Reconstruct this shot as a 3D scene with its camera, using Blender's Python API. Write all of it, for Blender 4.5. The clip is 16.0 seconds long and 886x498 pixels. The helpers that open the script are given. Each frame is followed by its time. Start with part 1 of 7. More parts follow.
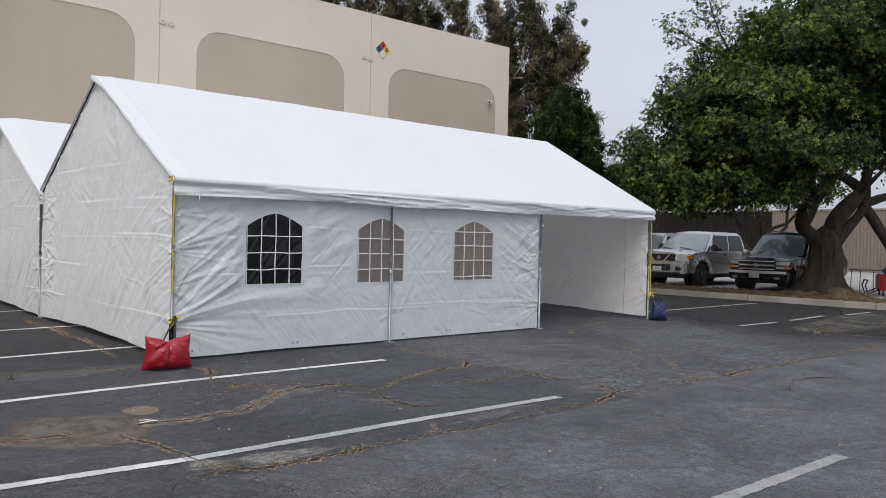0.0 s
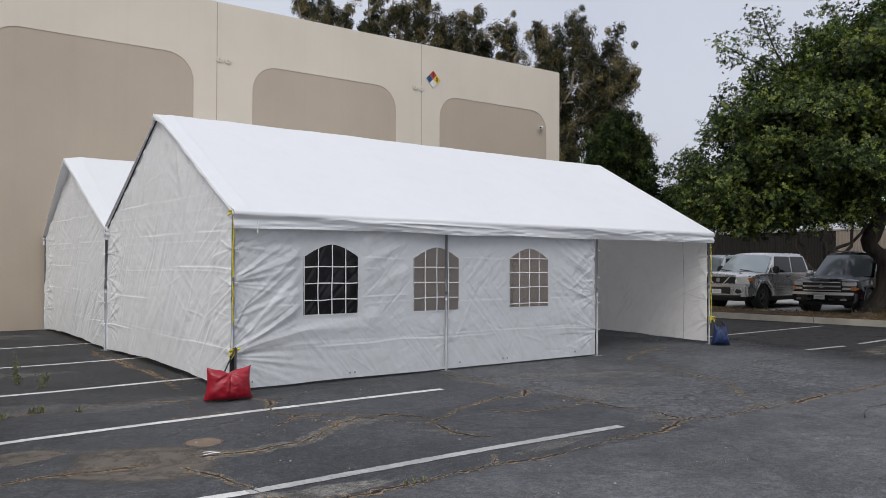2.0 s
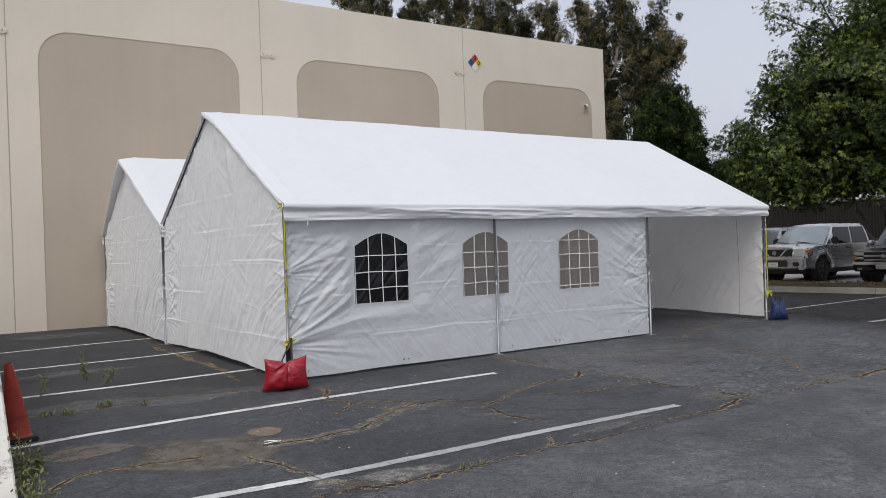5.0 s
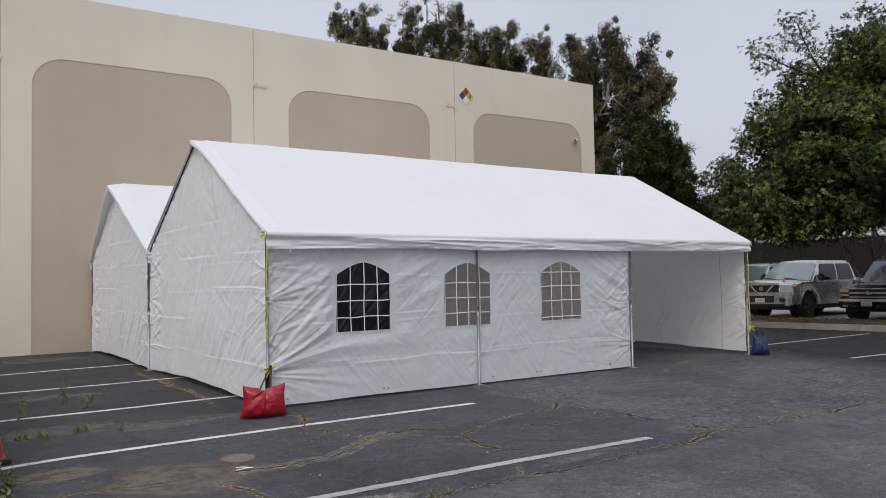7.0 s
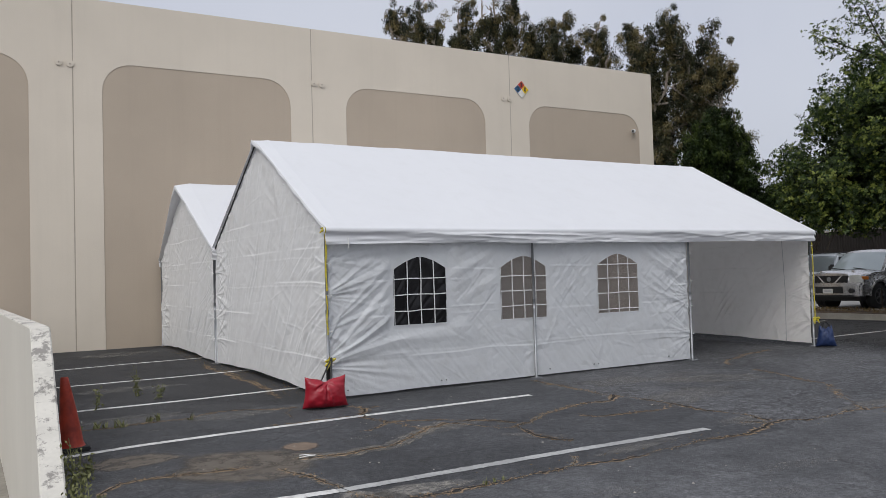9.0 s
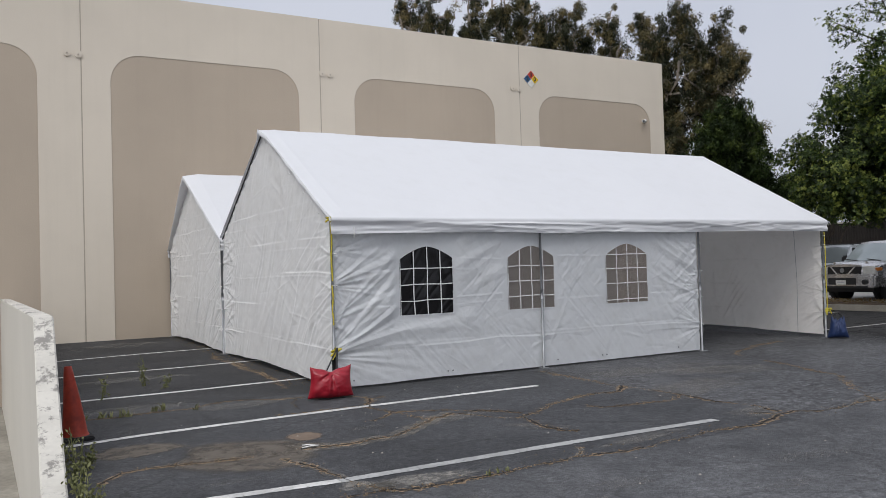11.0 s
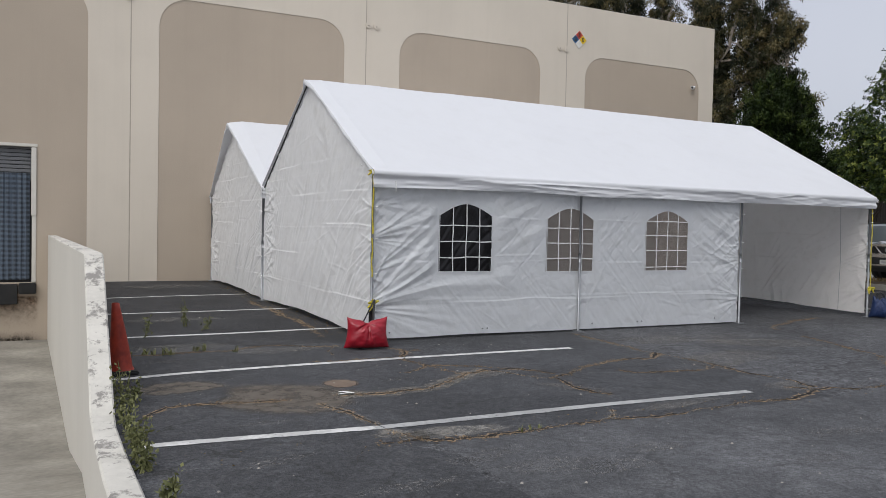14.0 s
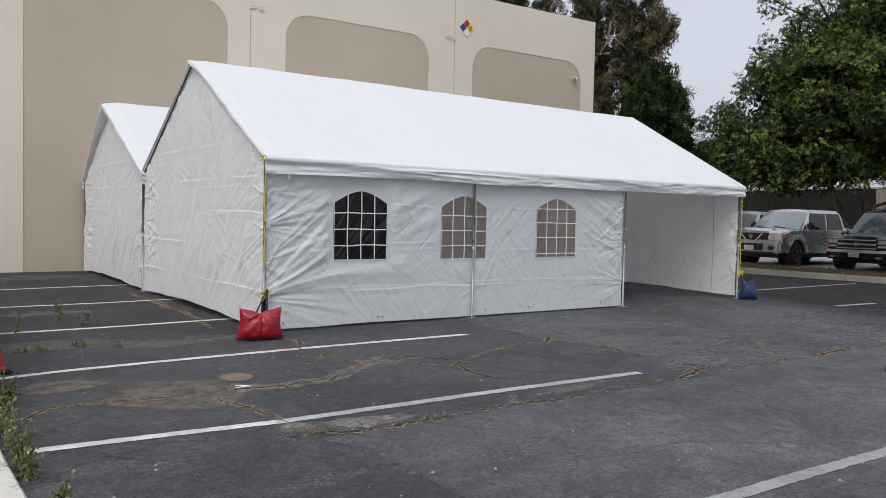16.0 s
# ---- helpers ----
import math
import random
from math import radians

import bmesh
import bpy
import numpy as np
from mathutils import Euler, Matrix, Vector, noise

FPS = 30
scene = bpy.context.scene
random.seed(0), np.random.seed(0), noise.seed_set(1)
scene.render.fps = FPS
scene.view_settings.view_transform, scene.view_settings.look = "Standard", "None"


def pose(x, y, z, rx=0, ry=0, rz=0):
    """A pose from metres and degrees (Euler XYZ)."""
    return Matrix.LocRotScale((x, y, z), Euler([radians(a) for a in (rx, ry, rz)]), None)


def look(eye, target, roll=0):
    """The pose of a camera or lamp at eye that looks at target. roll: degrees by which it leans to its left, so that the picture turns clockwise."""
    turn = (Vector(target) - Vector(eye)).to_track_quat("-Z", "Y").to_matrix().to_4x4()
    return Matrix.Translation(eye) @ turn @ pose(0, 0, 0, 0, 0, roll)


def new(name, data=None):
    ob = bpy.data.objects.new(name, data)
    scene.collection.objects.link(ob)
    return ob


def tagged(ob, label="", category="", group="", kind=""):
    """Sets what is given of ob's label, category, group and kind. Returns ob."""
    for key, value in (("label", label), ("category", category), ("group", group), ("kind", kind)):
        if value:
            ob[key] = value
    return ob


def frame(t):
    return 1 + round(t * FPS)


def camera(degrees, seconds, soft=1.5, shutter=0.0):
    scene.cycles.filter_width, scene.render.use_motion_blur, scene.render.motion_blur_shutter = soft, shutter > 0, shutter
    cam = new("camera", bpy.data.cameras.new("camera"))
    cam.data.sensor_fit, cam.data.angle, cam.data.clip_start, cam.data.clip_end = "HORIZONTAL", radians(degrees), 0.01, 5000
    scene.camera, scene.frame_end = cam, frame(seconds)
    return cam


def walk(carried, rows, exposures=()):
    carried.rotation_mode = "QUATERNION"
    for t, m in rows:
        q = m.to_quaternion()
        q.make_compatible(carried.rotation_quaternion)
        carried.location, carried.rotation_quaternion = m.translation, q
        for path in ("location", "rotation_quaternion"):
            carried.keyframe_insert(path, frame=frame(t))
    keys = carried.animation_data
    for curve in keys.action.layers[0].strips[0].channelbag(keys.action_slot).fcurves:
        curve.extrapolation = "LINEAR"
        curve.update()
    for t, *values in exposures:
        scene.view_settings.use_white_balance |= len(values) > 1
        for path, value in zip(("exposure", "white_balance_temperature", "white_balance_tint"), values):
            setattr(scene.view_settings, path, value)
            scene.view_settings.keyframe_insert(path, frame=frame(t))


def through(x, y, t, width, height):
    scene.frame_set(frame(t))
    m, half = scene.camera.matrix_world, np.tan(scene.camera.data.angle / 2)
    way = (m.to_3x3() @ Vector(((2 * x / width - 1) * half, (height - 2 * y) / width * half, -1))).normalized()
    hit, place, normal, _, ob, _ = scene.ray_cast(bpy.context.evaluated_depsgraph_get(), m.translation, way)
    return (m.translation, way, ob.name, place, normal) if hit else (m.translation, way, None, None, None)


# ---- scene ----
cam = camera(58.9, 16.0, soft=0.7)
PATH = [
    (0, (-3.408, -8.195, 1.443), (-2.106, -6.677, 1.415), 1.3),
    (0.5, (-3.417, -8.189, 1.448), (-2.141, -6.648, 1.439), 1.0),
    (1, (-3.425, -8.19, 1.456), (-2.182, -6.623, 1.48), 1.0),
    (1.5, (-3.42, -8.18, 1.458), (-2.209, -6.59, 1.493), 0.9),
    (2, (-3.418, -8.155, 1.459), (-2.221, -6.553, 1.497), 0.2),
    (2.5, (-3.431, -8.157, 1.464), (-2.269, -6.53, 1.495), -0.3),
    (3, (-3.434, -8.163, 1.473), (-2.312, -6.507, 1.469), -1.6),
    (3.5, (-3.424, -8.17, 1.48), (-2.326, -6.499, 1.463), -2.4),
    (4, (-3.43, -8.169, 1.476), (-2.333, -6.497, 1.46), -2.4),
    (6.5, (-3.401, -8.227, 1.466), (-2.295, -6.561, 1.525), -1.2),
    (7, (-3.357, -8.339, 1.459), (-2.248, -6.677, 1.537), -1.1),
    (7.5, (-3.351, -8.429, 1.435), (-2.273, -6.746, 1.513), -1.0),
    (8, (-3.361, -8.441, 1.447), (-2.322, -6.734, 1.526), -1.5),
    (8.5, (-3.364, -8.462, 1.445), (-2.365, -6.73, 1.51), -1.7),
    (8.7, (-3.389, -8.47, 1.445), (-2.398, -6.733, 1.511), -1.7),
    (10.8, (-3.304, -8.422, 1.429), (-2.347, -6.667, 1.493), -1.8),
    (11, (-3.299, -8.426, 1.417), (-2.342, -6.67, 1.465), -1.7),
    (11.5, (-3.309, -8.459, 1.413), (-2.374, -6.691, 1.43), -1.4),
    (12, (-3.3, -8.461, 1.414), (-2.375, -6.688, 1.414), -1.3),
    (12.5, (-3.313, -8.467, 1.414), (-2.394, -6.691, 1.404), -1.4),
    (13, (-3.337, -8.465, 1.419), (-2.444, -6.676, 1.372), 0.4),
    (13.5, (-3.346, -8.471, 1.417), (-2.457, -6.681, 1.369), 1.7),
    (14, (-3.369, -8.426, 1.401), (-2.491, -6.63, 1.344), 1.2),
    (14.5, (-3.48, -8.346, 1.42), (-2.51, -6.598, 1.346), 0.6),
    (15, (-3.555, -8.286, 1.401), (-2.494, -6.593, 1.315), -1.3),
    (15.5, (-3.54, -8.292, 1.4), (-2.427, -6.633, 1.307), -1.3),
    (16, (-3.452, -8.302, 1.405), (-2.321, -6.655, 1.321), 1.2),
]
walk(cam, [(t, look(eye, target, roll)) for t, eye, target, roll in PATH],
     [(0.0, 0.07), (1.0, 0.04), (2.0, -0.03), (4.0, -0.02), (6.5, -0.05), (7.5, -0.09), (8.5, -0.12), (11.0, -0.08), (12.5, -0.05), (13.5, -0.08), (14.0, -0.08), (14.5, -0.03), (15.3, 0.05), (16.0, 0.05)])

# ---------------------------------------------------------------- light
world = bpy.data.worlds.new("overcast_sky")
scene.world = world
world.use_nodes = True
wn, wl = world.node_tree.nodes, world.node_tree.links
wn.clear()
sky = wn.new("ShaderNodeTexSky")
sky.sky_type, sky.sun_disc = "NISHITA", False
SUN_EL, SUN_AZ = radians(52), radians(230)
sky.sun_elevation, sky.sun_rotation = SUN_EL, SUN_AZ
sky.air_density, sky.dust_density = 1.0, 4.0
grey = wn.new("ShaderNodeHueSaturation")
grey.inputs["Saturation"].default_value = 0.3
wl.new(sky.outputs[0], grey.inputs["Color"])
clear_bg = wn.new("ShaderNodeBackground")
clear_bg.inputs["Strength"].default_value = 0.05
wl.new(grey.outputs[0], clear_bg.inputs["Color"])
cloud = wn.new("ShaderNodeTexNoise")
cloud.inputs["Scale"].default_value, cloud.inputs["Detail"].default_value = 2.2, 4
ramp = wn.new("ShaderNodeValToRGB")
ramp.color_ramp.elements[0].position, ramp.color_ramp.elements[1].position = 0.35, 0.7
ramp.color_ramp.elements[0].color = (0.50, 0.53, 0.63, 1)
ramp.color_ramp.elements[1].color = (0.60, 0.625, 0.71, 1)
wl.new(cloud.outputs["Fac"], ramp.inputs["Fac"])
cloud_bg = wn.new("ShaderNodeBackground")
wl.new(ramp.outputs[0], cloud_bg.inputs["Color"])
# an overcast sky is brighter overhead than at the horizon
way = wn.new("ShaderNodeTexCoord")
parts = wn.new("ShaderNodeSeparateXYZ")
wl.new(way.outputs["Generated"], parts.inputs[0])
rise = wn.new("ShaderNodeMapRange")
rise.inputs["From Min"].default_value, rise.inputs["From Max"].default_value = 0.0, 1.0
rise.inputs["To Min"].default_value, rise.inputs["To Max"].default_value = 0.72, 1.22
wl.new(parts.outputs["Z"], rise.inputs["Value"])
wl.new(rise.outputs["Result"], cloud_bg.inputs["Strength"])
both = wn.new("ShaderNodeAddShader")
wl.new(clear_bg.outputs[0], both.inputs[0])
wl.new(cloud_bg.outputs[0], both.inputs[1])
wout = wn.new("ShaderNodeOutputWorld")
wl.new(both.outputs[0], wout.inputs[0])

sun_data = bpy.data.lights.new("sun", "SUN")
sun_data.energy, sun_data.angle, sun_data.color = 1.5, radians(40), (1.0, 0.985, 0.96)
sun = new("sun", sun_data)
sun_way = Vector((math.sin(SUN_AZ) * math.cos(SUN_EL), math.cos(SUN_AZ) * math.cos(SUN_EL), math.sin(SUN_EL)))
sun.matrix_world = look(sun_way * 60, (0, 0, 0))
scene.view_settings.exposure = 0.0

# ---------------------------------------------------------------- small tools


def link_mesh(name, verts, faces):
    me = bpy.data.meshes.new(name)
    me.from_pydata([tuple(map(float, v)) for v in verts], [], faces)
    me.update()
    return me


def part(name, shape, material, parent, label="", smooth=False):
    """A bmesh or mesh as one object under a thing or part."""
    if isinstance(shape, bmesh.types.BMesh):
        me = bpy.data.meshes.new(name)
        shape.to_mesh(me)
        shape.free()
    else:
        me = shape
    if material is not None and not me.materials:
        me.materials.append(material)
    if smooth:
        me.polygons.foreach_set("use_smooth", [True] * len(me.polygons))
    ob = new(name, me)
    ob.parent = parent
    if label:
        tagged(ob, label)
    return ob


def thing(name, m, label, category, group="", kind=""):
    ob = new(name)
    ob.empty_display_size = 0.2
    ob.matrix_world = m
    return tagged(ob, label, category, group, kind)


def lone(name, shape, material, label, category, group="", kind="", smooth=False):
    return tagged(part(name, shape, material, None, "", smooth), label, category, group, kind)


def box(bm, lo, hi, bevel=0.0):
    m = Matrix.LocRotScale([(a + b) / 2 for a, b in zip(lo, hi)], None, [b - a for a, b in zip(lo, hi)])
    made = bmesh.ops.create_cube(bm, size=1, matrix=m)["verts"]
    if bevel:
        edges = list({e for v in made for e in v.link_edges})
        bmesh.ops.bevel(bm, geom=edges, offset=bevel, segments=2, affect="EDGES", clamp_overlap=True)
    return bm


def a_box(lo, hi, bevel=0.0):
    return box(bmesh.new(), lo, hi, bevel)


def tube(bm, points, radii, seg=8, closed=True):
    """A tapered tube along points."""
    pts = [Vector(p) for p in points]
    rings = []
    for i, p in enumerate(pts):
        d = (pts[min(i + 1, len(pts) - 1)] - pts[max(i - 1, 0)]).normalized()
        if i == 0:
            side = d.cross(Vector((0, 0, 1)) if abs(d.z) < 0.9 else Vector((1, 0, 0)))
        side = (side - d * side.dot(d)).normalized()
        up = side.cross(d)
        r = radii[i] if isinstance(radii, (list, tuple)) else radii
        rings.append([bm.verts.new(p + r * (math.cos(a) * side + math.sin(a) * up)) for a in (2 * math.pi * k / seg for k in range(seg))])
    for a, b in zip(rings, rings[1:]):
        for k in range(seg):
            bm.faces.new((a[k], a[(k + 1) % seg], b[(k + 1) % seg], b[k]))
    if closed:
        bm.faces.new(rings[0])
        bm.faces.new(rings[-1][::-1])
    return bm


def a_tube(points, radii, seg=8):
    return tube(bmesh.new(), points, radii, seg)


def prism(outline, axis, lo, hi, bevel=0.0):
    """A flat outline (a, b) pushed from lo to hi along axis: 'x': (y, z), 'y': (x, z), 'z': (x, y)."""
    bm = bmesh.new()

    def at(p, d):
        return {"x": (d, p[0], p[1]), "y": (p[0], d, p[1]), "z": (p[0], p[1], d)}[axis]

    a = [bm.verts.new(at(p, lo)) for p in outline]
    b = [bm.verts.new(at(p, hi)) for p in outline]
    fa, fb = bm.faces.new(a), bm.faces.new(b[::-1])
    for k in range(len(a)):
        bm.faces.new((a[k], b[k], b[(k + 1) % len(a)], a[(k + 1) % len(a)]))
    if bevel:
        bmesh.ops.bevel(bm, geom=list(fa.edges) + list(fb.edges), offset=bevel, segments=2, affect="EDGES", clamp_overlap=True)
    bmesh.ops.triangulate(bm, faces=[f for f in bm.faces if len(f.verts) > 4])
    bmesh.ops.recalc_face_normals(bm, faces=bm.faces)
    return bm


def lattice(seed):
    return np.random.RandomState(seed).rand(256, 256)


LATTICES = [lattice(k) for k in range(8)]


def vnoise(x, y, seed=0):
    """Smooth value noise, about -1 to 1, on arrays."""
    x, y = np.asarray(x, float), np.asarray(y, float)
    i, j = np.floor(x).astype(int), np.floor(y).astype(int)
    u, v = x - i, y - j
    u, v = u * u * (3 - 2 * u), v * v * (3 - 2 * v)
    t = LATTICES[seed % 8]
    g = lambda a, b: t[a % 256, b % 256]
    return 2 * ((g(i, j) * (1 - u) + g(i + 1, j) * u) * (1 - v) + (g(i, j + 1) * (1 - u) + g(i + 1, j + 1) * u) * v) - 1


def sheet(name, places, keep=None):
    """A grid of places (n, m, 3) as a mesh; keep: which cells stay."""
    n, m = places.shape[:2]
    idx = np.arange(n * m).reshape(n, m)
    quads = np.stack([idx[:-1, :-1], idx[1:, :-1], idx[1:, 1:], idx[:-1, 1:]], -1).reshape(-1, 4)
    if keep is not None:
        quads = quads[keep.ravel()]
    return link_mesh(name, places.reshape(-1, 3).tolist(), quads.tolist())


# ---------------------------------------------------------------- materials


class Nodes:
    def __init__(self, name):
        self.mat = bpy.data.materials.new(name)
        self.mat.use_nodes = True
        self.n, self.l = self.mat.node_tree.nodes, self.mat.node_tree.links
        self.bsdf = self.n["Principled BSDF"]

    def node(self, kind, **values):
        nd = self.n.new("ShaderNode" + kind)
        for k, v in values.items():
            nd.inputs[k.replace("_", " ")].default_value = v
        return nd

    def where(self, space="Object"):
        return self.node("TexCoord").outputs[space]

    def world_place(self):
        return self.node("NewGeometry").outputs["Position"]

    def noise(self, vec, scale, detail=3.0, rough=0.55, stretch=None):
        if stretch:
            mp = self.node("Mapping")
            mp.inputs["Scale"].default_value = stretch
            self.l.new(vec, mp.inputs["Vector"])
            vec = mp.outputs[0]
        nd = self.node("TexNoise", Scale=scale, Detail=detail, Roughness=rough)
        self.l.new(vec, nd.inputs["Vector"])
        return nd.outputs["Fac"]

    def ramp(self, fac, lo, hi, a=(0, 0, 0), b=(1, 1, 1)):
        nd = self.node("ValToRGB")
        e = nd.color_ramp.elements
        e[0].position, e[1].position = lo, hi
        e[0].color, e[1].color = (*a, 1), (*b, 1)
        self.l.new(fac, nd.inputs["Fac"])
        return nd.outputs["Color"]

    def mix(self, fac, a, b, blend="MIX"):
        nd = self.n.new("ShaderNodeMix")
        nd.data_type, nd.blend_type = "RGBA", blend
        for s, v in ((nd.inputs[0], fac), (nd.inputs[6], a), (nd.inputs[7], b)):
            if isinstance(v, bpy.types.NodeSocket):
                self.l.new(v, s)
            else:
                s.default_value = v if isinstance(v, (int, float)) else (*v, 1)
        return nd.outputs[2]

    def math(self, op, a, b=0.0):
        nd = self.n.new("ShaderNodeMath")
        nd.operation = op
        for s, v in zip(nd.inputs, (a, b)):
            if isinstance(v, bpy.types.NodeSocket):
                self.l.new(v, s)
            else:
                s.default_value = v
        return nd.outputs[0]

    def bump(self, height, strength=0.3, distance=0.01):
        nd = self.node("Bump", Strength=strength, Distance=distance)
        self.l.new(height, nd.inputs["Height"])
        self.l.new(nd.outputs[0], self.bsdf.inputs["Normal"])
        return nd.outputs[0]

    def finish(self, colour, rough=0.6, metal=0.0, spec=0.5):
        for s, v in ((self.bsdf.inputs["Base Color"], colour), (self.bsdf.inputs["Roughness"], rough)):
            if isinstance(v, bpy.types.NodeSocket):
                self.l.new(v, s)
            else:
                s.default_value = v if isinstance(v, (int, float)) else (*v, 1)
        self.bsdf.inputs["Metallic"].default_value = metal
        self.bsdf.inputs["Specular IOR Level"].default_value = spec
        return self.mat


def plain(name, colour, rough=0.6, metal=0.0, vary=0.12, scale=6.0, bump=0.0, spec=0.5, fine=60.0, space="Object"):
    """A surface with a broad and a fine variation of its colour."""
    k = Nodes(name)
    p = k.where(space)
    big = k.ramp(k.noise(p, scale, 4), 0.3, 0.7, [c * (1 - vary) for c in colour], [min(1, c * (1 + vary)) for c in colour])
    small = k.ramp(k.noise(p, fine, 2), 0.3, 0.7, (1 - vary * 0.7,) * 3, (1, 1, 1))
    if bump:
        k.bump(k.noise(p, fine, 3), bump, 0.01)
    return k.finish(k.mix(1.0, big, small, "MULTIPLY"), rough, metal, spec)


def fabric(name, colour, through, crumple, dirt=1.0):
    """White woven plastic sheet that lets some light through."""
    k = Nodes(name)
    p = k.where()
    tone = k.ramp(k.noise(p, 1.3, 5), 0.3, 0.75, [c * (1 - 0.05 * dirt) for c in colour], colour)
    grime = k.ramp(k.noise(p, 3.5, 6, 0.65), 0.25, 0.5, (1 - 0.07 * dirt, 1 - 0.075 * dirt, 1 - 0.09 * dirt), (1, 1, 1))
    col = k.mix(1.0, tone, grime, "MULTIPLY")
    soft = k.noise(p, 4.0, 3, 0.5)
    sharp = k.node("TexVoronoi", Scale=5.5)
    sharp.feature = "DISTANCE_TO_EDGE"
    warp = k.mix(0.16, p, k.node("TexNoise", Scale=3.0).outputs["Color"])
    k.l.new(warp, sharp.inputs["Vector"])
    crease = k.math("ADD", k.math("ADD", soft, k.math("MULTIPLY", k.noise(p, 24, 4, 0.6), 0.12)), k.math("MULTIPLY", k.ramp(sharp.outputs["Distance"], 0.0, 0.22), 0.28))
    nrm = k.bump(crease, crumple, 0.03)
    k.finish(col, 0.5, 0, 0.3)
    tr = k.node("BsdfTranslucent")
    k.l.new(col, tr.inputs["Color"])
    k.l.new(nrm, tr.inputs["Normal"])
    ms = k.n.new("ShaderNodeMixShader")
    ms.inputs[0].default_value = through
    k.l.new(k.bsdf.outputs[0], ms.inputs[1])
    k.l.new(tr.outputs[0], ms.inputs[2])
    k.l.new(ms.outputs[0], k.n["Material Output"].inputs["Surface"])
    return k.mat


def asphalt(name, base, dirt=True, grit=1.0, hairlines=0.8):
    """Old asphalt: pale and dark stones in tar, worn in blotches, dusted, with hairline cracks."""
    k = Nodes(name)
    p = k.world_place()

    def stones(scale, lo, hi):
        v = k.node("TexVoronoi", Scale=scale)
        k.l.new(p, v.inputs["Vector"])
        sep = k.node("SeparateColor")
        k.l.new(v.outputs["Color"], sep.inputs[0])
        return k.ramp(sep.outputs[0], 0.1, 0.95, (lo,) * 3, (hi,) * 3), v.outputs["Distance"]

    fine, bumps = stones(85.0, max(0.2, 1 - 0.4 * grit), 1 + 0.4 * grit)
    coarse, _ = stones(38.0, 1 - 0.16 * grit, 1 + 0.15 * grit)
    broad, mid = k.noise(p, 0.4, 5, 0.6), k.noise(p, 2.3, 6, 0.7)
    c = k.ramp(broad, 0.4, 0.62, [v * 0.8 for v in base], [v * 1.22 for v in base])
    c = k.mix(1.0, c, k.ramp(mid, 0.36, 0.64, (0.75, 0.75, 0.76), (1.2, 1.2, 1.2)), "MULTIPLY")
    c = k.mix(1.0, c, k.ramp(k.noise(p, 10, 7, 0.8), 0.36, 0.64, (1 - 0.34 * grit,) * 3, (1 + 0.3 * grit,) * 3), "MULTIPLY")
    c = k.mix(1.0, c, fine, "MULTIPLY")
    c = k.mix(1.0, c, coarse, "MULTIPLY")
    worn = k.math("MULTIPLY", k.ramp(k.noise(p, 17, 8, 0.85), 0.54, 0.64), k.ramp(k.noise(p, 0.8, 5, 0.7), 0.42, 0.6))
    c = k.mix(k.math("MULTIPLY", worn, 0.55 * grit), c, (0.24, 0.235, 0.225))
    scuff = k.math("MULTIPLY", k.ramp(k.noise(p, 3.2, 7, 0.75, (0.55, 1.5, 1.0)), 0.58, 0.7), k.ramp(k.noise(p, 1.1, 4, 0.6), 0.45, 0.6))
    c = k.mix(k.math("MULTIPLY", scuff, 0.35), c, (0.2, 0.198, 0.195))
    dark = k.ramp(k.noise(p, 0.9, 6, 0.7, (1.6, 1.0, 1.0)), 0.6, 0.7)
    c = k.mix(k.math("MULTIPLY", dark, 0.5), c, (0.024, 0.024, 0.026))
    if dirt:
        soil = k.ramp(k.noise(p, 0.32, 6, 0.7), 0.62, 0.76)
        c = k.mix(k.math("MULTIPLY", soil, 0.35), c, (0.14, 0.115, 0.09))
    web = k.node("TexVoronoi", Scale=0.95)
    web.feature = "DISTANCE_TO_EDGE"
    wander = k.node("TexNoise", Scale=0.9, Detail=7.0, Roughness=0.65)
    k.l.new(p, wander.inputs["Vector"])
    bent = k.mix(0.45, p, wander.outputs["Color"])
    k.l.new(bent, web.inputs["Vector"])
    hair = k.math("MULTIPLY", k.ramp(web.outputs["Distance"], 0.0, 0.010, (1, 1, 1), (0, 0, 0)), k.ramp(mid, 0.42, 0.54))
    c = k.mix(k.math("MULTIPLY", hair, hairlines), c, (0.02, 0.019, 0.018))
    k.bump(k.math("ADD", k.noise(p, 140, 3, 0.7), k.math("MULTIPLY", bumps, 0.9)), 0.6, 0.014)
    return k.finish(c, k.ramp(mid, 0.2, 0.8, (0.62,) * 3, (0.9,) * 3), 0, 0.35)


def worn_paint(name, colour, under, cover=0.42):
    k = Nodes(name)
    p = k.world_place()
    chips = k.ramp(k.noise(p, 34, 6, 0.75), cover - 0.06, cover + 0.04)
    wear = k.ramp(k.noise(p, 2.2, 5, 0.7), 0.3, 0.5)
    tone = k.ramp(k.noise(p, 5, 4), 0.3, 0.7, [c * 0.82 for c in colour], colour)
    c = k.mix(k.math("MULTIPLY", chips, k.math("MAXIMUM", wear, 0.72)), under, tone)
    k.bump(k.noise(p, 120, 3), 0.35, 0.008)
    return k.finish(c, 0.7)


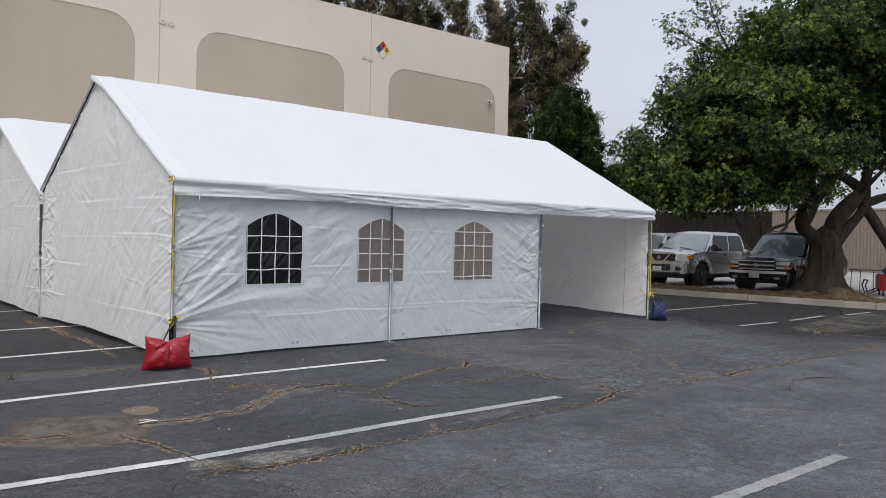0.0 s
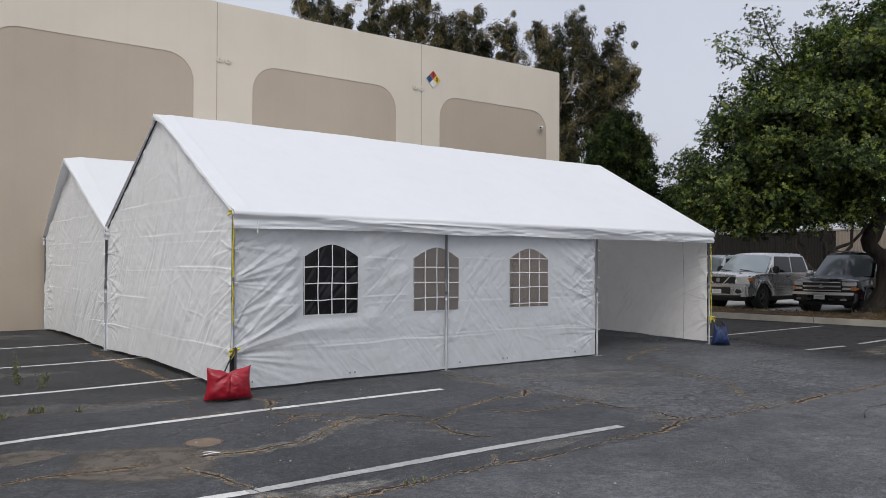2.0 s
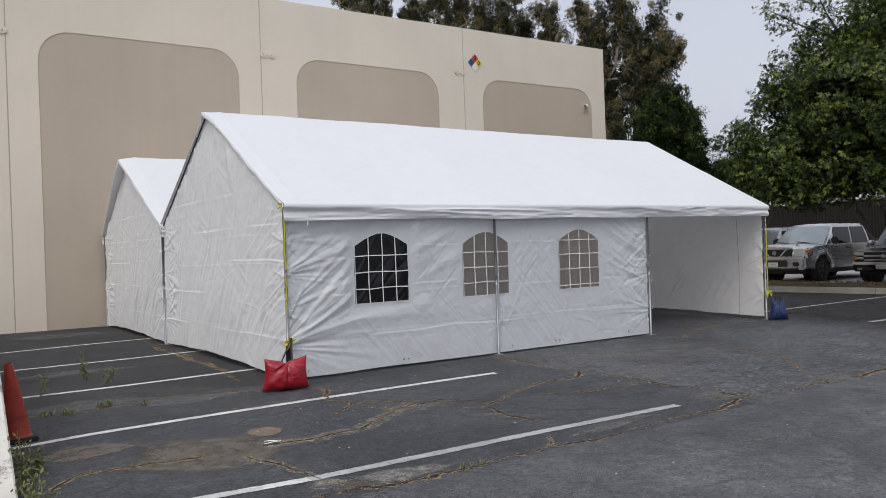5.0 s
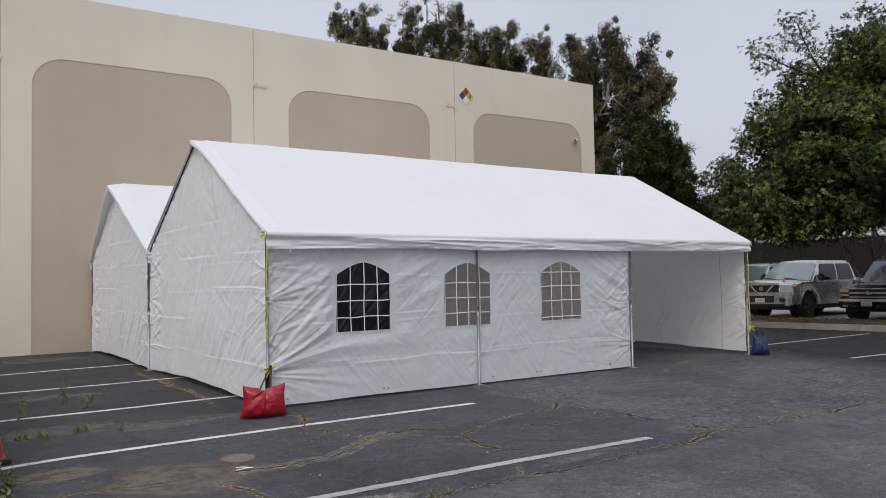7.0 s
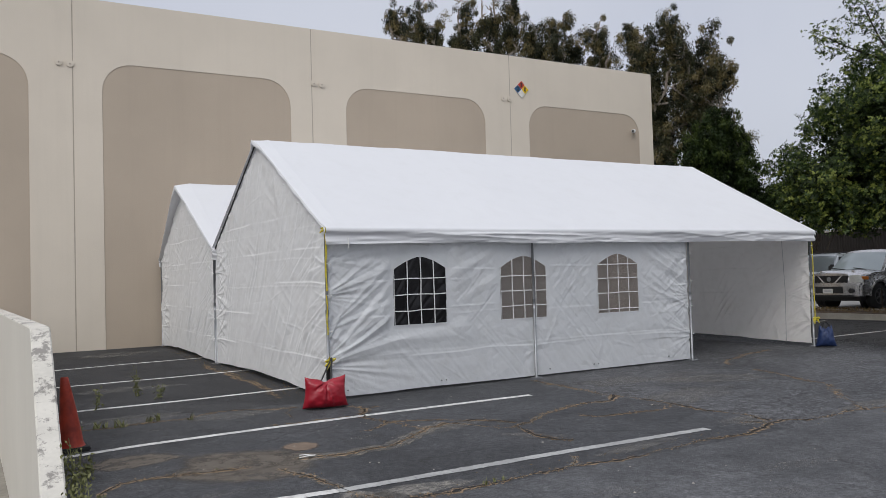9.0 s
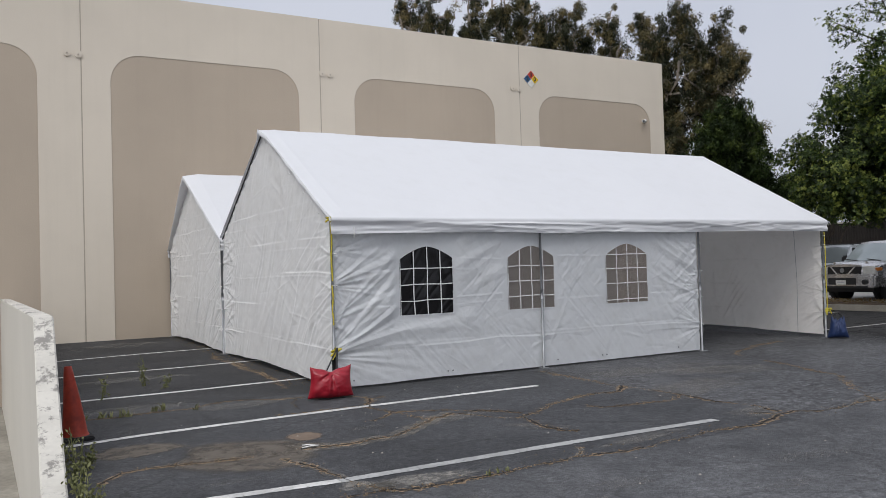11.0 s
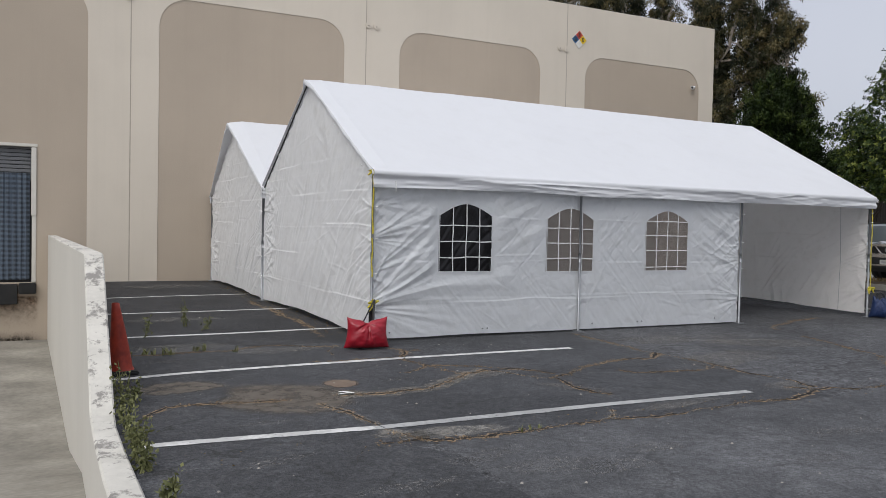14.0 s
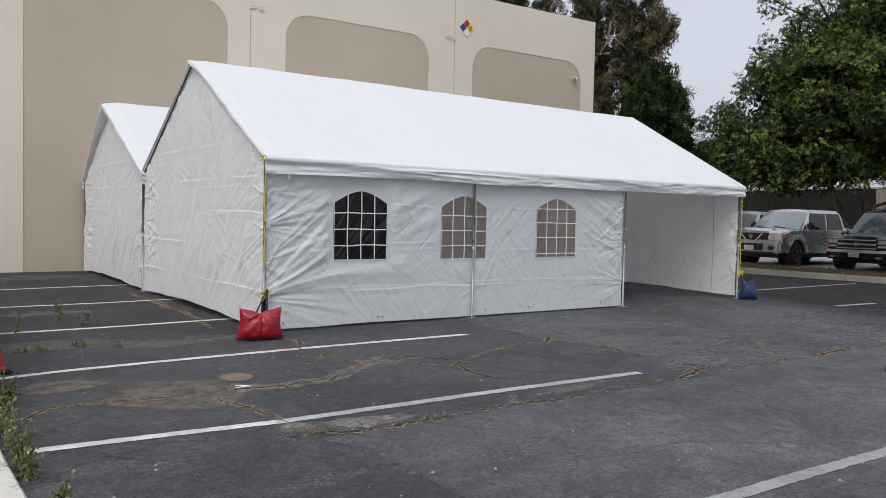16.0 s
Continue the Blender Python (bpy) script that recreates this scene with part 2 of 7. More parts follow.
def leafy(name, dark, light):
    """Leaves, each clump of its own tone, a little light passing through."""
    k = Nodes(name)
    g = k.node("NewGeometry")
    c = k.ramp(g.outputs["Random Per Island"], 0.0, 1.0, dark, light)
    c = k.mix(0.6, c, k.ramp(k.noise(k.where(), 2.1, 4, 0.65), 0.38, 0.66, dark, light))
    k.finish(c, 0.6, 0, 0.18)
    tr = k.node("BsdfTranslucent")
    k.l.new(c, tr.inputs["Color"])
    ms = k.n.new("ShaderNodeMixShader")
    ms.inputs[0].default_value = 0.14
    k.l.new(k.bsdf.outputs[0], ms.inputs[1])
    k.l.new(tr.outputs[0], ms.inputs[2])
    k.l.new(ms.outputs[0], k.n["Material Output"].inputs["Surface"])
    return k.mat


def foliage(name, dark, mid, light, gloss=0.35, pass_on=0.2):
    """Crown leaves: every shoot has its own tone (attribute), every leaf a small departure from it."""
    k = Nodes(name)
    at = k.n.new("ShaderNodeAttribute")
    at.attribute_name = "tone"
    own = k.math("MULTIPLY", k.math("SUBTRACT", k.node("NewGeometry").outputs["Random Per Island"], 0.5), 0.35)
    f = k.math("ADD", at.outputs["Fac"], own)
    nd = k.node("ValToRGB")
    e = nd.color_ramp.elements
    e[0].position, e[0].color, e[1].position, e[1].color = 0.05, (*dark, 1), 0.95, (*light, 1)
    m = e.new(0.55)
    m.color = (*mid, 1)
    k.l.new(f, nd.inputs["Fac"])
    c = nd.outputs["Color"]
    k.finish(c, 0.5, 0, gloss)
    tr = k.node("BsdfTranslucent")
    k.l.new(c, tr.inputs["Color"])
    ms = k.n.new("ShaderNodeMixShader")
    ms.inputs[0].default_value = pass_on
    k.l.new(k.bsdf.outputs[0], ms.inputs[1])
    k.l.new(tr.outputs[0], ms.inputs[2])
    k.l.new(ms.outputs[0], k.n["Material Output"].inputs["Surface"])
    return k.mat


def clear_film(name, tint, gloss=0.12, rough=0.12):
    k = Nodes(name)
    k.bump(k.noise(k.where(), 4.5, 4), 0.5, 0.03)
    t = k.node("BsdfTransparent")
    t.inputs["Color"].default_value = (*tint, 1)
    k.finish(tint, rough, 0, 0.6)
    ms = k.n.new("ShaderNodeMixShader")
    ms.inputs[0].default_value = gloss
    k.l.new(t.outputs[0], ms.inputs[1])
    k.l.new(k.bsdf.outputs[0], ms.inputs[2])
    k.l.new(ms.outputs[0], k.n["Material Output"].inputs["Surface"])
    return k.mat


def stucco(name, colour, streak=0.1):
    """Painted concrete: roller texture, faint streaks and dirt spots of its own."""
    k = Nodes(name)
    p = k.world_place()
    c = k.ramp(k.noise(p, 0.5, 5), 0.3, 0.7, [v * 0.95 for v in colour], [min(1, v * 1.03) for v in colour])
    drip = k.ramp(k.noise(p, 1.0, 6, 0.7, (3.0, 3.0, 0.14)), 0.5, 0.78)
    c = k.mix(k.math("MULTIPLY", drip, streak), c, [v * 0.6 for v in colour])
    spot = k.ramp(k.noise(p, 9, 6, 0.8), 0.7, 0.78)
    c = k.mix(k.math("MULTIPLY", spot, 0.22), c, [v * 0.45 for v in colour])
    k.bump(k.noise(p, 45, 4), 0.25, 0.01)
    return k.finish(c, 0.85, 0, 0.3)


M_ASPHALT = asphalt("asphalt", (0.082, 0.083, 0.087), True, 1.5)
M_SEALED = asphalt("sealed_asphalt", (0.093, 0.0945, 0.099), True, 0.7, 0.5)
M_SEALCOAT = asphalt("dark_sealcoat", (0.057, 0.0585, 0.0625), True, 0.9)
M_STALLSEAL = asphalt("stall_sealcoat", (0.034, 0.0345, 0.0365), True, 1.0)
M_LINE = worn_paint("line_paint", (0.66, 0.65, 0.625), (0.1, 0.1, 0.1), 0.38)
M_WALL = stucco("cream_paint", (0.655, 0.59, 0.495))
M_RECESS = stucco("tan_paint", (0.45, 0.379, 0.3))
M_LOWWALL = stucco("white_wall_paint", (0.62, 0.595, 0.535), 0.08)
M_SEAL = plain("grey_sealant", (0.42, 0.37, 0.3), 0.8)
M_CONCRETE = plain("concrete", (0.285, 0.265, 0.225), 0.85, 0, 0.3, 0.9, 0.3, 0.3, 14, "Object")
M_KERB = plain("kerb_concrete", (0.34, 0.315, 0.27), 0.9, 0, 0.25, 1.5, 0.4, 0.3)


def scraped(name, colour, under):
    """White paint with a few scraped and stained places."""
    k = Nodes(name)
    p = k.world_place()
    hole = k.ramp(k.noise(p, 3.0, 8, 0.8, (1.0, 1.0, 0.7)), 0.53, 0.58)
    grime = k.ramp(k.noise(p, 2.2, 8, 0.75), 0.4, 0.65)
    c = k.mix(k.math("MULTIPLY", grime, 0.4), colour, [v * 0.55 for v in colour])
    c = k.mix(k.math("MULTIPLY", hole, 0.8), c, under)
    k.bump(k.noise(p, 20, 5), 0.3, 0.01)
    return k.finish(c, 0.85, 0, 0.3)


M_CHIPPED = scraped("scraped_wall_paint", (0.6, 0.575, 0.515), (0.17, 0.158, 0.145))
M_CANOPY = fabric("white_canopy_sheet", (0.745, 0.752, 0.767), 0.16, 0.06, 0.35)
M_CURTAIN = fabric("white_curtain_sheet", (0.772, 0.79, 0.803), 0.33, 0.3)
M_GABLE = fabric("white_gable_sheet", (0.86, 0.86, 0.85), 0.2, 0.16)
M_WARMGABLE = fabric("warm_white_gable_sheet", (0.86, 0.83, 0.79), 0.3, 0.34)
M_STEEL = plain("galvanised_steel", (0.3, 0.31, 0.32), 0.45, 0.6, 0.15, 9)
M_WHITEPLASTIC = plain("white_plastic", (0.8, 0.8, 0.78), 0.4)
M_BLACKFILM = plain("black_film", (0.006, 0.0055, 0.006), 0.13, 0, 0.2, 6, 0.45, 0.4, 2.2)
M_FILM = clear_film("clear_window_film", (0.7, 0.63, 0.57))
M_YELLOW = plain("yellow_tape", (0.55, 0.46, 0.035), 0.4, 0, 0.3, 12)
M_RED = plain("red_vinyl", (0.3, 0.008, 0.02), 0.36, 0, 0.15, 8, 0.2, 0.5, 14)
M_BLUE = plain("blue_vinyl", (0.01, 0.026, 0.09), 0.5, 0, 0.2, 8, 0.15)
M_BLACK = plain("black_strap", (0.015, 0.015, 0.016), 0.6)
M_RUBBER = plain("black_rubber", (0.018, 0.018, 0.018), 0.85, 0, 0.2, 4, 0.2)
M_ORANGE = plain("faded_orange_plastic", (0.3, 0.03, 0.012), 0.5, 0, 0.35, 7, 0.1, 0.4, 25)
M_MULCH = plain("mulch", (0.12, 0.085, 0.055), 0.95, 0, 0.45, 3, 0.9, 0.2, 25)


def furrowed(name, colour):
    """Bark with furrows that run up the stem."""
    k = Nodes(name)
    p = k.where()
    f = k.noise(p, 9, 6, 0.7, (1.0, 1.0, 0.22))
    c = k.ramp(f, 0.32, 0.7, [v * 0.45 for v in colour], [v * 1.5 for v in colour])
    k.bump(f, 0.9, 0.06)
    return k.finish(c, 0.95, 0, 0.2)


M_BARK = furrowed("bark", (0.04, 0.033, 0.027))
M_PALEBARK = plain("pale_bark", (0.3, 0.26, 0.215), 0.85, 0, 0.35, 2, 0.5, 0.2, 12)
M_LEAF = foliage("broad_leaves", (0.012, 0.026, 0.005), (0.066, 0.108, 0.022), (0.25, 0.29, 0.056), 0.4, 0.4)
# darker copy of the leaves: the crown's inner shade is in its colour
M_INNERLEAF = leafy("shaded_inner_leaves", (0.006, 0.011, 0.004), (0.028, 0.042, 0.012))
M_GUM = foliage("gum_leaves", (0.012, 0.016, 0.008), (0.05, 0.052, 0.022), (0.19, 0.15, 0.065), 0.25, 0.15)
M_CONIFER = foliage("conifer_scales", (0.006, 0.012, 0.003), (0.024, 0.042, 0.01), (0.075, 0.1, 0.024), 0.15, 0.1)
M_WEED = leafy("weed_leaves", (0.055, 0.066, 0.025), (0.29, 0.29, 0.13))
M_STRAW = leafy("dry_grass", (0.13, 0.088, 0.04), (0.27, 0.195, 0.095))

# ---------------------------------------------------------------- ground
YW = 10.8          # the warehouse's front


def ground_mesh():
    """One sheet to the horizon, with the dock ramp's opening left out."""
    ys, edge = [-900, -5.4, -0.9, YW + 0.1, 900], [-3.05, -3.05, -3.1, -3.51, -3.51]
    verts = [(x, y, 0) for y, e in zip(ys, edge) for x in (-900, -9.0, e, 900)]
    faces = [(r * 4 + c, r * 4 + c + 1, r * 4 + c + 5, r * 4 + c + 4) for r in range(4) for c in range(3) if (r, c) not in ((1, 1), (2, 1))]
    return link_mesh("ground", verts, faces)


lone("ground", ground_mesh(), M_ASPHALT, "dark grey worn asphalt of a parking lot", "asphalt", kind="structure")


def ramp_mesh():
    """The concrete floor of the dock: deep at the building, rising to the lot."""
    ys = np.linspace(-5.4, YW + 0.0105, 34)
    prof = np.where(ys > 1.5, -1.26, -1.26 * np.clip((ys + 5.4) / 6.9, 0, 1) ** 0.9)
    xs = np.linspace(-9.1, -3.1, 12)
    g = np.zeros((len(xs), len(ys), 3))
    g[..., 0], g[..., 1], g[..., 2] = xs[:, None], ys[None], prof[None]
    return sheet("dock_ramp", g)


lone("sealed_strip", sheet("sealed_strip", np.array([[(x, -14, 0.0012), (x, -3.86 + 0.02 * math.sin(x * 1.3) + 0.02 * math.sin(x * 3.1) + (0.12 if x > 2.8 else 0.0), 0.0012)] for x in np.linspace(-1.15, 16, 80)])), M_SEALED,
     "smoother resealed strip of dark asphalt", "asphalt", kind="structure")


lone("sealcoat_and_shade", sheet("sealcoat_and_shade", np.array([[(-3.06 - 0.035 * max(0, y + 0.9), y, 0.0006), (2.75 + 0.12 * math.sin(y * 1.7) + 0.05 * math.sin(y * 5.3), y, 0.0006)] for y in np.linspace(-3.9, YW - 0.01, 120)])), M_SEALCOAT,
     "dark sealcoated asphalt under the parking stalls", "asphalt", kind="structure")
lone("sealcoat_and_shade", sheet("corner_sealcoat", np.array([[(-2.97, y, 0.0008), (-1.25 + 0.1 * math.sin(y * 2.3) + 0.06 * math.sin(y * 7.1), y, 0.0008)] for y in np.linspace(-7.0, -3.9, 60)])), M_SEALCOAT,
     "dark sealcoated asphalt at the foot of the low kerb", "asphalt", kind="structure")
lone("sealcoat_and_shade", sheet("stall_sealcoat", np.array([[(x, 0.55 + 0.12 * math.sin(x * 2.1) + 0.06 * math.sin(x * 6.3), 0.0010), (x, YW - 0.02, 0.0010)] for x in np.linspace(-3.0, 2.6, 70)])), M_STALLSEAL,
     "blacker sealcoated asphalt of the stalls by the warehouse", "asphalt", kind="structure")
lone("dock_ramp", ramp_mesh(), M_CONCRETE, "stained pale concrete ramp sunk beside the wall", "ramp", kind="structure")
lone("ramp_side_wall", a_box((-9.3, -5.4, -1.4), (-9.0, YW, 0.1)), M_CONCRETE, "plain concrete wall closing the ramp's far side", "wall", kind="structure")


def low_wall():
    """White concrete wall beside the ramp; its end is cut to a slope and runs on as a low kerb."""
    bm = bmesh.new()
    rows = [  # y, left x, right x, top z
        (YW, -3.60, -3.42, 1.03), (5.0, -3.385, -3.21, 1.065), (-0.7, -3.176, -3.017, 1.10), (-0.9, -3.177, -3.02, 1.085), (-1.3, -3.179, -3.023, 0.88), (-2.0, -3.182, -3.028, 0.52),
        (-2.85, -3.186, -3.033, 0.115), (-3.05, -3.182, -3.036, 0.088), (-3.6, -3.176, -3.022, 0.08), (-4.1, -3.166, -3.004, 0.08), (-4.5, -3.15, -2.988, 0.08), (-6.6, -3.08, -2.92, 0.08)]
    loops = []
    for y, l, r, z in rows:
        c = 0.012
        loops.append([bm.verts.new(p) for p in ((l, y, -1.5), (l, y, z - c), (l + c, y, z), (r - c, y, z), (r, y, z - c), (r, y, -1.5))])
    for a, b in zip(loops, loops[1:]):
        for k in range(5):
            bm.faces.new((a[k], a[k + 1], b[k + 1], b[k]))
    bm.faces.new(loops[0])
    bm.faces.new(loops[-1][::-1])
    bmesh.ops.recalc_face_normals(bm, faces=bm.faces)
    return bm


WALL_OB = lone("retaining_wall", low_wall(), M_LOWWALL, "white painted concrete wall with a worn sloping end", "wall", kind="structure")
_me = WALL_OB.data
_me.materials.append(M_CHIPPED)
for _f in _me.polygons:
    if _f.normal.z > 0.2:
        _f.material_index = 1

LINES = thing("parking_lines", pose(0, 0, 0), "worn white parking stall lines painted on asphalt", "line", kind="structure")


def stall_line(points, w=0.097):
    """A painted stripe that wavers a little along its points."""
    xs, ys = [p[0] for p in points], [p[1] for p in points]
    n = max(8, int(abs(xs[-1] - xs[0]) / 0.035))
    rs = np.random.RandomState(int(abs(ys[0] * 100)) + int(abs(xs[-1]) * 10))
    x = np.linspace(xs[0], xs[-1], n)
    mid = np.interp(x, xs, ys)
    k = np.hanning(25) / np.hanning(25).sum()
    mid = np.convolve(np.pad(mid, 12, "edge"), k, "valid") + 0.006 * vnoise(x * 1.3, x * 0 + ys[0], 2)
    lo, hi = mid - w / 2 + 0.003 * rs.randn(n), mid + w / 2 + 0.003 * rs.randn(n)
    g = np.zeros((n, 2, 3))
    g[:, 0, 0], g[:, 1, 0], g[:, 0, 1], g[:, 1, 1], g[..., 2] = x, x, lo, hi, 0.0045
    return sheet("stall_line", g)


for _pts in (((-2.9, -3.29), (-1.96, -3.35), (-1.40, -3.40)), ((-2.95, -1.06), (-2.37, -0.94), (-1.3, -0.87), (0.0, -0.82), (2.06, -0.82)), ((-2.97, 1.55), (-1.4, 1.58), (0.0, 1.69), (1.9, 1.72)),
             ((-3.05, 4.12), (-0.9, 4.18), (0.0, 4.29), (1.9, 4.33)), ((-3.1, 6.6), (-1.4, 6.9), (0.0, 7.02), (1.9, 7.05))):
    part("stall_line", stall_line(_pts), M_LINE, LINES)
M_DIRTYLINE = worn_paint("dirty_line_paint", (0.46, 0.445, 0.41), (0.1, 0.1, 0.1), 0.46)
for _pts in (((10.1, 1.38), (12.35, 1.44), (15.2, 1.5)), ((9.7, -1.07), (10.9, -1.13)), ((11.55, -1.1), (13.25, -0.98)), ((14.0, -1.16), (15.2, -1.15)), ((10.0, 4.2), (15.0, 4.3))):
    part("stall_line", stall_line(_pts), M_DIRTYLINE, LINES)
M_GREYLINE = worn_paint("grey_line_paint", (0.42, 0.42, 0.41), (0.12, 0.12, 0.12), 0.4)
part("stall_line", stall_line(((-1.405, -3.40), (0.3, -3.385), (2.12, -3.43)), 0.1), M_GREYLINE, LINES, "greyed line paint")
part("stall_line", stall_line(((-2.8, -5.87), (0.0, -5.88), (2.22, -5.91)), 0.1), worn_paint("faint_line_paint", (0.31, 0.31, 0.305), (0.11, 0.11, 0.112), 0.42), LINES, "worn grey line paint")


def crack(points, width, seed, z, rag=0.5):
    """A ragged strip along a wandering line."""
    pts = [np.array(p, float) for p in points]
    out = []
    for a, b in zip(pts, pts[1:]):
        n = max(2, int(np.hypot(*(b - a)) / 0.035))
        out += [a + (b - a) * k / n for k in range(n)]
    out.append(pts[-1])
    p = np.array(out)
    rs = np.random.RandomState(seed)
    d = np.gradient(p, axis=0)
    d /= np.hypot(d[:, 0], d[:, 1])[:, None] + 1e-9
    nrm = np.stack([-d[:, 1], d[:, 0]], 1)
    s = np.arange(len(p)) * 0.035
    p = p + nrm * (0.055 * vnoise(s * 2.2, s * 0 + seed * 3.7, seed) + 0.02 * vnoise(s * 9, s * 0 + seed, seed + 1))[:, None]
    w = width * np.clip(0.42 + rag * 1.1 * vnoise(s * 2.3, s * 0 + seed * 1.3, seed + 2) + rag * 0.9 * rs.randn(len(p)) * 0.5, 0.03, 2.4)
    g = np.zeros((len(p), 2, 3))
    g[:, 0, :2], g[:, 1, :2], g[..., 2] = p - nrm * w[:, None] / 2, p + nrm * w[:, None] / 2, z
    return sheet("crack", g), p


CRACK_LINES = [  # points, soil width, how open the gap is, pale dust beside it
    ([(-1.48, -2.57), (-1.47, -2.85), (-1.42, -3.05), (-1.37, -3.3), (-1.32, -3.52), (-1.27, -3.75), (-1.17, -3.83)], 0.05, 0.5, 0.10),
    ([(-1.17, -3.83), (-0.97, -3.84), (-0.7, -3.83), (-0.46, -3.84), (-0.13, -3.84), (0.27, -3.8), (0.62, -3.82), (0.95, -3.83), (1.26, -3.81), (1.72, -3.77), (2.21, -3.77), (2.57, -3.75), (2.81, -3.63)], 0.06, 1.0, 0.05),
    ([(-1.5, -3.78), (-1.33, -3.79), (-1.17, -3.81)], 0.03, 0.8, 0.0),
    ([(2.62, -3.42), (2.81, -3.6), (2.98, -3.55), (3.17, -3.7), (3.58, -3.69), (3.98, -3.69), (4.67, -3.7), (5.39, -3.68), (6.16, -3.68), (6.88, -3.71), (7.91, -3.64), (9.17, -3.62), (12.5, -3.5)], 0.06, 0.9, 0.05),
    ([(2.82, 0.15), (2.8, -0.5), (2.8, -0.95), (2.77, -1.36), (2.81, -1.6), (2.83, -1.95), (2.84, -2.4), (2.87, -2.85), (2.89, -3.2), (2.86, -3.5)], 0.055, 0.9, 0.05),
    ([(-1.32, -2.35), (-0.97, -2.35), (-0.65, -2.32), (-0.43, -2.3), (-0.2, -2.11), (0.1, -1.87), (0.28, -1.81), (0.43, -1.77)], 0.05, 0.45, 0.22),
    ([(0.43, -1.77), (0.52, -1.95), (0.6, -2.1), (0.75, -2.29), (1.13, -2.11), (1.47, -1.93), (1.87, -1.78), (2.25, -1.68), (2.5, -1.7), (2.77, -1.4)], 0.055, 0.6, 0.06),
    ([(0.43, -1.77), (0.67, -1.75), (0.85, -1.93), (0.92, -2.13)], 0.04, 0.8, 0.0),
    ([(0.04, -0.2), (0.1, -0.42), (0.24, -0.42)], 0.03, 0.2, 0.0),
    ([(0.1, -0.42), (-0.05, -0.7), (-0.13, -0.95), (-0.08, -1.15), (-0.03, -1.32), (0.04, -1.55), (0.1, -1.81)], 0.04, 0.4, 0.0),
    ([(-0.4, -1.59), (-0.17, -1.42), (-0.03, -1.3), (0.18, -1.4), (0.43, -1.54), (0.62, -1.72)], 0.04, 0.35, 0.04),
    ([(1.69, -2.2), (1.74, -2.34), (2.0, -2.42), (2.36, -2.44), (2.63, -2.43), (2.86, -2.28)], 0.045, 0.5, 0.0),
    ([(0.8, -2.29), (0.75, -2.6), (0.73, -2.78), (0.77, -2.97), (0.86, -3.1)], 0.035, 0.7, 0.04),
    ([(3.98, -3.69), (4.33, -3.31), (4.67, -2.98), (5.12, -2.6), (5.3, -2.32), (5.3, -2.14), (5.41, -1.9), (5.66, -1.42), (5.76, -0.99)], 0.05, 0.4, 0.0),
    ([(5.98, -0.27), (6.71, 0.17), (7.38, 0.47), (8.04, 0.62)], 0.06, 0.3, 0.0),
    ([(-2.9, 0.25), (-2.52, 0.2), (-2.0, 0.3), (-1.66, 0.2), (-1.3, 0.42), (-0.9, 0.3), (-0.45, 0.15)], 0.04, 0.35, 0.05),
    ([(-0.75, -0.5), (-0.7, -0.2), (-0.55, 0.1)], 0.022, 0.2, 0.0),
    ([(-2.85, -2.5), (-2.65, -2.3), (-2.3, -2.27), (-1.75, -2.35)], 0.045, 0.3, 0.0),
    ([(-1.0, -0.8), (-0.6, -0.76), (-0.15, -0.74)], 0.035, 0.2, 0.0),
    ([(-1.83, -4.09), (-1.79, -4.01), (-1.67, -3.87), (-1.59, -3.83)], 0.012, 1.0, 0.0),
    ([(4.3, -4.57), (4.6, -4.42), (4.94, -4.33), (5.34, -4.39), (5.46, -4.51)], 0.012, 0.3, 0.0),
    ([(0.3, -3.75), (0.42, -3.66), (0.5, -3.55)], 0.03, 0.4, 0.06),
    ([(-0.42, 0.9), (-0.3, 2.4), (-0.3, 4.2), (-0.35, 5.6)], 0.07, 0.2, 0.0),
    ([(9.4, -2.5), (9.9, -2.3), (10.3, -2.15), (10.15, -2.8), (10.15, -3.35), (11.5, -3.2)], 0.06, 1.0, 0.0),
]


def stain_paint(name, colour, strength, lo=0.36, hi=0.6, thins=True, lumps=4.5):
    """Dirt that lies thin, broken by the asphalt under it."""
    k = Nodes(name)
    p = k.world_place()
    c = k.ramp(k.noise(p, 9, 6, 0.7), 0.3, 0.7, [v * 0.7 for v in colour], [v * 1.2 for v in colour])
    k.bump(k.noise(p, 120, 3), 0.4, 0.01)
    k.finish(c, 0.85, 0, 0.3)
    t = k.node("BsdfTransparent")
    ms = k.n.new("ShaderNodeMixShader")
    cover = k.math("MULTIPLY", k.ramp(k.noise(p, lumps, 7, 0.75), lo, hi), strength)
    if thins:
        at = k.n.new("ShaderNodeAttribute")
        at.attribute_name = "thickness"
        grain = k.math("ADD", at.outputs["Fac"], k.math("MULTIPLY", k.math("SUBTRACT", k.noise(p, 26, 5, 0.75), 0.5), 1.2))
        cover = k.math("MULTIPLY", cover, k.ramp(k.math("MULTIPLY", grain, at.outputs["Fac"]), 0.0, 0.75))
    k.l.new(cover, ms.inputs[0])
    k.l.new(t.outputs[0], ms.inputs[1])
    k.l.new(k.bsdf.outputs[0], ms.inputs[2])
    k.l.new(ms.outputs[0], k.n["Material Output"].inputs["Surface"])
    return k.mat


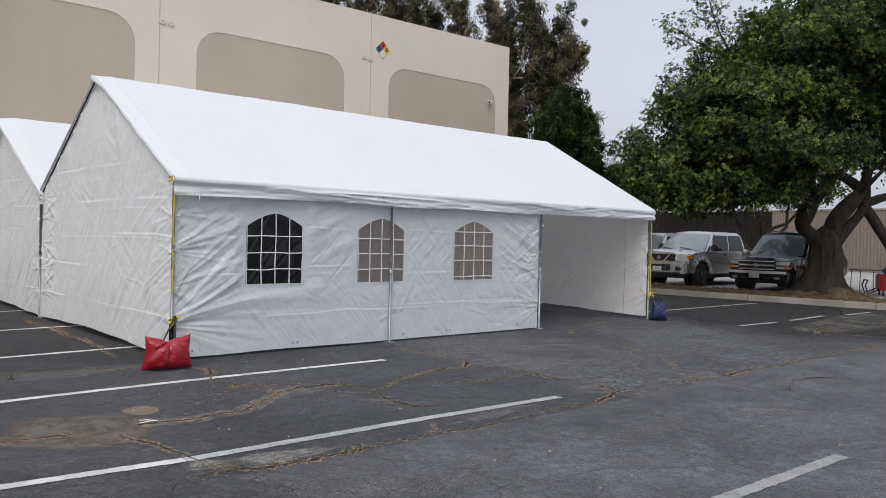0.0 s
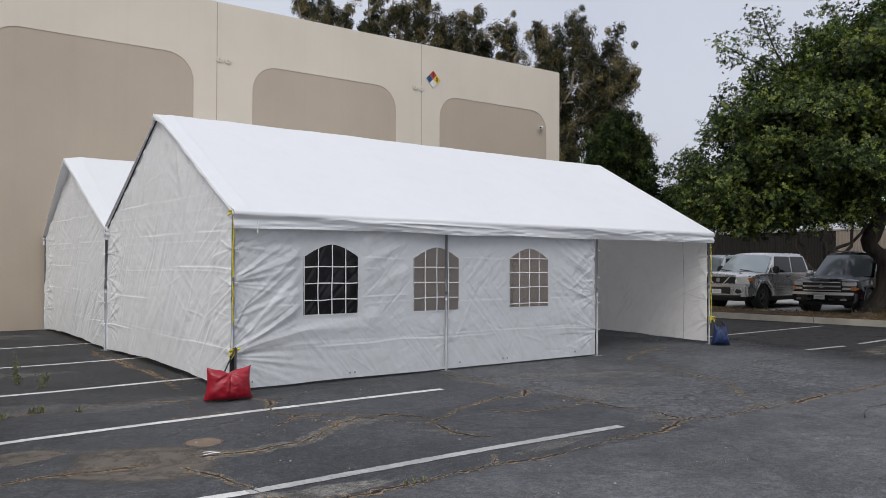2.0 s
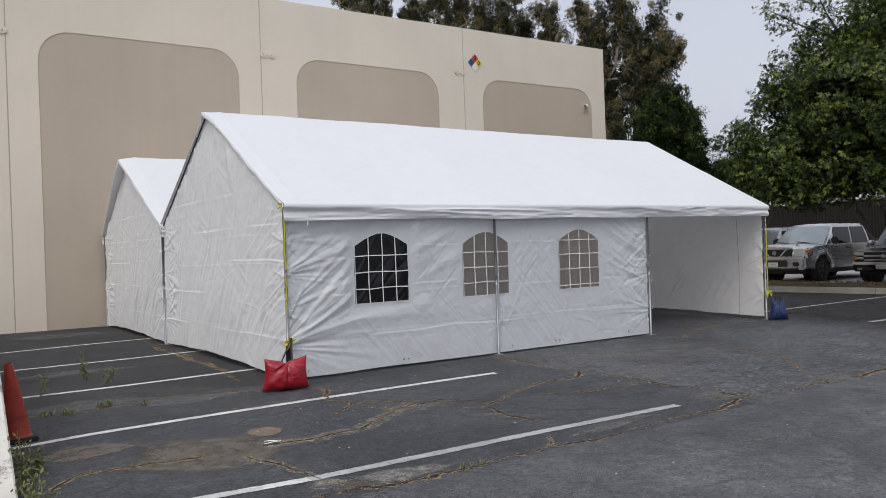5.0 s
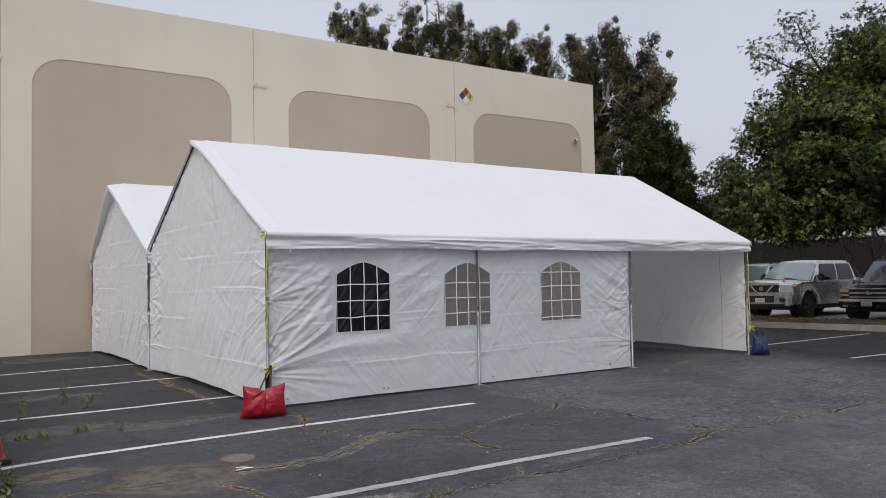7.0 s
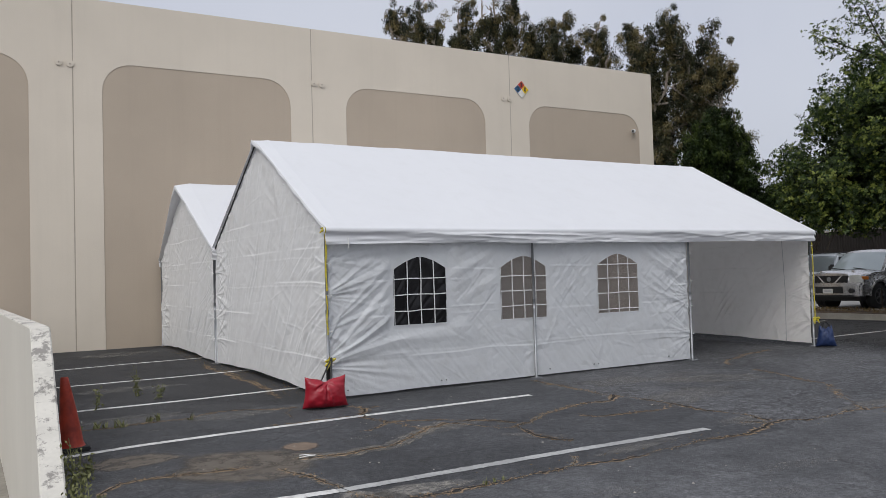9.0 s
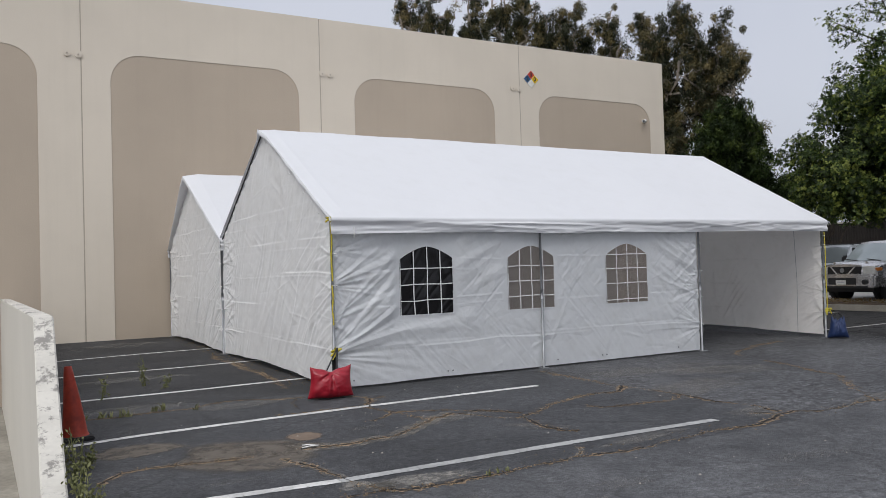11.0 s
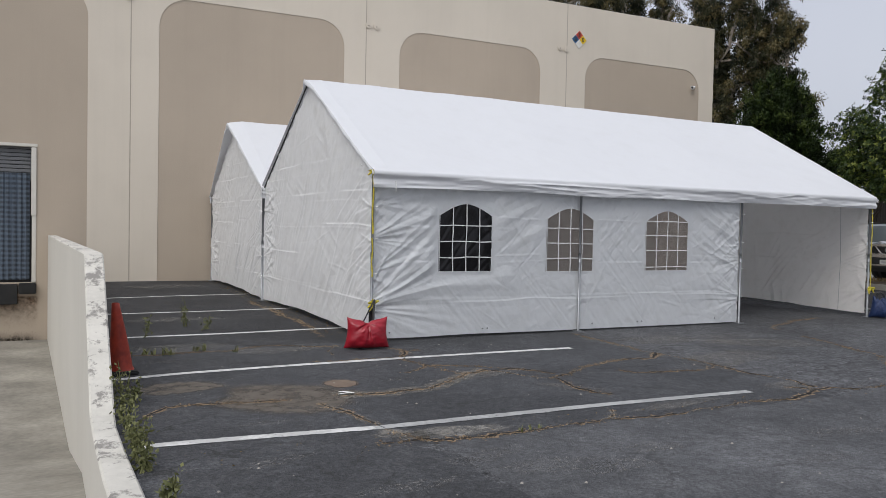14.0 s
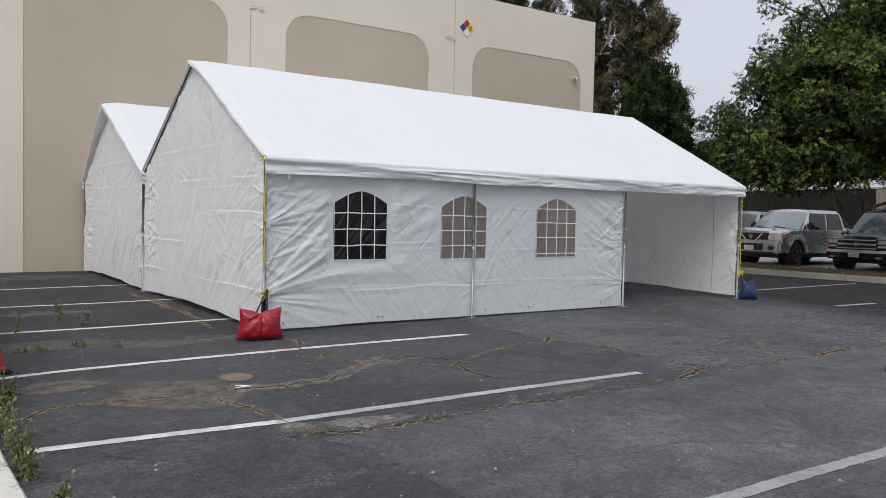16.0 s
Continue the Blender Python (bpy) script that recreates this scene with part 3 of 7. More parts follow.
M_CRACKSOIL = stain_paint("crumbled_soil", (0.27, 0.195, 0.125), 0.92, 0.42, 0.5, False, 18)
M_GAP = stain_paint("open_crack", (0.018, 0.017, 0.016), 0.97, 0.36, 0.46, False, 9)
M_CRACKDUST = stain_paint("dust_by_cracks", (0.23, 0.21, 0.18), 0.55, 0.34, 0.6, False, 9)
CRACKS = thing("asphalt_cracks", pose(0, 0, 0), "branching cracks in asphalt filled with dry soil", "cracks", kind="structure")
TUFTS = []
for _k, (_pts, _wide, _gape, _dust) in enumerate(CRACK_LINES):
    if _dust:
        part("crack_dust", crack(_pts, _dust * 2.2, _k + 1, 0.003, 0.12)[0], M_CRACKDUST, CRACKS)
    _soil, _p = crack(_pts, _wide * 1.55, _k + 1, 0.0035, 0.8)
    part("crack_soil", _soil, M_CRACKSOIL, CRACKS)
    part("crack_gap", crack(_pts, 0.012 + 0.028 * _gape, _k + 1, 0.0065, 0.75)[0], M_GAP, CRACKS)
    if _wide > 0.025:
        TUFTS += [(x, y) for x, y in _p[::3]]


def crumbs(places, each, seed):
    """Small lumps of soil and dead leaf lying along the cracks."""
    rs = np.random.RandomState(seed)
    c = np.repeat(np.array(places), each, 0)
    n = len(c)
    keep = rs.rand(n) < np.clip(0.5 + vnoise(c[:, 0] * 2.1, c[:, 1] * 2.1, 3), 0.08, 1)
    c = c[keep] + rs.randn(int(keep.sum()), 2) * 0.028
    n = len(c)
    a, r = rs.rand(n) * 6.28, 0.003 + 0.007 * rs.rand(n) ** 2
    v = np.zeros((n, 5, 3))
    for k in range(4):
        q = r * (0.6 + 0.8 * rs.rand(n))
        v[:, k, 0], v[:, k, 1], v[:, k, 2] = c[:, 0] + q * np.cos(a + k * 1.57), c[:, 1] + q * np.sin(a + k * 1.57), 0.003
    v[:, 4, :2], v[:, 4, 2] = c, 0.004 + r * 0.8
    f = [(5 * i + k, 5 * i + (k + 1) % 4, 5 * i + 4) for i in range(n) for k in range(4)]
    return link_mesh("crumbs", v.reshape(-1, 3), f)


lone("soil_crumbs", crumbs(TUFTS, 26, 4), leafy("brown_crumbs", (0.06, 0.04, 0.026), (0.34, 0.25, 0.16)), "crumbs of brown soil lying along asphalt cracks", "soil", kind="stuff")


def blot(cx, cy, rx, ry, seed, z, turn=0.0, rag=0.3):
    n, rings = 72, 9
    a = np.linspace(0, 2 * np.pi, n, endpoint=False)
    r = 1 + rag * vnoise(2 + 1.6 * np.cos(a), 2 + 1.6 * np.sin(a), seed) + rag * 0.4 * vnoise(9 + 6 * np.cos(a), 9 + 6 * np.sin(a), seed + 1)
    c, s = math.cos(turn), math.sin(turn)
    v, f, thick = [(cx, cy, z)], [], [1.0]
    for k in range(1, rings + 1):
        q = k / rings * 1.15
        x, y = rx * r * np.cos(a) * q, ry * r * np.sin(a) * q
        v += [(cx + c * p - s * w, cy + s * p + c * w, z) for p, w in zip(x, y)]
        thick += [min(1.0, (1 - k / rings) * 3.2)] * n
        o = 1 + (k - 1) * n
        f += [(0, o + m, o + (m + 1) % n) for m in range(n)] if k == 1 else [(o - n + m, o + m, o + (m + 1) % n, o - n + (m + 1) % n) for m in range(n)]
    me = link_mesh("stain", v, f)
    me.attributes.new("thickness", "FLOAT", "POINT").data.foreach_set("value", thick)
    return me


M_SOIL = stain_paint("thin_soil", (0.132, 0.114, 0.094), 0.85, 0.28, 0.5)
M_MUDMARK = stain_paint("brown_puddle_mark", (0.185, 0.138, 0.103), 0.95, 0.2, 0.35)
M_DUST = stain_paint("pale_dust", (0.2, 0.19, 0.175), 0.45)
M_PALEDUST = stain_paint("grey_dust", (0.27, 0.255, 0.23), 0.75, 0.34, 0.58, True, 12)
M_FLAKED = stain_paint("flaked_seal", (0.22, 0.212, 0.2), 0.5, 0.51, 0.57, True, 30)
STAINS = thing("ground_stains", pose(0, 0, 0), "brown soil stains dried on the asphalt", "stain", kind="structure")
part("soil_stain", blot(-1.74, -2.25, 0.56, 0.52, 3, 0.0025, -0.5, 0.2), M_SOIL, STAINS)
part("soil_stain", blot(-1.8, -2.2, 0.42, 0.34, 5, 0.003, -0.4), M_SOIL, STAINS)
part("soil_stain", blot(-1.36, -2.3, 0.24, 0.2, 6, 0.0027, 0.3), M_SOIL, STAINS)
part("puddle_mark", blot(-1.13, -1.87, 0.155, 0.19, 4, 0.0032, -0.3, 0.14), M_MUDMARK, STAINS)
part("soil_stain", blot(-2.5, -1.6, 0.36, 0.26, 6, 0.0025), M_SOIL, STAINS)
part("dust_patch", blot(-0.95, -3.68, 0.42, 0.13, 7, 0.0029, -0.1), M_PALEDUST, STAINS)
part("dust_patch", blot(-1.3, -3.62, 0.2, 0.12, 9, 0.0029, -0.6), M_PALEDUST, STAINS)
for _k, (_x, _y, _a, _b, _t) in enumerate(((0.2, -1.95, 0.5, 0.12, 0.3), (0.75, -2.75, 0.3, 0.14, -0.8), (2.7, -3.4, 0.3, 0.2, 0.1), (1.1, -3.6, 0.45, 0.12, 0.1), (2.8, -2.3, 0.2, 0.2, 1.2), (4.2, -3.55, 0.5, 0.12, 0.2),
                                           (3.4, -2.0, 0.7, 0.35, 0.2), (4.6, -1.2, 0.8, 0.4, -0.2), (3.6, -0.6, 0.6, 0.3, 0.1), (-2.2, 0.55, 0.7, 0.35, 0.1), (-1.2, 0.1, 0.6, 0.2, 0.0), (-2.0, 3.2, 0.7, 0.3, 0.0), (-1.3, 9.2, 0.8, 0.5, 0.0))):
    part("dust_patch", blot(_x, _y, _a, _b, 11 + _k, 0.0027, _t, 0.4), M_DUST, STAINS)
# places where the seal has flaked off in pale scabs
for _k, (_x, _y, _a, _b, _t) in enumerate(((-0.95, -4.25, 0.22, 0.07, 0.2), (-0.72, -4.55, 0.3, 0.1, -0.1), (-1.18, -4.3, 0.12, 0.05, 0.0), (-0.4, -4.75, 0.25, 0.08, 0.3), (0.1, -4.5, 0.2, 0.06, 0.0), (-1.6, -4.6, 0.3, 0.06, 0.1),
                                           (-2.2, -3.9, 0.25, 0.05, 0.2), (-2.05, -3.0, 0.2, 0.05, 0.0), (-0.55, -1.85, 0.16, 0.05, 0.0), (-2.3, -0.25, 0.3, 0.05, 0.1), (1.6, -4.7, 0.3, 0.07, -0.2), (0.9, -5.1, 0.22, 0.06, 0.1), (3.1, -4.9, 0.35, 0.08, 0.0), (5.2, -4.2, 0.5, 0.1, 0.1))):
    part("flaked_patch", blot(_x, _y, _a * 1.1, _b * 1.5, 31 + _k, 0.0028, _t, 0.5), M_FLAKED, STAINS)


def kerb_shade():
    """Dark seal along the kerb, the tree's shade in its colour, fading towards the open lot."""
    ys, q = np.linspace(-8, 9, 110), np.array([0, 0.08, 0.16, 0.24, 0.32, 0.4, 0.5, 1.0])
    a = 8.0 + 0.5 * np.sin(ys * 0.8) + 0.2 * np.sin(ys * 3.7) - 0.11 * ys
    b = 16.12 - 0.11 * ys
    g = np.zeros((len(ys), len(q), 3))
    g[..., 0], g[..., 1], g[..., 2] = a[:, None] + (b - a)[:, None] * q[None], ys[:, None], 0.0007
    me = sheet("kerb_shade_sheet", g)
    me.attributes.new("thickness", "FLOAT", "POINT").data.foreach_set("value", (np.clip(q / 0.36, 0, 1)[None] + 0 * ys[:, None]).astype(np.float32).ravel())
    return me


# the tree's shade on the asphalt is put into this sheet's colour
lone("sealcoat_and_shade", kerb_shade(), stain_paint("seal_and_tree_shade", (0.025, 0.0245, 0.0245), 0.94, 0.26, 0.46, True, 3.0), "dark seal along the kerb with the tree's shade in its colour", "asphalt", kind="structure")
part("pale_patch", blot(12.4, -1.9, 3.0, 0.6, 5, 0.002, 0.14, 0.35), stain_paint("pale_old_asphalt", (0.13, 0.118, 0.1), 0.8, 0.4, 0.58, True, 2.5), STAINS)


def blades(places, material, name, label, category, seed, count=7, tall=0.06, wide=0.006, spread=0.03):
    """Tufts of thin leaves at places, as one mesh."""
    rs = np.random.RandomState(seed)
    v, f = [], []
    for x, y, size in places:
        for _ in range(count):
            a, lean, h = rs.rand() * 6.28, 0.2 + rs.rand() * 0.9, tall * size * (0.4 + rs.rand())
            bx, by = x + spread * size * rs.randn(), y + spread * size * rs.randn()
            dx, dy, w = math.cos(a), math.sin(a), wide * size * (0.6 + rs.rand())
            k = len(v)
            v += [(bx - dy * w, by + dx * w, 0.003), (bx + dy * w, by - dx * w, 0.003),
                  (bx + dx * lean * h * 0.4 + dy * w, by + dy * lean * h * 0.4 - dx * w, h * 0.6),
                  (bx + dx * lean * h * 0.4 - dy * w, by + dy * lean * h * 0.4 + dx * w, h * 0.6), (bx + dx * lean * h, by + dy * lean * h, h)]
            f += [(k, k + 1, k + 2, k + 3), (k + 3, k + 2, k + 4)]
    return lone(name, link_mesh(name, v, f), material, label, category, kind="stuff")


_rs = np.random.RandomState(11)
blades([(x + 0.03 * _rs.randn(), y + 0.03 * _rs.randn(), 0.25 + 0.4 * _rs.rand()) for x, y in TUFTS if _rs.rand() < 0.4], M_STRAW, "dry_grass",
       "dry straw grass lying in the asphalt cracks", "grass", 5, 7, 0.022, 0.004, 0.05)
blades([(-2.56, 0.22, 0.5), (-2.48, 0.2, 0.4), (-2.37, 0.15, 0.62), (-2.32, 0.14, 0.62), (-2.05, 0.3, 0.5), (-1.96, 0.32, 0.5), (-1.66, 0.1, 0.55), (-2.7, 0.25, 0.3), (-0.42, -3.84, 0.3), (-0.5, -3.85, 0.35), (-0.34, -3.83, 0.25), (-1.95, -2.28, 0.15), (14.0, -1.05, 0.9)],
       M_WEED, "green_weeds", "small green weeds growing from a crack", "weeds", 6, 9, 0.13, 0.012, 0.03)


def stalk_weed(x, y, height, seed, bushy):
    """A weed with stems and many small leaves."""
    rs = np.random.RandomState(seed)
    top = thing("weed", pose(x, y, 0), "green leafy weed growing at the edge of asphalt", "weed", "weeds by the wall")
    v, f = [], []
    for _ in range(bushy):
        a, r = rs.rand() * 6.28, height * (0.12 + 0.33 * rs.rand())
        h = height * (0.6 + 0.55 * rs.rand())
        pts = [(0.03 * rs.randn(), 0.03 * rs.randn(), 0)]
        for s in (0.35, 0.7, 1.0):
            pts.append((math.cos(a) * r * s * s + 0.015 * rs.randn(), math.sin(a) * r * s * s + 0.015 * rs.randn(), h * s))
        part("stem", a_tube(pts, [0.006, 0.005, 0.004, 0.002], 5), M_WEED, top)
        for _ in range(30):
            s = 0.15 + 0.85 * rs.rand()
            q = np.array([math.cos(a) * r * s * s, math.sin(a) * r * s * s, h * s]) + 0.02 * rs.randn(3)
            q[2] = abs(q[2])
            d, e = rs.randn(3), rs.randn(3)
            d /= np.linalg.norm(d)
            e = np.cross(d, e)
            e /= np.linalg.norm(e)
            L, W, k = 0.011 + 0.015 * rs.rand(), 0.006 + 0.005 * rs.rand(), len(v)
            v += [q, q + d * L + e * W, q + 2 * d * L, q + d * L - e * W]
            f.append((k, k + 1, k + 2, k + 3))
    part("leaves", link_mesh("leaves", v, f), M_WEED, top)


for _x, _y, _h, _b in ((-2.96, -2.45, 0.38, 3), (-2.96, -2.9, 0.3, 3), (-2.95, -3.25, 0.24, 4), (-2.95, -3.62, 0.23, 6), (-2.94, -3.8, 0.15, 5), (-2.88, -4.4, 0.14, 5), (-2.42, 1.5, 0.36, 2), (-1.86, 2.4, 0.34, 3), (-1.66, 1.95, 0.16, 2), (-2.9, -2.15, 0.26, 2), (-2.84, -1.95, 0.14, 3)):
    stalk_weed(_x, _y, _h, int(_h * 1000 + abs(_y) * 10), _b)

# paper scrap and pebbles
_bm = bmesh.new()
for _a, _b, _w in (((-1.30, -2.30), (-1.16, -2.285), 0.011), ((-1.27, -2.21), (-1.18, -2.27), 0.009)):
    tube(_bm, [(*_a, 0.007), ((_a[0] + _b[0]) / 2, (_a[1] + _b[1]) / 2 + 0.008, 0.009), (*_b, 0.007)], _w * 0.45, 5)
lone("paper_scrap", _bm, M_WHITEPLASTIC, "white scrap of paper lying on the asphalt", "litter")


def pebbles(n, seed):
    rs = np.random.RandomState(seed)
    v, f = [], []
    for _ in range(n):
        x, y = (rs.uniform(-2.8, 9), rs.uniform(-7.5, 0))
        r = 0.005 + 0.009 * rs.rand() ** 3
        k = len(v)
        for q in ((1, 0, 0), (0, 1, 0), (-1, 0, 0), (0, -1, 0), (0, 0, 1)):
            v.append((x + q[0] * r * (0.7 + 0.6 * rs.rand()), y + q[1] * r, 0.002 + max(0, q[2]) * r * 0.8))
        f += [(k, k + 1, k + 4), (k + 1, k + 2, k + 4), (k + 2, k + 3, k + 4), (k + 3, k, k + 4)]
    return link_mesh("gravel", v, f)


lone("gravel", pebbles(240, 3), plain("pale_stone", (0.3, 0.28, 0.25), 0.9), "loose pale pebbles and leaf crumbs on the asphalt", "gravel", kind="stuff")

# ---------------------------------------------------------------- warehouse
WAREHOUSE = thing("warehouse", pose(0, 0, 0), "large cream concrete warehouse with tan recessed wall panels", "building")
TOP, RECESS_TOP, RAD = 7.98, 6.55, 0.66
JOINTS = [-8.0, -1.945, 3.70, 9.93, 15.68]
RECESSES = [(-7.1, -2.83), (-1.34, 3.12), (4.64, 9.03), (10.6, 15.06)]


def arch_outline(x0, x1, top, rad, n=9):
    pts = [(x0, 0.0)]
    pts += [(x0 + rad - rad * math.cos(a), top - rad + rad * math.sin(a)) for a in (math.pi / 2 * k / n for k in range(n + 1))]
    pts += [(x1 - rad + rad * math.sin(a), top - rad + rad * math.cos(a)) for a in (math.pi / 2 * k / n for k in range(n + 1))]
    return pts + [(x1, 0.0)]


def wall_panel(x0, x1, r0, r1):
    """A cast panel whose face stands proud of its recess."""
    bm = bmesh.new()
    arch = [(r0, -1.5)] + arch_outline(r0, r1, RECESS_TOP, RAD)[1:-1] + [(r1, -1.5)]
    for q in (YW, YW + 0.008):
        rows = [[bm.verts.new((x, q, z)), bm.verts.new((x, q, TOP))] for x, z in arch]
        for a, b in zip(rows[1:-1], rows[2:-1]):
            bm.faces.new((a[0], b[0], b[1], a[1]))
        for xa, xb in ((x0, r0), (r1, x1)):
            bm.faces.new([bm.verts.new(p) for p in ((xa, q, -1.5), (xb, q, -1.5), (xb, q, TOP), (xa, q, TOP))])
    for (xa, za), (xb, zb) in zip(arch, arch[1:]):
        bm.faces.new([bm.verts.new(p) for p in ((xa, YW, za), (xb, YW, zb), (xb, YW + 0.008, zb), (xa, YW + 0.008, za))])
    for p in (((x0, -1.5), (x0, TOP)), ((x0, TOP), (x1, TOP)), ((x1, TOP), (x1, -1.5))):
        bm.faces.new([bm.verts.new(v) for v in ((p[0][0], YW, p[0][1]), (p[1][0], YW, p[1][1]), (p[1][0], YW + 0.008, p[1][1]), (p[0][0], YW + 0.008, p[0][1]))])
    bmesh.ops.remove_doubles(bm, verts=bm.verts, dist=0.0005)
    bmesh.ops.recalc_face_normals(bm, faces=bm.faces)
    return bm


DOOR = (-7.0, -3.83, 0.0, 2.99)      # dock door: x from, x to, z from, z to
for _i, (_r0, _r1) in enumerate(RECESSES):
    _x0, _x1 = JOINTS[_i] + 0.012, JOINTS[_i + 1] - 0.012
    part("wall_panel", wall_panel(_x0, _x1, _r0, _r1), M_WALL, WAREHOUSE)
    if _i:
        _bm = a_box((_x0, YW + 0.0105, -1.5), (_x1, YW + 0.25, TOP - 0.003))
    else:
        part("door_header", a_box((_x0, YW + 0.0105, DOOR[3]), (_x1, YW + 0.25, TOP - 0.003)), M_RECESS, WAREHOUSE, "tan painted recessed panel")
        part("door_side", a_box((_x0, YW + 0.0105, -1.5), (DOOR[0], YW + 0.25, DOOR[3])), M_RECESS, WAREHOUSE)
        part("door_side", a_box((DOOR[1], YW + 0.0105, -1.5), (_x1, YW + 0.25, DOOR[3])), M_RECESS, WAREHOUSE)
        _bm = a_box((DOOR[0], YW + 0.0105, -1.5), (DOOR[1], YW + 0.25, DOOR[2]))
    part("recessed_panel", _bm, M_RECESS, WAREHOUSE, "tan painted recessed panel")
for _x in JOINTS[1:4]:
    part("joint", a_box((_x - 0.012, YW + 0.005, -1.5), (_x + 0.012, YW + 0.018, TOP - 0.01)), M_SEAL, WAREHOUSE, "grey sealant joint")
_bm = bmesh.new()
box(_bm, (JOINTS[0] - 20, YW + 0.256, -1.5), (15.47, YW + 30, 7.45))
part("body", _bm, M_WALL, WAREHOUSE)
part("side_wall", a_box((15.48, YW + 0.252, 0), (15.675, YW + 30, TOP - 0.004)), M_WALL, WAREHOUSE)
part("wall_panel", a_box((-28, YW, -1.5), (JOINTS[0] - 0.012, YW + 0.25, TOP)), M_WALL, WAREHOUSE)


def disc(cx, cz, r, y0, y1, seg=20):
    return prism([(cx + r * math.cos(2 * math.pi * k / seg), cz + r * math.sin(2 * math.pi * k / seg)) for k in range(seg)], "y", y0, y1, 0.008)


for _x, _z in ((-2.23, 6.47), (-2.0, 6.45), (3.755, 6.55), (3.97, 6.54), (9.68, 6.67), (9.9, 6.66)):
    _d = part("anchor_plate", disc(_x, _z, 0.085, YW - 0.03, YW - 0.001), M_WALL, WAREHOUSE, "round cream anchor cap")
    part("bolt", disc(_x, _z - 0.01, 0.02, YW - 0.045, YW - 0.03, 8), M_SEAL, _d)

# hazard diamond
SIGN = thing("hazard_sign", pose(10.345, YW - 0.004, 6.99, 0, 0, 0), "four-coloured hazard diamond sign on a cream wall", "sign")
_a = 0.265


def diamond(cx, cz, h, y0, y1):
    return prism([(cx - h, cz), (cx, cz - h), (cx + h, cz), (cx, cz + h)], "y", y0, y1)


part("backing", diamond(0, 0, _a, -0.012, -0.002), M_WHITEPLASTIC, SIGN)
for _dx, _dz, _c, _n, _t in ((-0.5, 0, (0.02, 0.1, 0.22), "blue_square", "2"), (0, 0.5, (0.5, 0.04, 0.015), "red_square", "3"), (0.5, 0, (0.75, 0.5, 0.0), "yellow_square", "0"), (0, -0.5, (0.72, 0.71, 0.66), "white_square", "")):
    _q = part(_n, diamond(_dx * _a, _dz * _a, _a * 0.485, -0.016, -0.0125), plain(_n, _c, 0.5, 0, 0.15, 9), SIGN, _n.replace("_", " "))
    if _t:
        _cu = bpy.data.curves.new("digit", "FONT")
        _cu.body, _cu.size, _cu.align_x, _cu.align_y, _cu.extrude, _cu.offset = _t, 0.17, "CENTER", "CENTER", 0.001, 0.006
        _tmp = bpy.data.objects.new("digit_curve", _cu)
        _dm = bpy.data.meshes.new_from_object(_tmp)
        bpy.data.objects.remove(_tmp)
        _dm.transform(pose(_dx * _a, -0.0185, _dz * _a, 90, 0, 0))
        part("digit", _dm, M_BLACK, _q)

# security camera on the wall
CAMBOX = thing("security_camera", pose(14.8, YW + 0.008, 6.0), "small white security camera fixed on the wall", "camera")
part("mount", a_box((-0.045, -0.05, -0.05), (0.045, 0, 0.05), 0.01), M_WHITEPLASTIC, CAMBOX)
part("body", a_tube([(0.02, -0.04, 0.02), (-0.16, -0.16, -0.02)], 0.05, 12), M_WHITEPLASTIC, CAMBOX)
part("lens", a_tube([(-0.16, -0.16, -0.02), (-0.17, -0.168, -0.022)], 0.035, 12), M_BLACK, CAMBOX)

# grime along the foot of the wall in the dock
def wall_stain(x0, x1, z0, z1, up):
    """A stain on the wall, thinning upwards or downwards and towards its ends."""
    u, q = np.linspace(0, 1, 40), np.linspace(0, 1, 9)
    g = np.zeros((40, 9, 3))
    g[..., 0], g[..., 1], g[..., 2] = x0 + (x1 - x0) * u[:, None], YW - 0.006, z0 + (z1 - z0) * q[None]
    me = sheet("wall_stain", g)
    t = (1 - q if up else q)[None] * np.clip(np.minimum(u, 1 - u) * 12, 0, 1)[:, None]
    me.attributes.new("thickness", "FLOAT", "POINT").data.foreach_set("value", t.astype(np.float32).ravel())
    return me


M_GRIME = stain_paint("dock_grime", (0.035, 0.028, 0.022), 0.9, 0.3, 0.55, True, 9)
M_RUST = stain_paint("rusty_run", (0.12, 0.06, 0.03), 0.8, 0.36, 0.6, True, 9)
part("wall_stain", wall_stain(-9.0, -3.6, -1.26, -1.02, True), M_GRIME, WAREHOUSE, "dark grime at the foot of the wall")
part("wall_stain", wall_stain(-4.7, -3.75, -1.1, -0.3, False), M_RUST, WAREHOUSE, "rusty run below the dock bumper")

# dock door
DOORWAY = thing("dock_door", pose(0, YW, 0), "roll-up dock door behind blue-grey plastic mesh", "door")
_x0, _x1, _z0, _z1 = DOOR
M_SLAT = plain("grey_steel_slat", (0.17, 0.175, 0.18), 0.5, 0.4)
for _k in range(9):
    _z = _z1 - 0.09 - _k * 0.085
    part("slat", a_box((_x0, 0.15, _z), (_x1, 0.175, _z + 0.072), 0.008), M_SLAT, DOORWAY)
_n, _m = 90, 120
_u, _w = np.meshgrid(np.linspace(_x0, _x1 - 0.13, _n), np.linspace(_z0 + 0.06, _z1 - 0.62, _m), indexing="ij")
_g = np.stack([_u, 0.12 + 0.02 * np.sin(_u * 55), _w], -1)


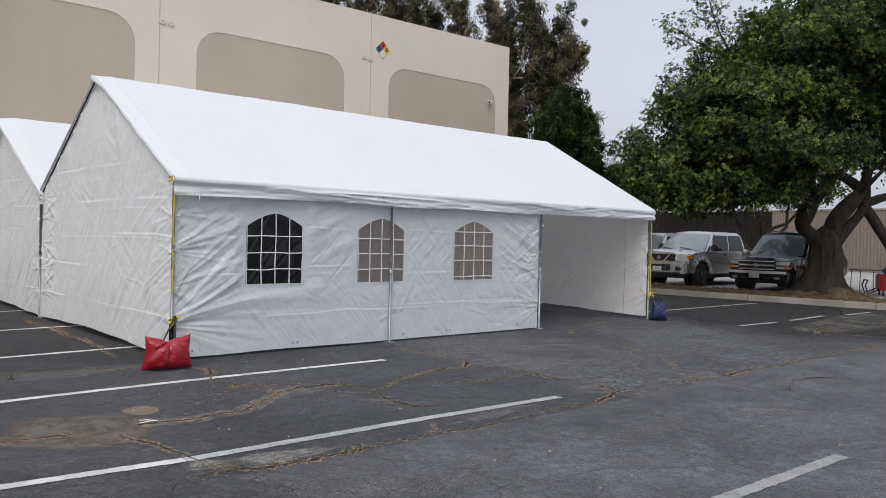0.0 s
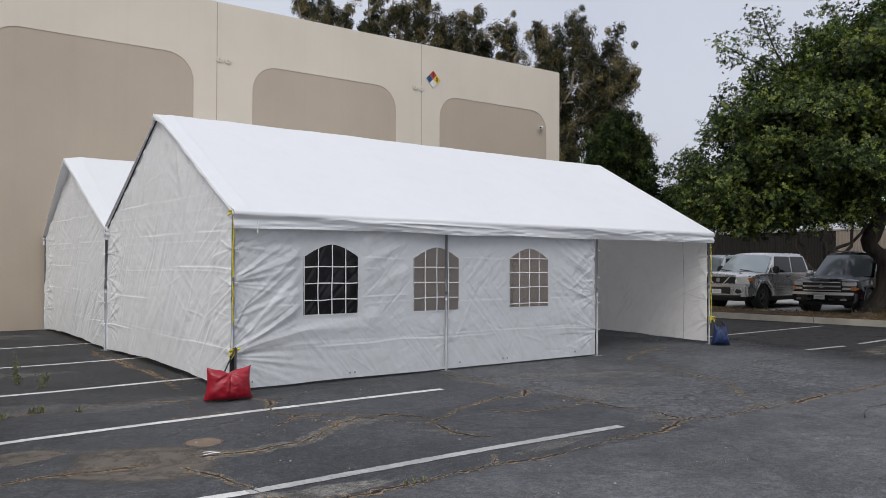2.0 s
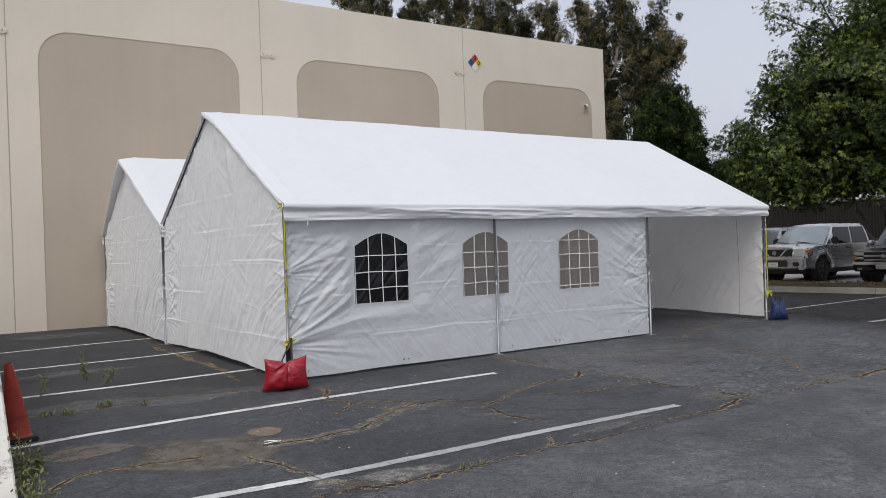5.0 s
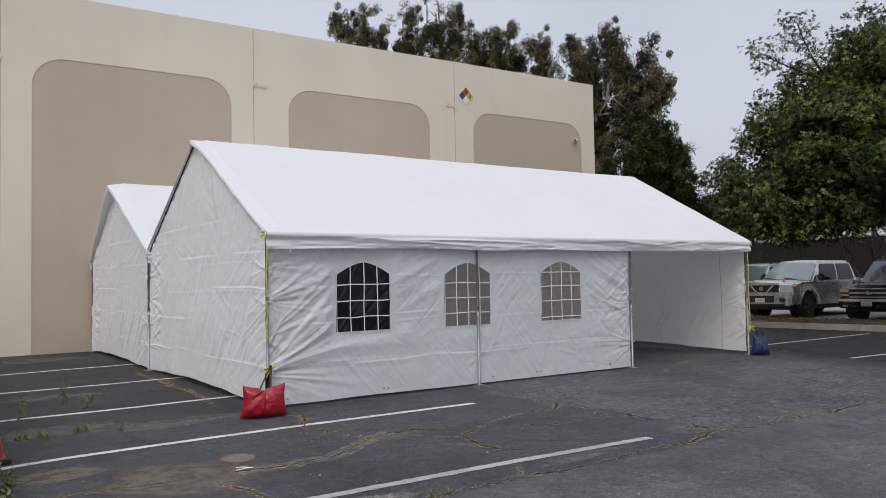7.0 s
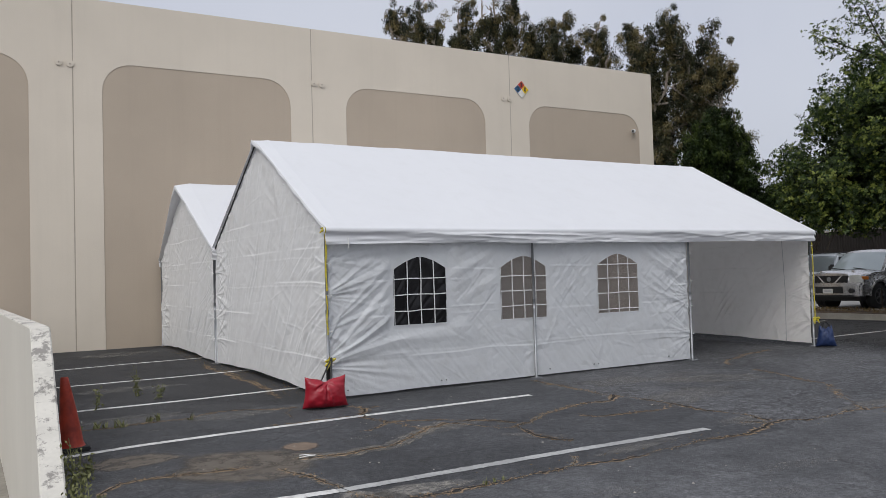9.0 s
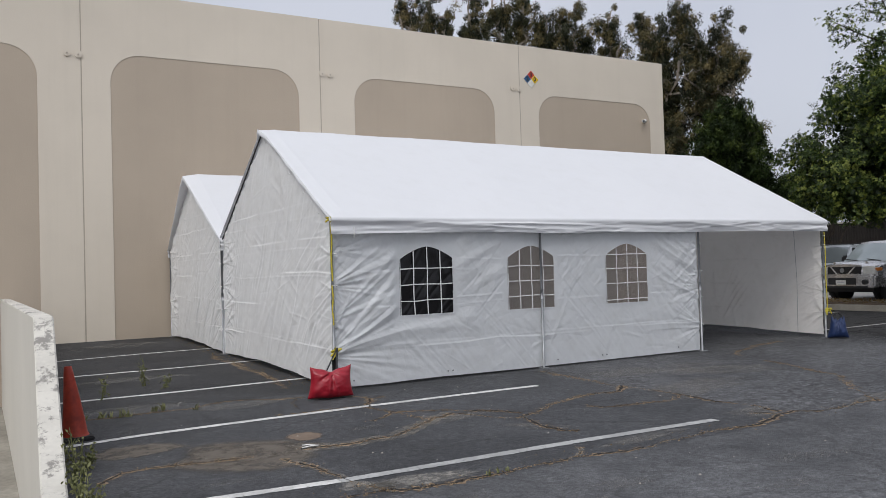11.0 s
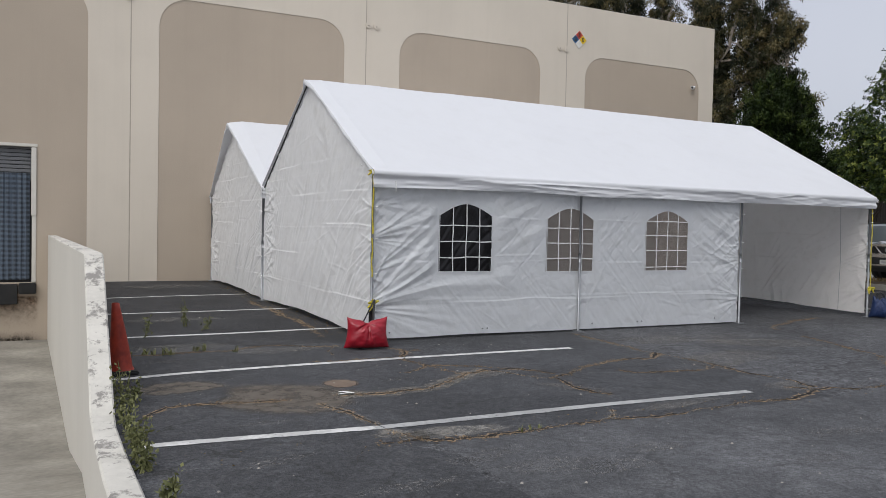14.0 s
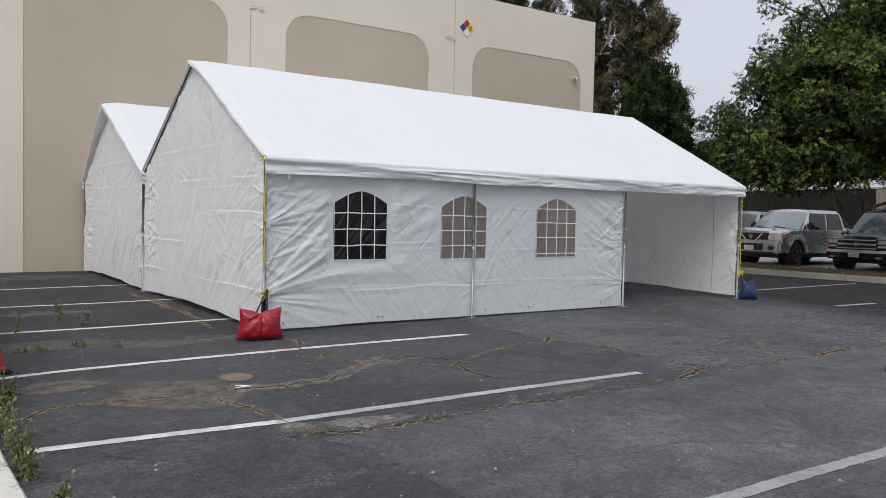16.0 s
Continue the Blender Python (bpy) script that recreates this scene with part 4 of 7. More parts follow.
def mesh_curtain():
    k = Nodes("blue_grey_mesh")
    p = k.where()
    wv = k.node("TexWave", Scale=14.0, Distortion=1.0, Detail=2.0)
    wv.bands_direction = "X"
    k.l.new(p, wv.inputs["Vector"])
    wz = k.node("TexWave", Scale=3.0, Distortion=1.5, Detail=2.0)
    wz.bands_direction = "Z"
    k.l.new(p, wz.inputs["Vector"])
    f = k.math("MULTIPLY", wv.outputs["Fac"], wz.outputs["Fac"])
    return k.finish(k.ramp(f, 0.05, 0.6, (0.09, 0.118, 0.155), (0.02, 0.025, 0.034)), 0.5)


part("mesh_curtain", sheet("mesh_curtain", _g), mesh_curtain(), DOORWAY, "blue-grey plastic mesh curtain")
part("backing", a_box((_x0, 0.19, _z0), (_x1, 0.24, _z1)), M_BLACK, DOORWAY)
part("jamb", a_box((_x1 - 0.1, -0.03, 1.45), (_x1, 0.1, _z1 - 0.06), 0.01), M_LOWWALL, DOORWAY, "cream steel door jamb")
part("jamb", a_box((_x1 - 0.085, -0.01, 0.0), (_x1 + 0.0, 0.1, 1.447), 0.01), M_LOWWALL, DOORWAY, "cream steel door jamb")
part("lintel", a_box((_x0, 0.0, _z1 - 0.05), (_x1 + 0.02, 0.12, _z1 + 0.02), 0.01), M_LOWWALL, DOORWAY)
BUMPER = thing("dock_bumper", pose(0, YW, 0), "black rubber dock bumper below the door", "bumper")
part("bumper_block", a_box((-4.16, -0.12, -0.24), (-3.82, 0.04, -0.01), 0.015), M_RUBBER, BUMPER)
part("ledge", a_box((-7.0, -0.14, -0.46), (-4.18, 0.04, -0.03), 0.01), M_RUBBER, BUMPER)
part("rust_streak", a_box((-4.6, 0.03, -1.2), (-4.2, 0.043, -0.47)), stain_paint("rust", (0.2, 0.07, 0.02), 0.9), BUMPER, "rust streaks on the wall below")

# ---------------------------------------------------------------- tents


def window_outline(cx, z0, w, side, peak):
    """An arched tent window: straight sides and bottom, a shallow pointed arch."""
    pts = [(cx - w / 2, z0), (cx - w / 2, side)]
    for s in np.linspace(-1, 1, 15)[1:-1]:
        pts.append((cx + s * w / 2, side + (peak - side) * (1 - abs(s) ** 1.6)))
    return pts + [(cx + w / 2, side), (cx + w / 2, z0)]


def inside(px, pz, cx, z0, w, side, peak):
    s = (px - cx) / (w / 2)
    return (np.abs(s) < 1) & (pz > z0) & (pz < side + (peak - side) * (1 - np.clip(np.abs(s), 0, 1) ** 1.6))


def folds(a, z, anchors, seed, fans=(), amp=1.0, flat=1.0):
    """Creases of a hung sheet: long fans of tension, pulls at its ties, and its packing folds."""
    h = np.zeros_like(a)
    rs = np.random.RandomState(seed)
    for fx, fz, power, reach in fans:
        r, th = np.hypot(a - fx, z - fz), np.arctan2(z - fz, a - fx)
        w = power * np.exp(-r / reach) * np.clip(r / 0.25, 0, 1)
        ridge = 1 - 2 * np.abs(vnoise(th * 7.5 + 0.3 * vnoise(r * 1.5, th * 3, seed), r * 0.55 + fx, seed + 1))
        h += w * (0.024 * ridge + 0.013 * vnoise(th * 17, r * 0.9 + 7, seed + 2))
    for ax, az, power in anchors:
        dx, dz = a - ax, z - az
        r, th = np.hypot(dx, dz), np.arctan2(dz, dx)
        h += power * 0.016 * np.exp(-r / 0.3) * np.clip(r / 0.06, 0, 1) * vnoise(th * 2.6 + rs.rand() * 30, r * 1.5, seed)
    h += flat * (0.010 * vnoise(a * 1.7 + 0.5 * z, z * 1.9, seed + 3) + 0.0032 * vnoise(a * 9 + z * 4, z * 6, seed + 4))
    patch = flat * np.clip(vnoise(a * 0.9 + 5, z * 1.1, seed + 6) + 0.1, 0, 1)
    h += patch * 0.009 * (1 - 2 * np.abs(vnoise((0.86 * a + 0.5 * z) * 2.2, (-0.5 * a + 0.86 * z) * 8, seed + 2)))
    patch = flat * np.clip(vnoise(a * 0.8 + 25, z * 0.9, seed + 5), 0, 1)
    h += patch * 0.009 * (1 - 2 * np.abs(vnoise((0.4 * a - 0.9 * z) * 1.8, (0.9 * a + 0.4 * z) * 9, seed + 7)))
    for cz in (0.46, 0.95, 1.40, 1.83, 2.3):
        wob = cz + 0.02 * vnoise(a * 1.7, a * 0 + cz * 9, seed + 5)
        on = np.clip(0.5 + vnoise(a * 1.4, a * 0 + cz * 5, seed + 6), 0, 1)
        h += on * (0.005 * np.exp(-((z - wob) / 0.008) ** 2) - 0.004 * np.tanh((z - wob) / 0.012) * np.exp(-((z - wob) / 0.06) ** 2))
    return amp * h


def pleats(a, z, th, wide, seed, bend=0.0):
    """Long folds running at the angle th, about as wide as given; sharp on one edge."""
    c, s = math.cos(th), math.sin(th)
    along, off = a * c + z * s, -a * s + z * c
    off = off + bend * along ** 2 + 0.05 * vnoise(along * 1.3, off * 1.5, seed)
    n = vnoise(off / wide, along * 0.55, seed + 1)
    return (1 - 2 * np.abs(n)) * np.clip(0.35 + 1.1 * vnoise(along * 0.9 + 7, off / wide * 0.6, seed + 2), 0, 1)


def tie_fan(a, z, fx, fz, lo, hi, n, reach, seed, steep=0.35):
    """Sharp ridges that spread from one tie between two angles and widen as they go."""
    rs = np.random.RandomState(seed)
    h = np.zeros_like(a)
    for k in range(n):
        th = lo + (hi - lo) * (k + 0.15 + 0.7 * rs.rand()) / n
        L, bow = reach * (0.45 + 0.65 * rs.rand()), 0.05 * rs.randn()
        c, s = math.cos(th), math.sin(th)
        along, off = (a - fx) * c + (z - fz) * s, -(a - fx) * s + (z - fz) * c
        off = off + bow * along ** 2
        wide = 0.010 + (0.05 + 0.07 * rs.rand()) * np.clip(along, 0, None)
        span = np.clip(along / L, 0, 1)
        size = steep * wide * (0.6 + 0.6 * rs.rand()) * (1 - span) ** 0.6 * np.clip(along / 0.05, 0, 1)
        edge = np.where(off > 0, 1.7, 0.85)
        h += size * np.clip(1 - np.abs(off) / wide * edge, 0, 1)
    return h


def level_folds(a, z, heights, seed, size):
    """Packing folds: level creases with a bright and a dark edge, here and there."""
    h = np.zeros_like(a)
    for cz in heights:
        wob = cz + 0.018 * vnoise(a * 1.7, a * 0 + cz * 9, seed + 5) + 0.006 * vnoise(a * 7, a * 0 + cz * 3, seed + 2)
        on = np.clip(0.5 + 1.2 * vnoise(a * 0.6, a * 0 + cz * 5, seed + 6), 0.15, 1)
        d = z - wob
        h += size * on * (np.exp(-(d / 0.010) ** 2) - 0.6 * np.tanh(d / 0.012) * np.exp(-(d / 0.032) ** 2))
    return h


def creases(a, z, n, seed, angle, power=1.0):
    """Thin pinched folds; angle(x, z, rs) gives each its slope."""
    rs = np.random.RandomState(seed + 77)
    h = np.zeros_like(a)
    lo, hi, top = a.min(), a.max(), z.max()
    for _ in range(n):
        x, y = rs.uniform(lo, hi), rs.uniform(0.05, top)
        th, L, w = angle(x, y, rs), 0.12 + 0.55 * rs.rand() ** 1.6, 0.012 + 0.02 * rs.rand()
        c, s_ = math.cos(th), math.sin(th)
        near = (np.abs(a - x) < L + 0.05) & (np.abs(z - y) < L + 0.05)
        if not near.any():
            continue
        da, dz = a[near] - x, z[near] - y
        along, off = da * c + dz * s_, -da * s_ + dz * c + 0.05 * (da * c + dz * s_) ** 2
        fall = np.clip(1 - (along / L) ** 2, 0, 1)
        size = rs.choice([-1, 1]) * (0.004 + 0.007 * rs.rand())
        h[near] += power * size * fall * np.clip(1 - np.abs(off) / w, 0, 1)
    return h


def lean_gable(x, y, rs):
    return rs.randn() * 0.15 if rs.rand() < 0.45 else rs.choice([0.9, 2.3, 2.0]) + 0.35 * rs.randn()


M_STRAP = plain("white_window_strap", (0.72, 0.72, 0.71), 0.5)


def curtain_front(tent, name, u0, u1, v, ztop, windows, poles, seed):
    """A long side curtain with arched windows."""
    step = 0.01
    us, zs = np.arange(u0, u1 + step / 2, step), np.linspace(0.025, ztop, int((ztop - 0.025) / step))
    U, Z = np.meshgrid(us, zs, indexing="ij")
    anchors = [(p, z, 1.4 if p in (poles[0], poles[-1]) else 0.6) for p in poles for z in (0.38, 0.78, 1.2, 1.62, 1.9)] + [(u, ztop, 0.7) for u in np.arange(u0 + 0.5, u1, 0.5)]
    h = folds(U, Z, anchors, seed, [(u0 - 0.1, 1.24, 0.5, 0.7), (u0 - 0.12, 0.42, 0.75, 0.9), (u0 - 0.1, 1.7, 0.4, 0.6), (u1 + 0.1, 1.0, 0.5, 0.7), (u1 + 0.1, 0.4, 0.45, 0.6)], 1.0, 0.4)
    up = np.clip((Z - 0.3) / 0.35, 0, 1)
    h += 0.012 * up * np.exp(-((U - u0) / 1.6) ** 2) * pleats(U, Z, 0.45, 0.14, seed + 1, 0.05)
    for fz, lo, hi, n, reach in ((0.42, 0.24, 0.92, 8, 2.4), (0.82, 0.2, 0.75, 4, 1.5), (1.24, 0.12, 0.72, 5, 1.9), (1.62, 0.0, 0.5, 4, 1.5)):
        h += tie_fan(U, Z, u0 - 0.03, fz, lo, hi, n, reach, seed + int(fz * 50))
    for fz, lo, hi, n, reach in ((1.68, 0.1, 0.45, 3, 0.9), (1.25, 0.3, 0.75, 5, 1.2), (0.85, 0.25, 0.8, 5, 1.0), (0.42, 0.1, 0.6, 4, 0.8), (0.03, 0.4, 1.2, 4, 0.5)):
        h += tie_fan(U, Z, u1 + 0.03, fz, math.pi - hi, math.pi - lo, n, reach, seed + 90 + int(fz * 50), 0.3)
    h += 0.016 * np.clip((Z - 0.9) / 0.5, 0, 1) * np.exp(-((U - 2.15) / 0.8) ** 2) * pleats(U, Z, 0.75, 0.08, seed + 2, 0.06)
    h += 0.010 * np.clip((Z - 0.6) / 0.5, 0, 1) * np.exp(-((U - u1 + 0.35) / 0.8) ** 2) * pleats(U, Z, -0.5, 0.1, seed + 4)
    h += 0.009 * np.exp(-((U - 3.7) / 0.7) ** 2) * pleats(U, Z, 1.15, 0.12, seed + 6)
    up = np.clip((Z - 0.5) / 0.8, 0.15, 1)
    h += up * 0.005 * pleats(U, Z, 0.6, 0.09, seed + 7) + up * 0.003 * pleats(U, Z, 0.8, 0.045, seed + 5) + 0.0035 * pleats(U, Z, 2.3, 0.05, seed + 9)
    h += creases(U, Z, 55, seed, lambda x, y, rs: (-0.55 if y < 0.85 else 0.8) + 0.3 * rs.randn(), 0.45)
    h += level_folds(U, Z, (0.5, 1.04, 1.53), seed, 0.0042)
    h += 0.0022 * vnoise(U * 14 + Z * 5, Z * 11, seed + 1)
    hush = np.ones_like(U)
    for cx, *_ in windows:
        d = np.maximum(np.abs(U - cx) - 0.4, np.abs(Z - 1.26) - 0.46)
        hush = np.minimum(hush, np.clip(d / 0.14, 0.06, 1))
    h *= hush
    low = 0.008 * np.clip(1 - U / 4.5, 0, 1) + 0.006 * vnoise(U * 1.5, U * 0, seed)
    g = np.stack([U, v - h, Z + low * np.clip(1 - Z / 0.4, 0, 1)], -1)
    Uc, Zc = (U[:-1, :-1] + U[1:, 1:]) / 2, (Z[:-1, :-1] + Z[1:, 1:]) / 2
    keep = np.ones_like(Uc, bool)
    for cx, z0, w, side, peak, dark in windows:
        keep &= ~inside(Uc, Zc, cx, z0, w, side, peak)
    ob = part(name, sheet(name, g, keep), M_CURTAIN, tent, "white woven plastic curtain with arched windows", True)
    for cx, z0, w, side, peak, dark in windows:
        out = window_outline(cx, z0, w, side, peak)
        big = window_outline(cx, z0 - 0.004, w + 0.008, side + 0.002, peak + 0.005)
        small = window_outline(cx, z0 + 0.006, w - 0.012, side - 0.002, peak - 0.006)
        n = len(out)
        hem = link_mesh("window_hem", [(x, v - 0.012, z) for x, z in big] + [(x, v - 0.012, z) for x, z in small], [(k, (k + 1) % n, n + (k + 1) % n, n + k) for k in range(n)])
        part("window_hem", hem, M_CURTAIN, tent)
        zz = np.linspace(0, 1, 48)
        ss = np.linspace(-1, 1, 48)
        S, T = np.meshgrid(ss, zz, indexing="ij")
        top = side + (peak - side) * (1 - np.abs(S) ** 1.6)
        P = np.stack([cx + S * w / 2, v - 0.004 + 0.006 * vnoise(S * 3 + cx, T * 4, seed + 1) + (0.007 if dark else 0.002) * (1 + pleats(S * 0.4, T * 0.8, 0.85, 0.07, seed + 2)), z0 + T * (top - z0)], -1)
        pane = part("window_pane", sheet("window_pane", P), M_BLACKFILM if dark else M_FILM, tent, "black film window" if dark else "clear film window", True)
        pane.visible_shadow = False
        sw = 0.0062

        def strap(pts, dx, dz):
            bm = bmesh.new()
            rows = [[bm.verts.new((p[0] + e * dx, p[1] + w_, p[2] + e * dz)) for e, w_ in ((-1, 0), (1, 0), (1, 0.004), (-1, 0.004))] for p in pts]
            for a, b in zip(rows, rows[1:]):
                for k in range(4):
                    bm.faces.new((a[k], a[(k + 1) % 4], b[(k + 1) % 4], b[k]))
            part("window_strap", bm, M_STRAP, pane)

        for s in (-0.5, 0.0, 0.5):
            x = cx + s * w / 2
            t = side + (peak - side) * (1 - abs(s) ** 1.6)
            pts = [(x + 0.012 * float(vnoise(q * 3 + cx * 7, s * 5, 2)), v - 0.016, z0 + q * (t - z0)) for q in np.linspace(0, 1, 9)]
            strap(pts, sw, 0)
        for q in ((0.075, 0.38, 0.665, 0.93) if cx > 4 else (0.235, 0.5, 0.765)):
            zq = z0 + q * (side + 0.055 - z0)
            pts = [(cx + s * w / 2, v - 0.018, zq + 0.008 * float(vnoise(s * 2 + cx * 3, q * 9, 3))) for s in np.linspace(-1, 1, 9)]
            strap(pts, 0, sw)
    return ob


def curtain_gable(tent, name, u, W, ze, zr, seed, face=-1, gap=0.045, low=0.032, open_far=0.02, hang=0.0, material=M_GABLE):
    """A gable curtain up to the roof's slope."""
    vs = np.linspace(0.01, W - 0.01, int(W / 0.0125))
    T = np.linspace(0, 1, 290)
    V, T = np.meshgrid(vs, T, indexing="ij")
    top = ze + (zr - ze) * (1 - np.abs(V - W / 2) / (W / 2)) - gap - open_far * np.clip((V - W / 2) / 0.3, 0, 1)
    bottom = low + 0.05 * np.sin(V / W * np.pi) + 0.012 * vnoise(V * 2.5, V * 0, seed)
    Z = bottom + T * (top - bottom)
    anchors = [(p, z, 1.0) for p in (0, W) for z in (0.4, 0.8, 1.2, 1.6, 1.95)] + [(v, ze + (zr - ze) * (1 - abs(v - W / 2) / (W / 2)), 1.0) for v in np.arange(0.5, W, 0.55)]
    h = folds(V, Z, anchors, seed, [(-0.2, 2.6, 0.4, 1.0), (W / 2, 4.2, 0.3, 1.5)], 1.0, 0.4)
    h += creases(V, Z, 60, seed, lean_gable, 0.4)
    h += 0.030 * np.exp(-((Z - 0.62) / 0.3) ** 2) * np.exp(-((V - 0.33 * W) / 1.3) ** 2) * pleats(V, Z, 2.25, 0.1, seed + 1)
    h += 0.014 * np.exp(-((Z - 1.3) / 0.35) ** 2) * np.exp(-(V / 1.2) ** 2) * pleats(V, Z, 2.6, 0.12, seed + 3)
    for fz in (0.45, 0.82, 1.22, 1.62, 1.95):
        h += tie_fan(V, Z, W + 0.02, fz, math.pi - 0.75, math.pi + 0.6, 7, 0.9, seed + int(fz * 40), 0.34)
        h += tie_fan(V, Z, -0.02, fz, -0.7, 0.3, 4, 0.7, seed + 60 + int(fz * 40), 0.2)
    h += 0.026 * np.exp(-((V - W) / 0.9) ** 2) * pleats(V, Z, 1.9, 0.13, seed + 2)
    h += 0.018 * np.clip(Z - 1.6, 0, 1) * pleats(V, Z, 1.5, 0.2, seed + 4)
    h += level_folds(V, Z, (0.5, 0.97, 1.35, 1.72, 2.12, 2.6), seed, 0.0018)
    h += 0.010 * np.exp(-((V - W) / 1.1) ** 2) * pleats(V, Z, 1.75, 0.055, seed + 8) + 0.006 * np.exp(-(V / 1.4) ** 2) * pleats(V, Z, 2.7, 0.05, seed + 9)
    h += 0.0022 * vnoise(V * 13, Z * 10, seed + 1)
    h += 0.007 * pleats(V, Z, 2.1, 0.12, seed + 5) + hang * np.clip(1.5 - Z * 0.5, 0.3, 1) * pleats(V, Z, 1.5, 0.2, seed + 6)
    g = np.stack([u + face * h, V, Z], -1)
    return part(name, sheet(name, g), material, tent, "white woven plastic gable curtain, creased", True)


def curtain_back(tent, name, u0, u1, v, ztop, seed):
    us, zs = np.arange(u0, u1, 0.05), np.linspace(0.03, ztop, 40)
    U, Z = np.meshgrid(us, zs, indexing="ij")
    g = np.stack([U, v + folds(U, Z, [], seed), Z], -1)
    return part(name, sheet(name, g), M_CURTAIN, tent, "white woven plastic curtain", True)


def canopy(tent, L, W, ze, zr, seed, tip=0.06, near=0.035, skirt=0.17, hood=0.05):
    """The roof sheet: two slopes over the frame, rolled over the eaves into a short valance."""
    us = np.linspace(-near, L + 0.04, 420)
    half = W / 2
    prof = []   # (distance across, height)
    for s in np.linspace(0, 1, 50):
        prof.append((-0.07 + s * (half + 0.07), ze + s * (zr - ze), s))
    roll = [(-0.07 - 0.035 * math.sin(a), ze - 0.045 + 0.045 * math.cos(a), 0.0) for a in np.linspace(math.pi / 2, 0.2, 8)]
    val = [(-0.106 + 0.022 * q, ze - 0.045 - (skirt - 0.015) * q, -q) for q in np.linspace(1, 0.06, 22)]
    side = val + roll + prof[1:]
    full = side + [(W - y, z, s) for y, z, s in side[::-1][1:]]
    Y = np.array([p[0] for p in full])
    Z = np.array([p[1] for p in full])
    S = np.array([p[2] for p in full])
    U = us[:, None] + 0 * Y[None]
    Sg = S[None] + 0 * U
    flat = np.clip(Sg, 0, 1)
    bay = np.abs(np.sin(U / (L / 3) * np.pi))
    sag = -0.035 * bay * np.sin(flat * np.pi) - 0.006 * bay * (flat > 0.97)
    ripple = 0.010 * vnoise(U * 0.8, Sg * 5 + 40, seed) + 0.005 * vnoise(U * 3, Sg * 9, seed + 1)
    Zg = Z[None] + sag + ripple * (Sg > 0) + 0.007 * np.exp(-((U - 0.17) / 0.03) ** 2) * (Sg > 0) - 0.012 * np.clip(1 - (U + near) / 0.2, 0, 1) * (Sg > 0)
    skirt_w = np.clip(-Sg, 0, 1)
    # long level rolls, crossed by slanting wrinkles that rise from the corners
    roll_w = (1 - 2 * np.abs(vnoise(U * 0.45 + Sg * 0.8, Sg * 2.6 + 9, seed + 2)))
    slant = (1 - 2 * np.abs(vnoise(U * 1.6 - Sg * 2.2, Sg * 1.2 + 3, seed + 4))) * np.clip(0.3 + vnoise(U * 0.7, Sg * 0, seed + 6), 0, 1)
    out = (0.016 * roll_w + 0.018 * slant + 0.007 * vnoise(U * 6, Sg * 5, seed + 3) + 0.008 * vnoise(U * 1.3, Sg * 0, seed + 5)) * np.clip(1 - Sg * 12, 0, 1)
    Yg = Y[None] + out * np.where(Y[None] < half, -1, 1)
    Zg = Zg + skirt_w * 0.012 * vnoise(U * 0.9, U * 0, seed + 4)
    # the near edge droops over the gable, its peak thrust forward
    edge = np.clip(1 - (U + near) / 0.25, 0, 1)
    nose = edge * tip * (flat if tip > 0.1 else np.exp(-((1 - flat) / hood) ** 2)) * (Sg > 0)
    Ug = U - nose
    Zg = Zg - 0.3 * nose * edge * flat ** 4 * (tip > 0.1)
    g = np.stack([Ug, Yg, Zg], -1)
    roof = part("canopy", sheet("canopy", g), M_CANOPY, tent, "taut white plastic roof sheet with a valance", True)
    # hem hanging at both gable edges
    for u, d in ((-near, -1), (L + 0.04, 1)):
        ts = np.linspace(0, 1, 5)
        core = np.array([(y, z) for y, z, s in full if s >= 0])
        m = len(core)
        G = np.zeros((m, 5, 3))
        near_peak = np.clip(1 - np.abs(core[:, 0] - half) / half, 0, 1) if tip > 0.1 else np.exp(-((core[:, 0] - half) / (hood * half)) ** 2)
        pk = tip * near_peak if d < 0 else 0 * core[:, 0]
        for j, t in enumerate(ts):
            G[:, j, 0] = u - pk + d * 0.01 * math.sin(t * 3) + 0.012 * vnoise(core[:, 0] * 4, core[:, 0] * 0 + t, seed) * t
            G[:, j, 1] = core[:, 0]
            G[:, j, 2] = core[:, 1] - 0.002 - t * np.where(core[:, 0] > half + 0.25, 0.022, 0.06) - 0.3 * (tip > 0.1) * pk * near_peak ** 3 - 0.2 * t * pk
        part("gable_hem", sheet("gable_hem", G), M_CANOPY, tent, "", True)
    return roof


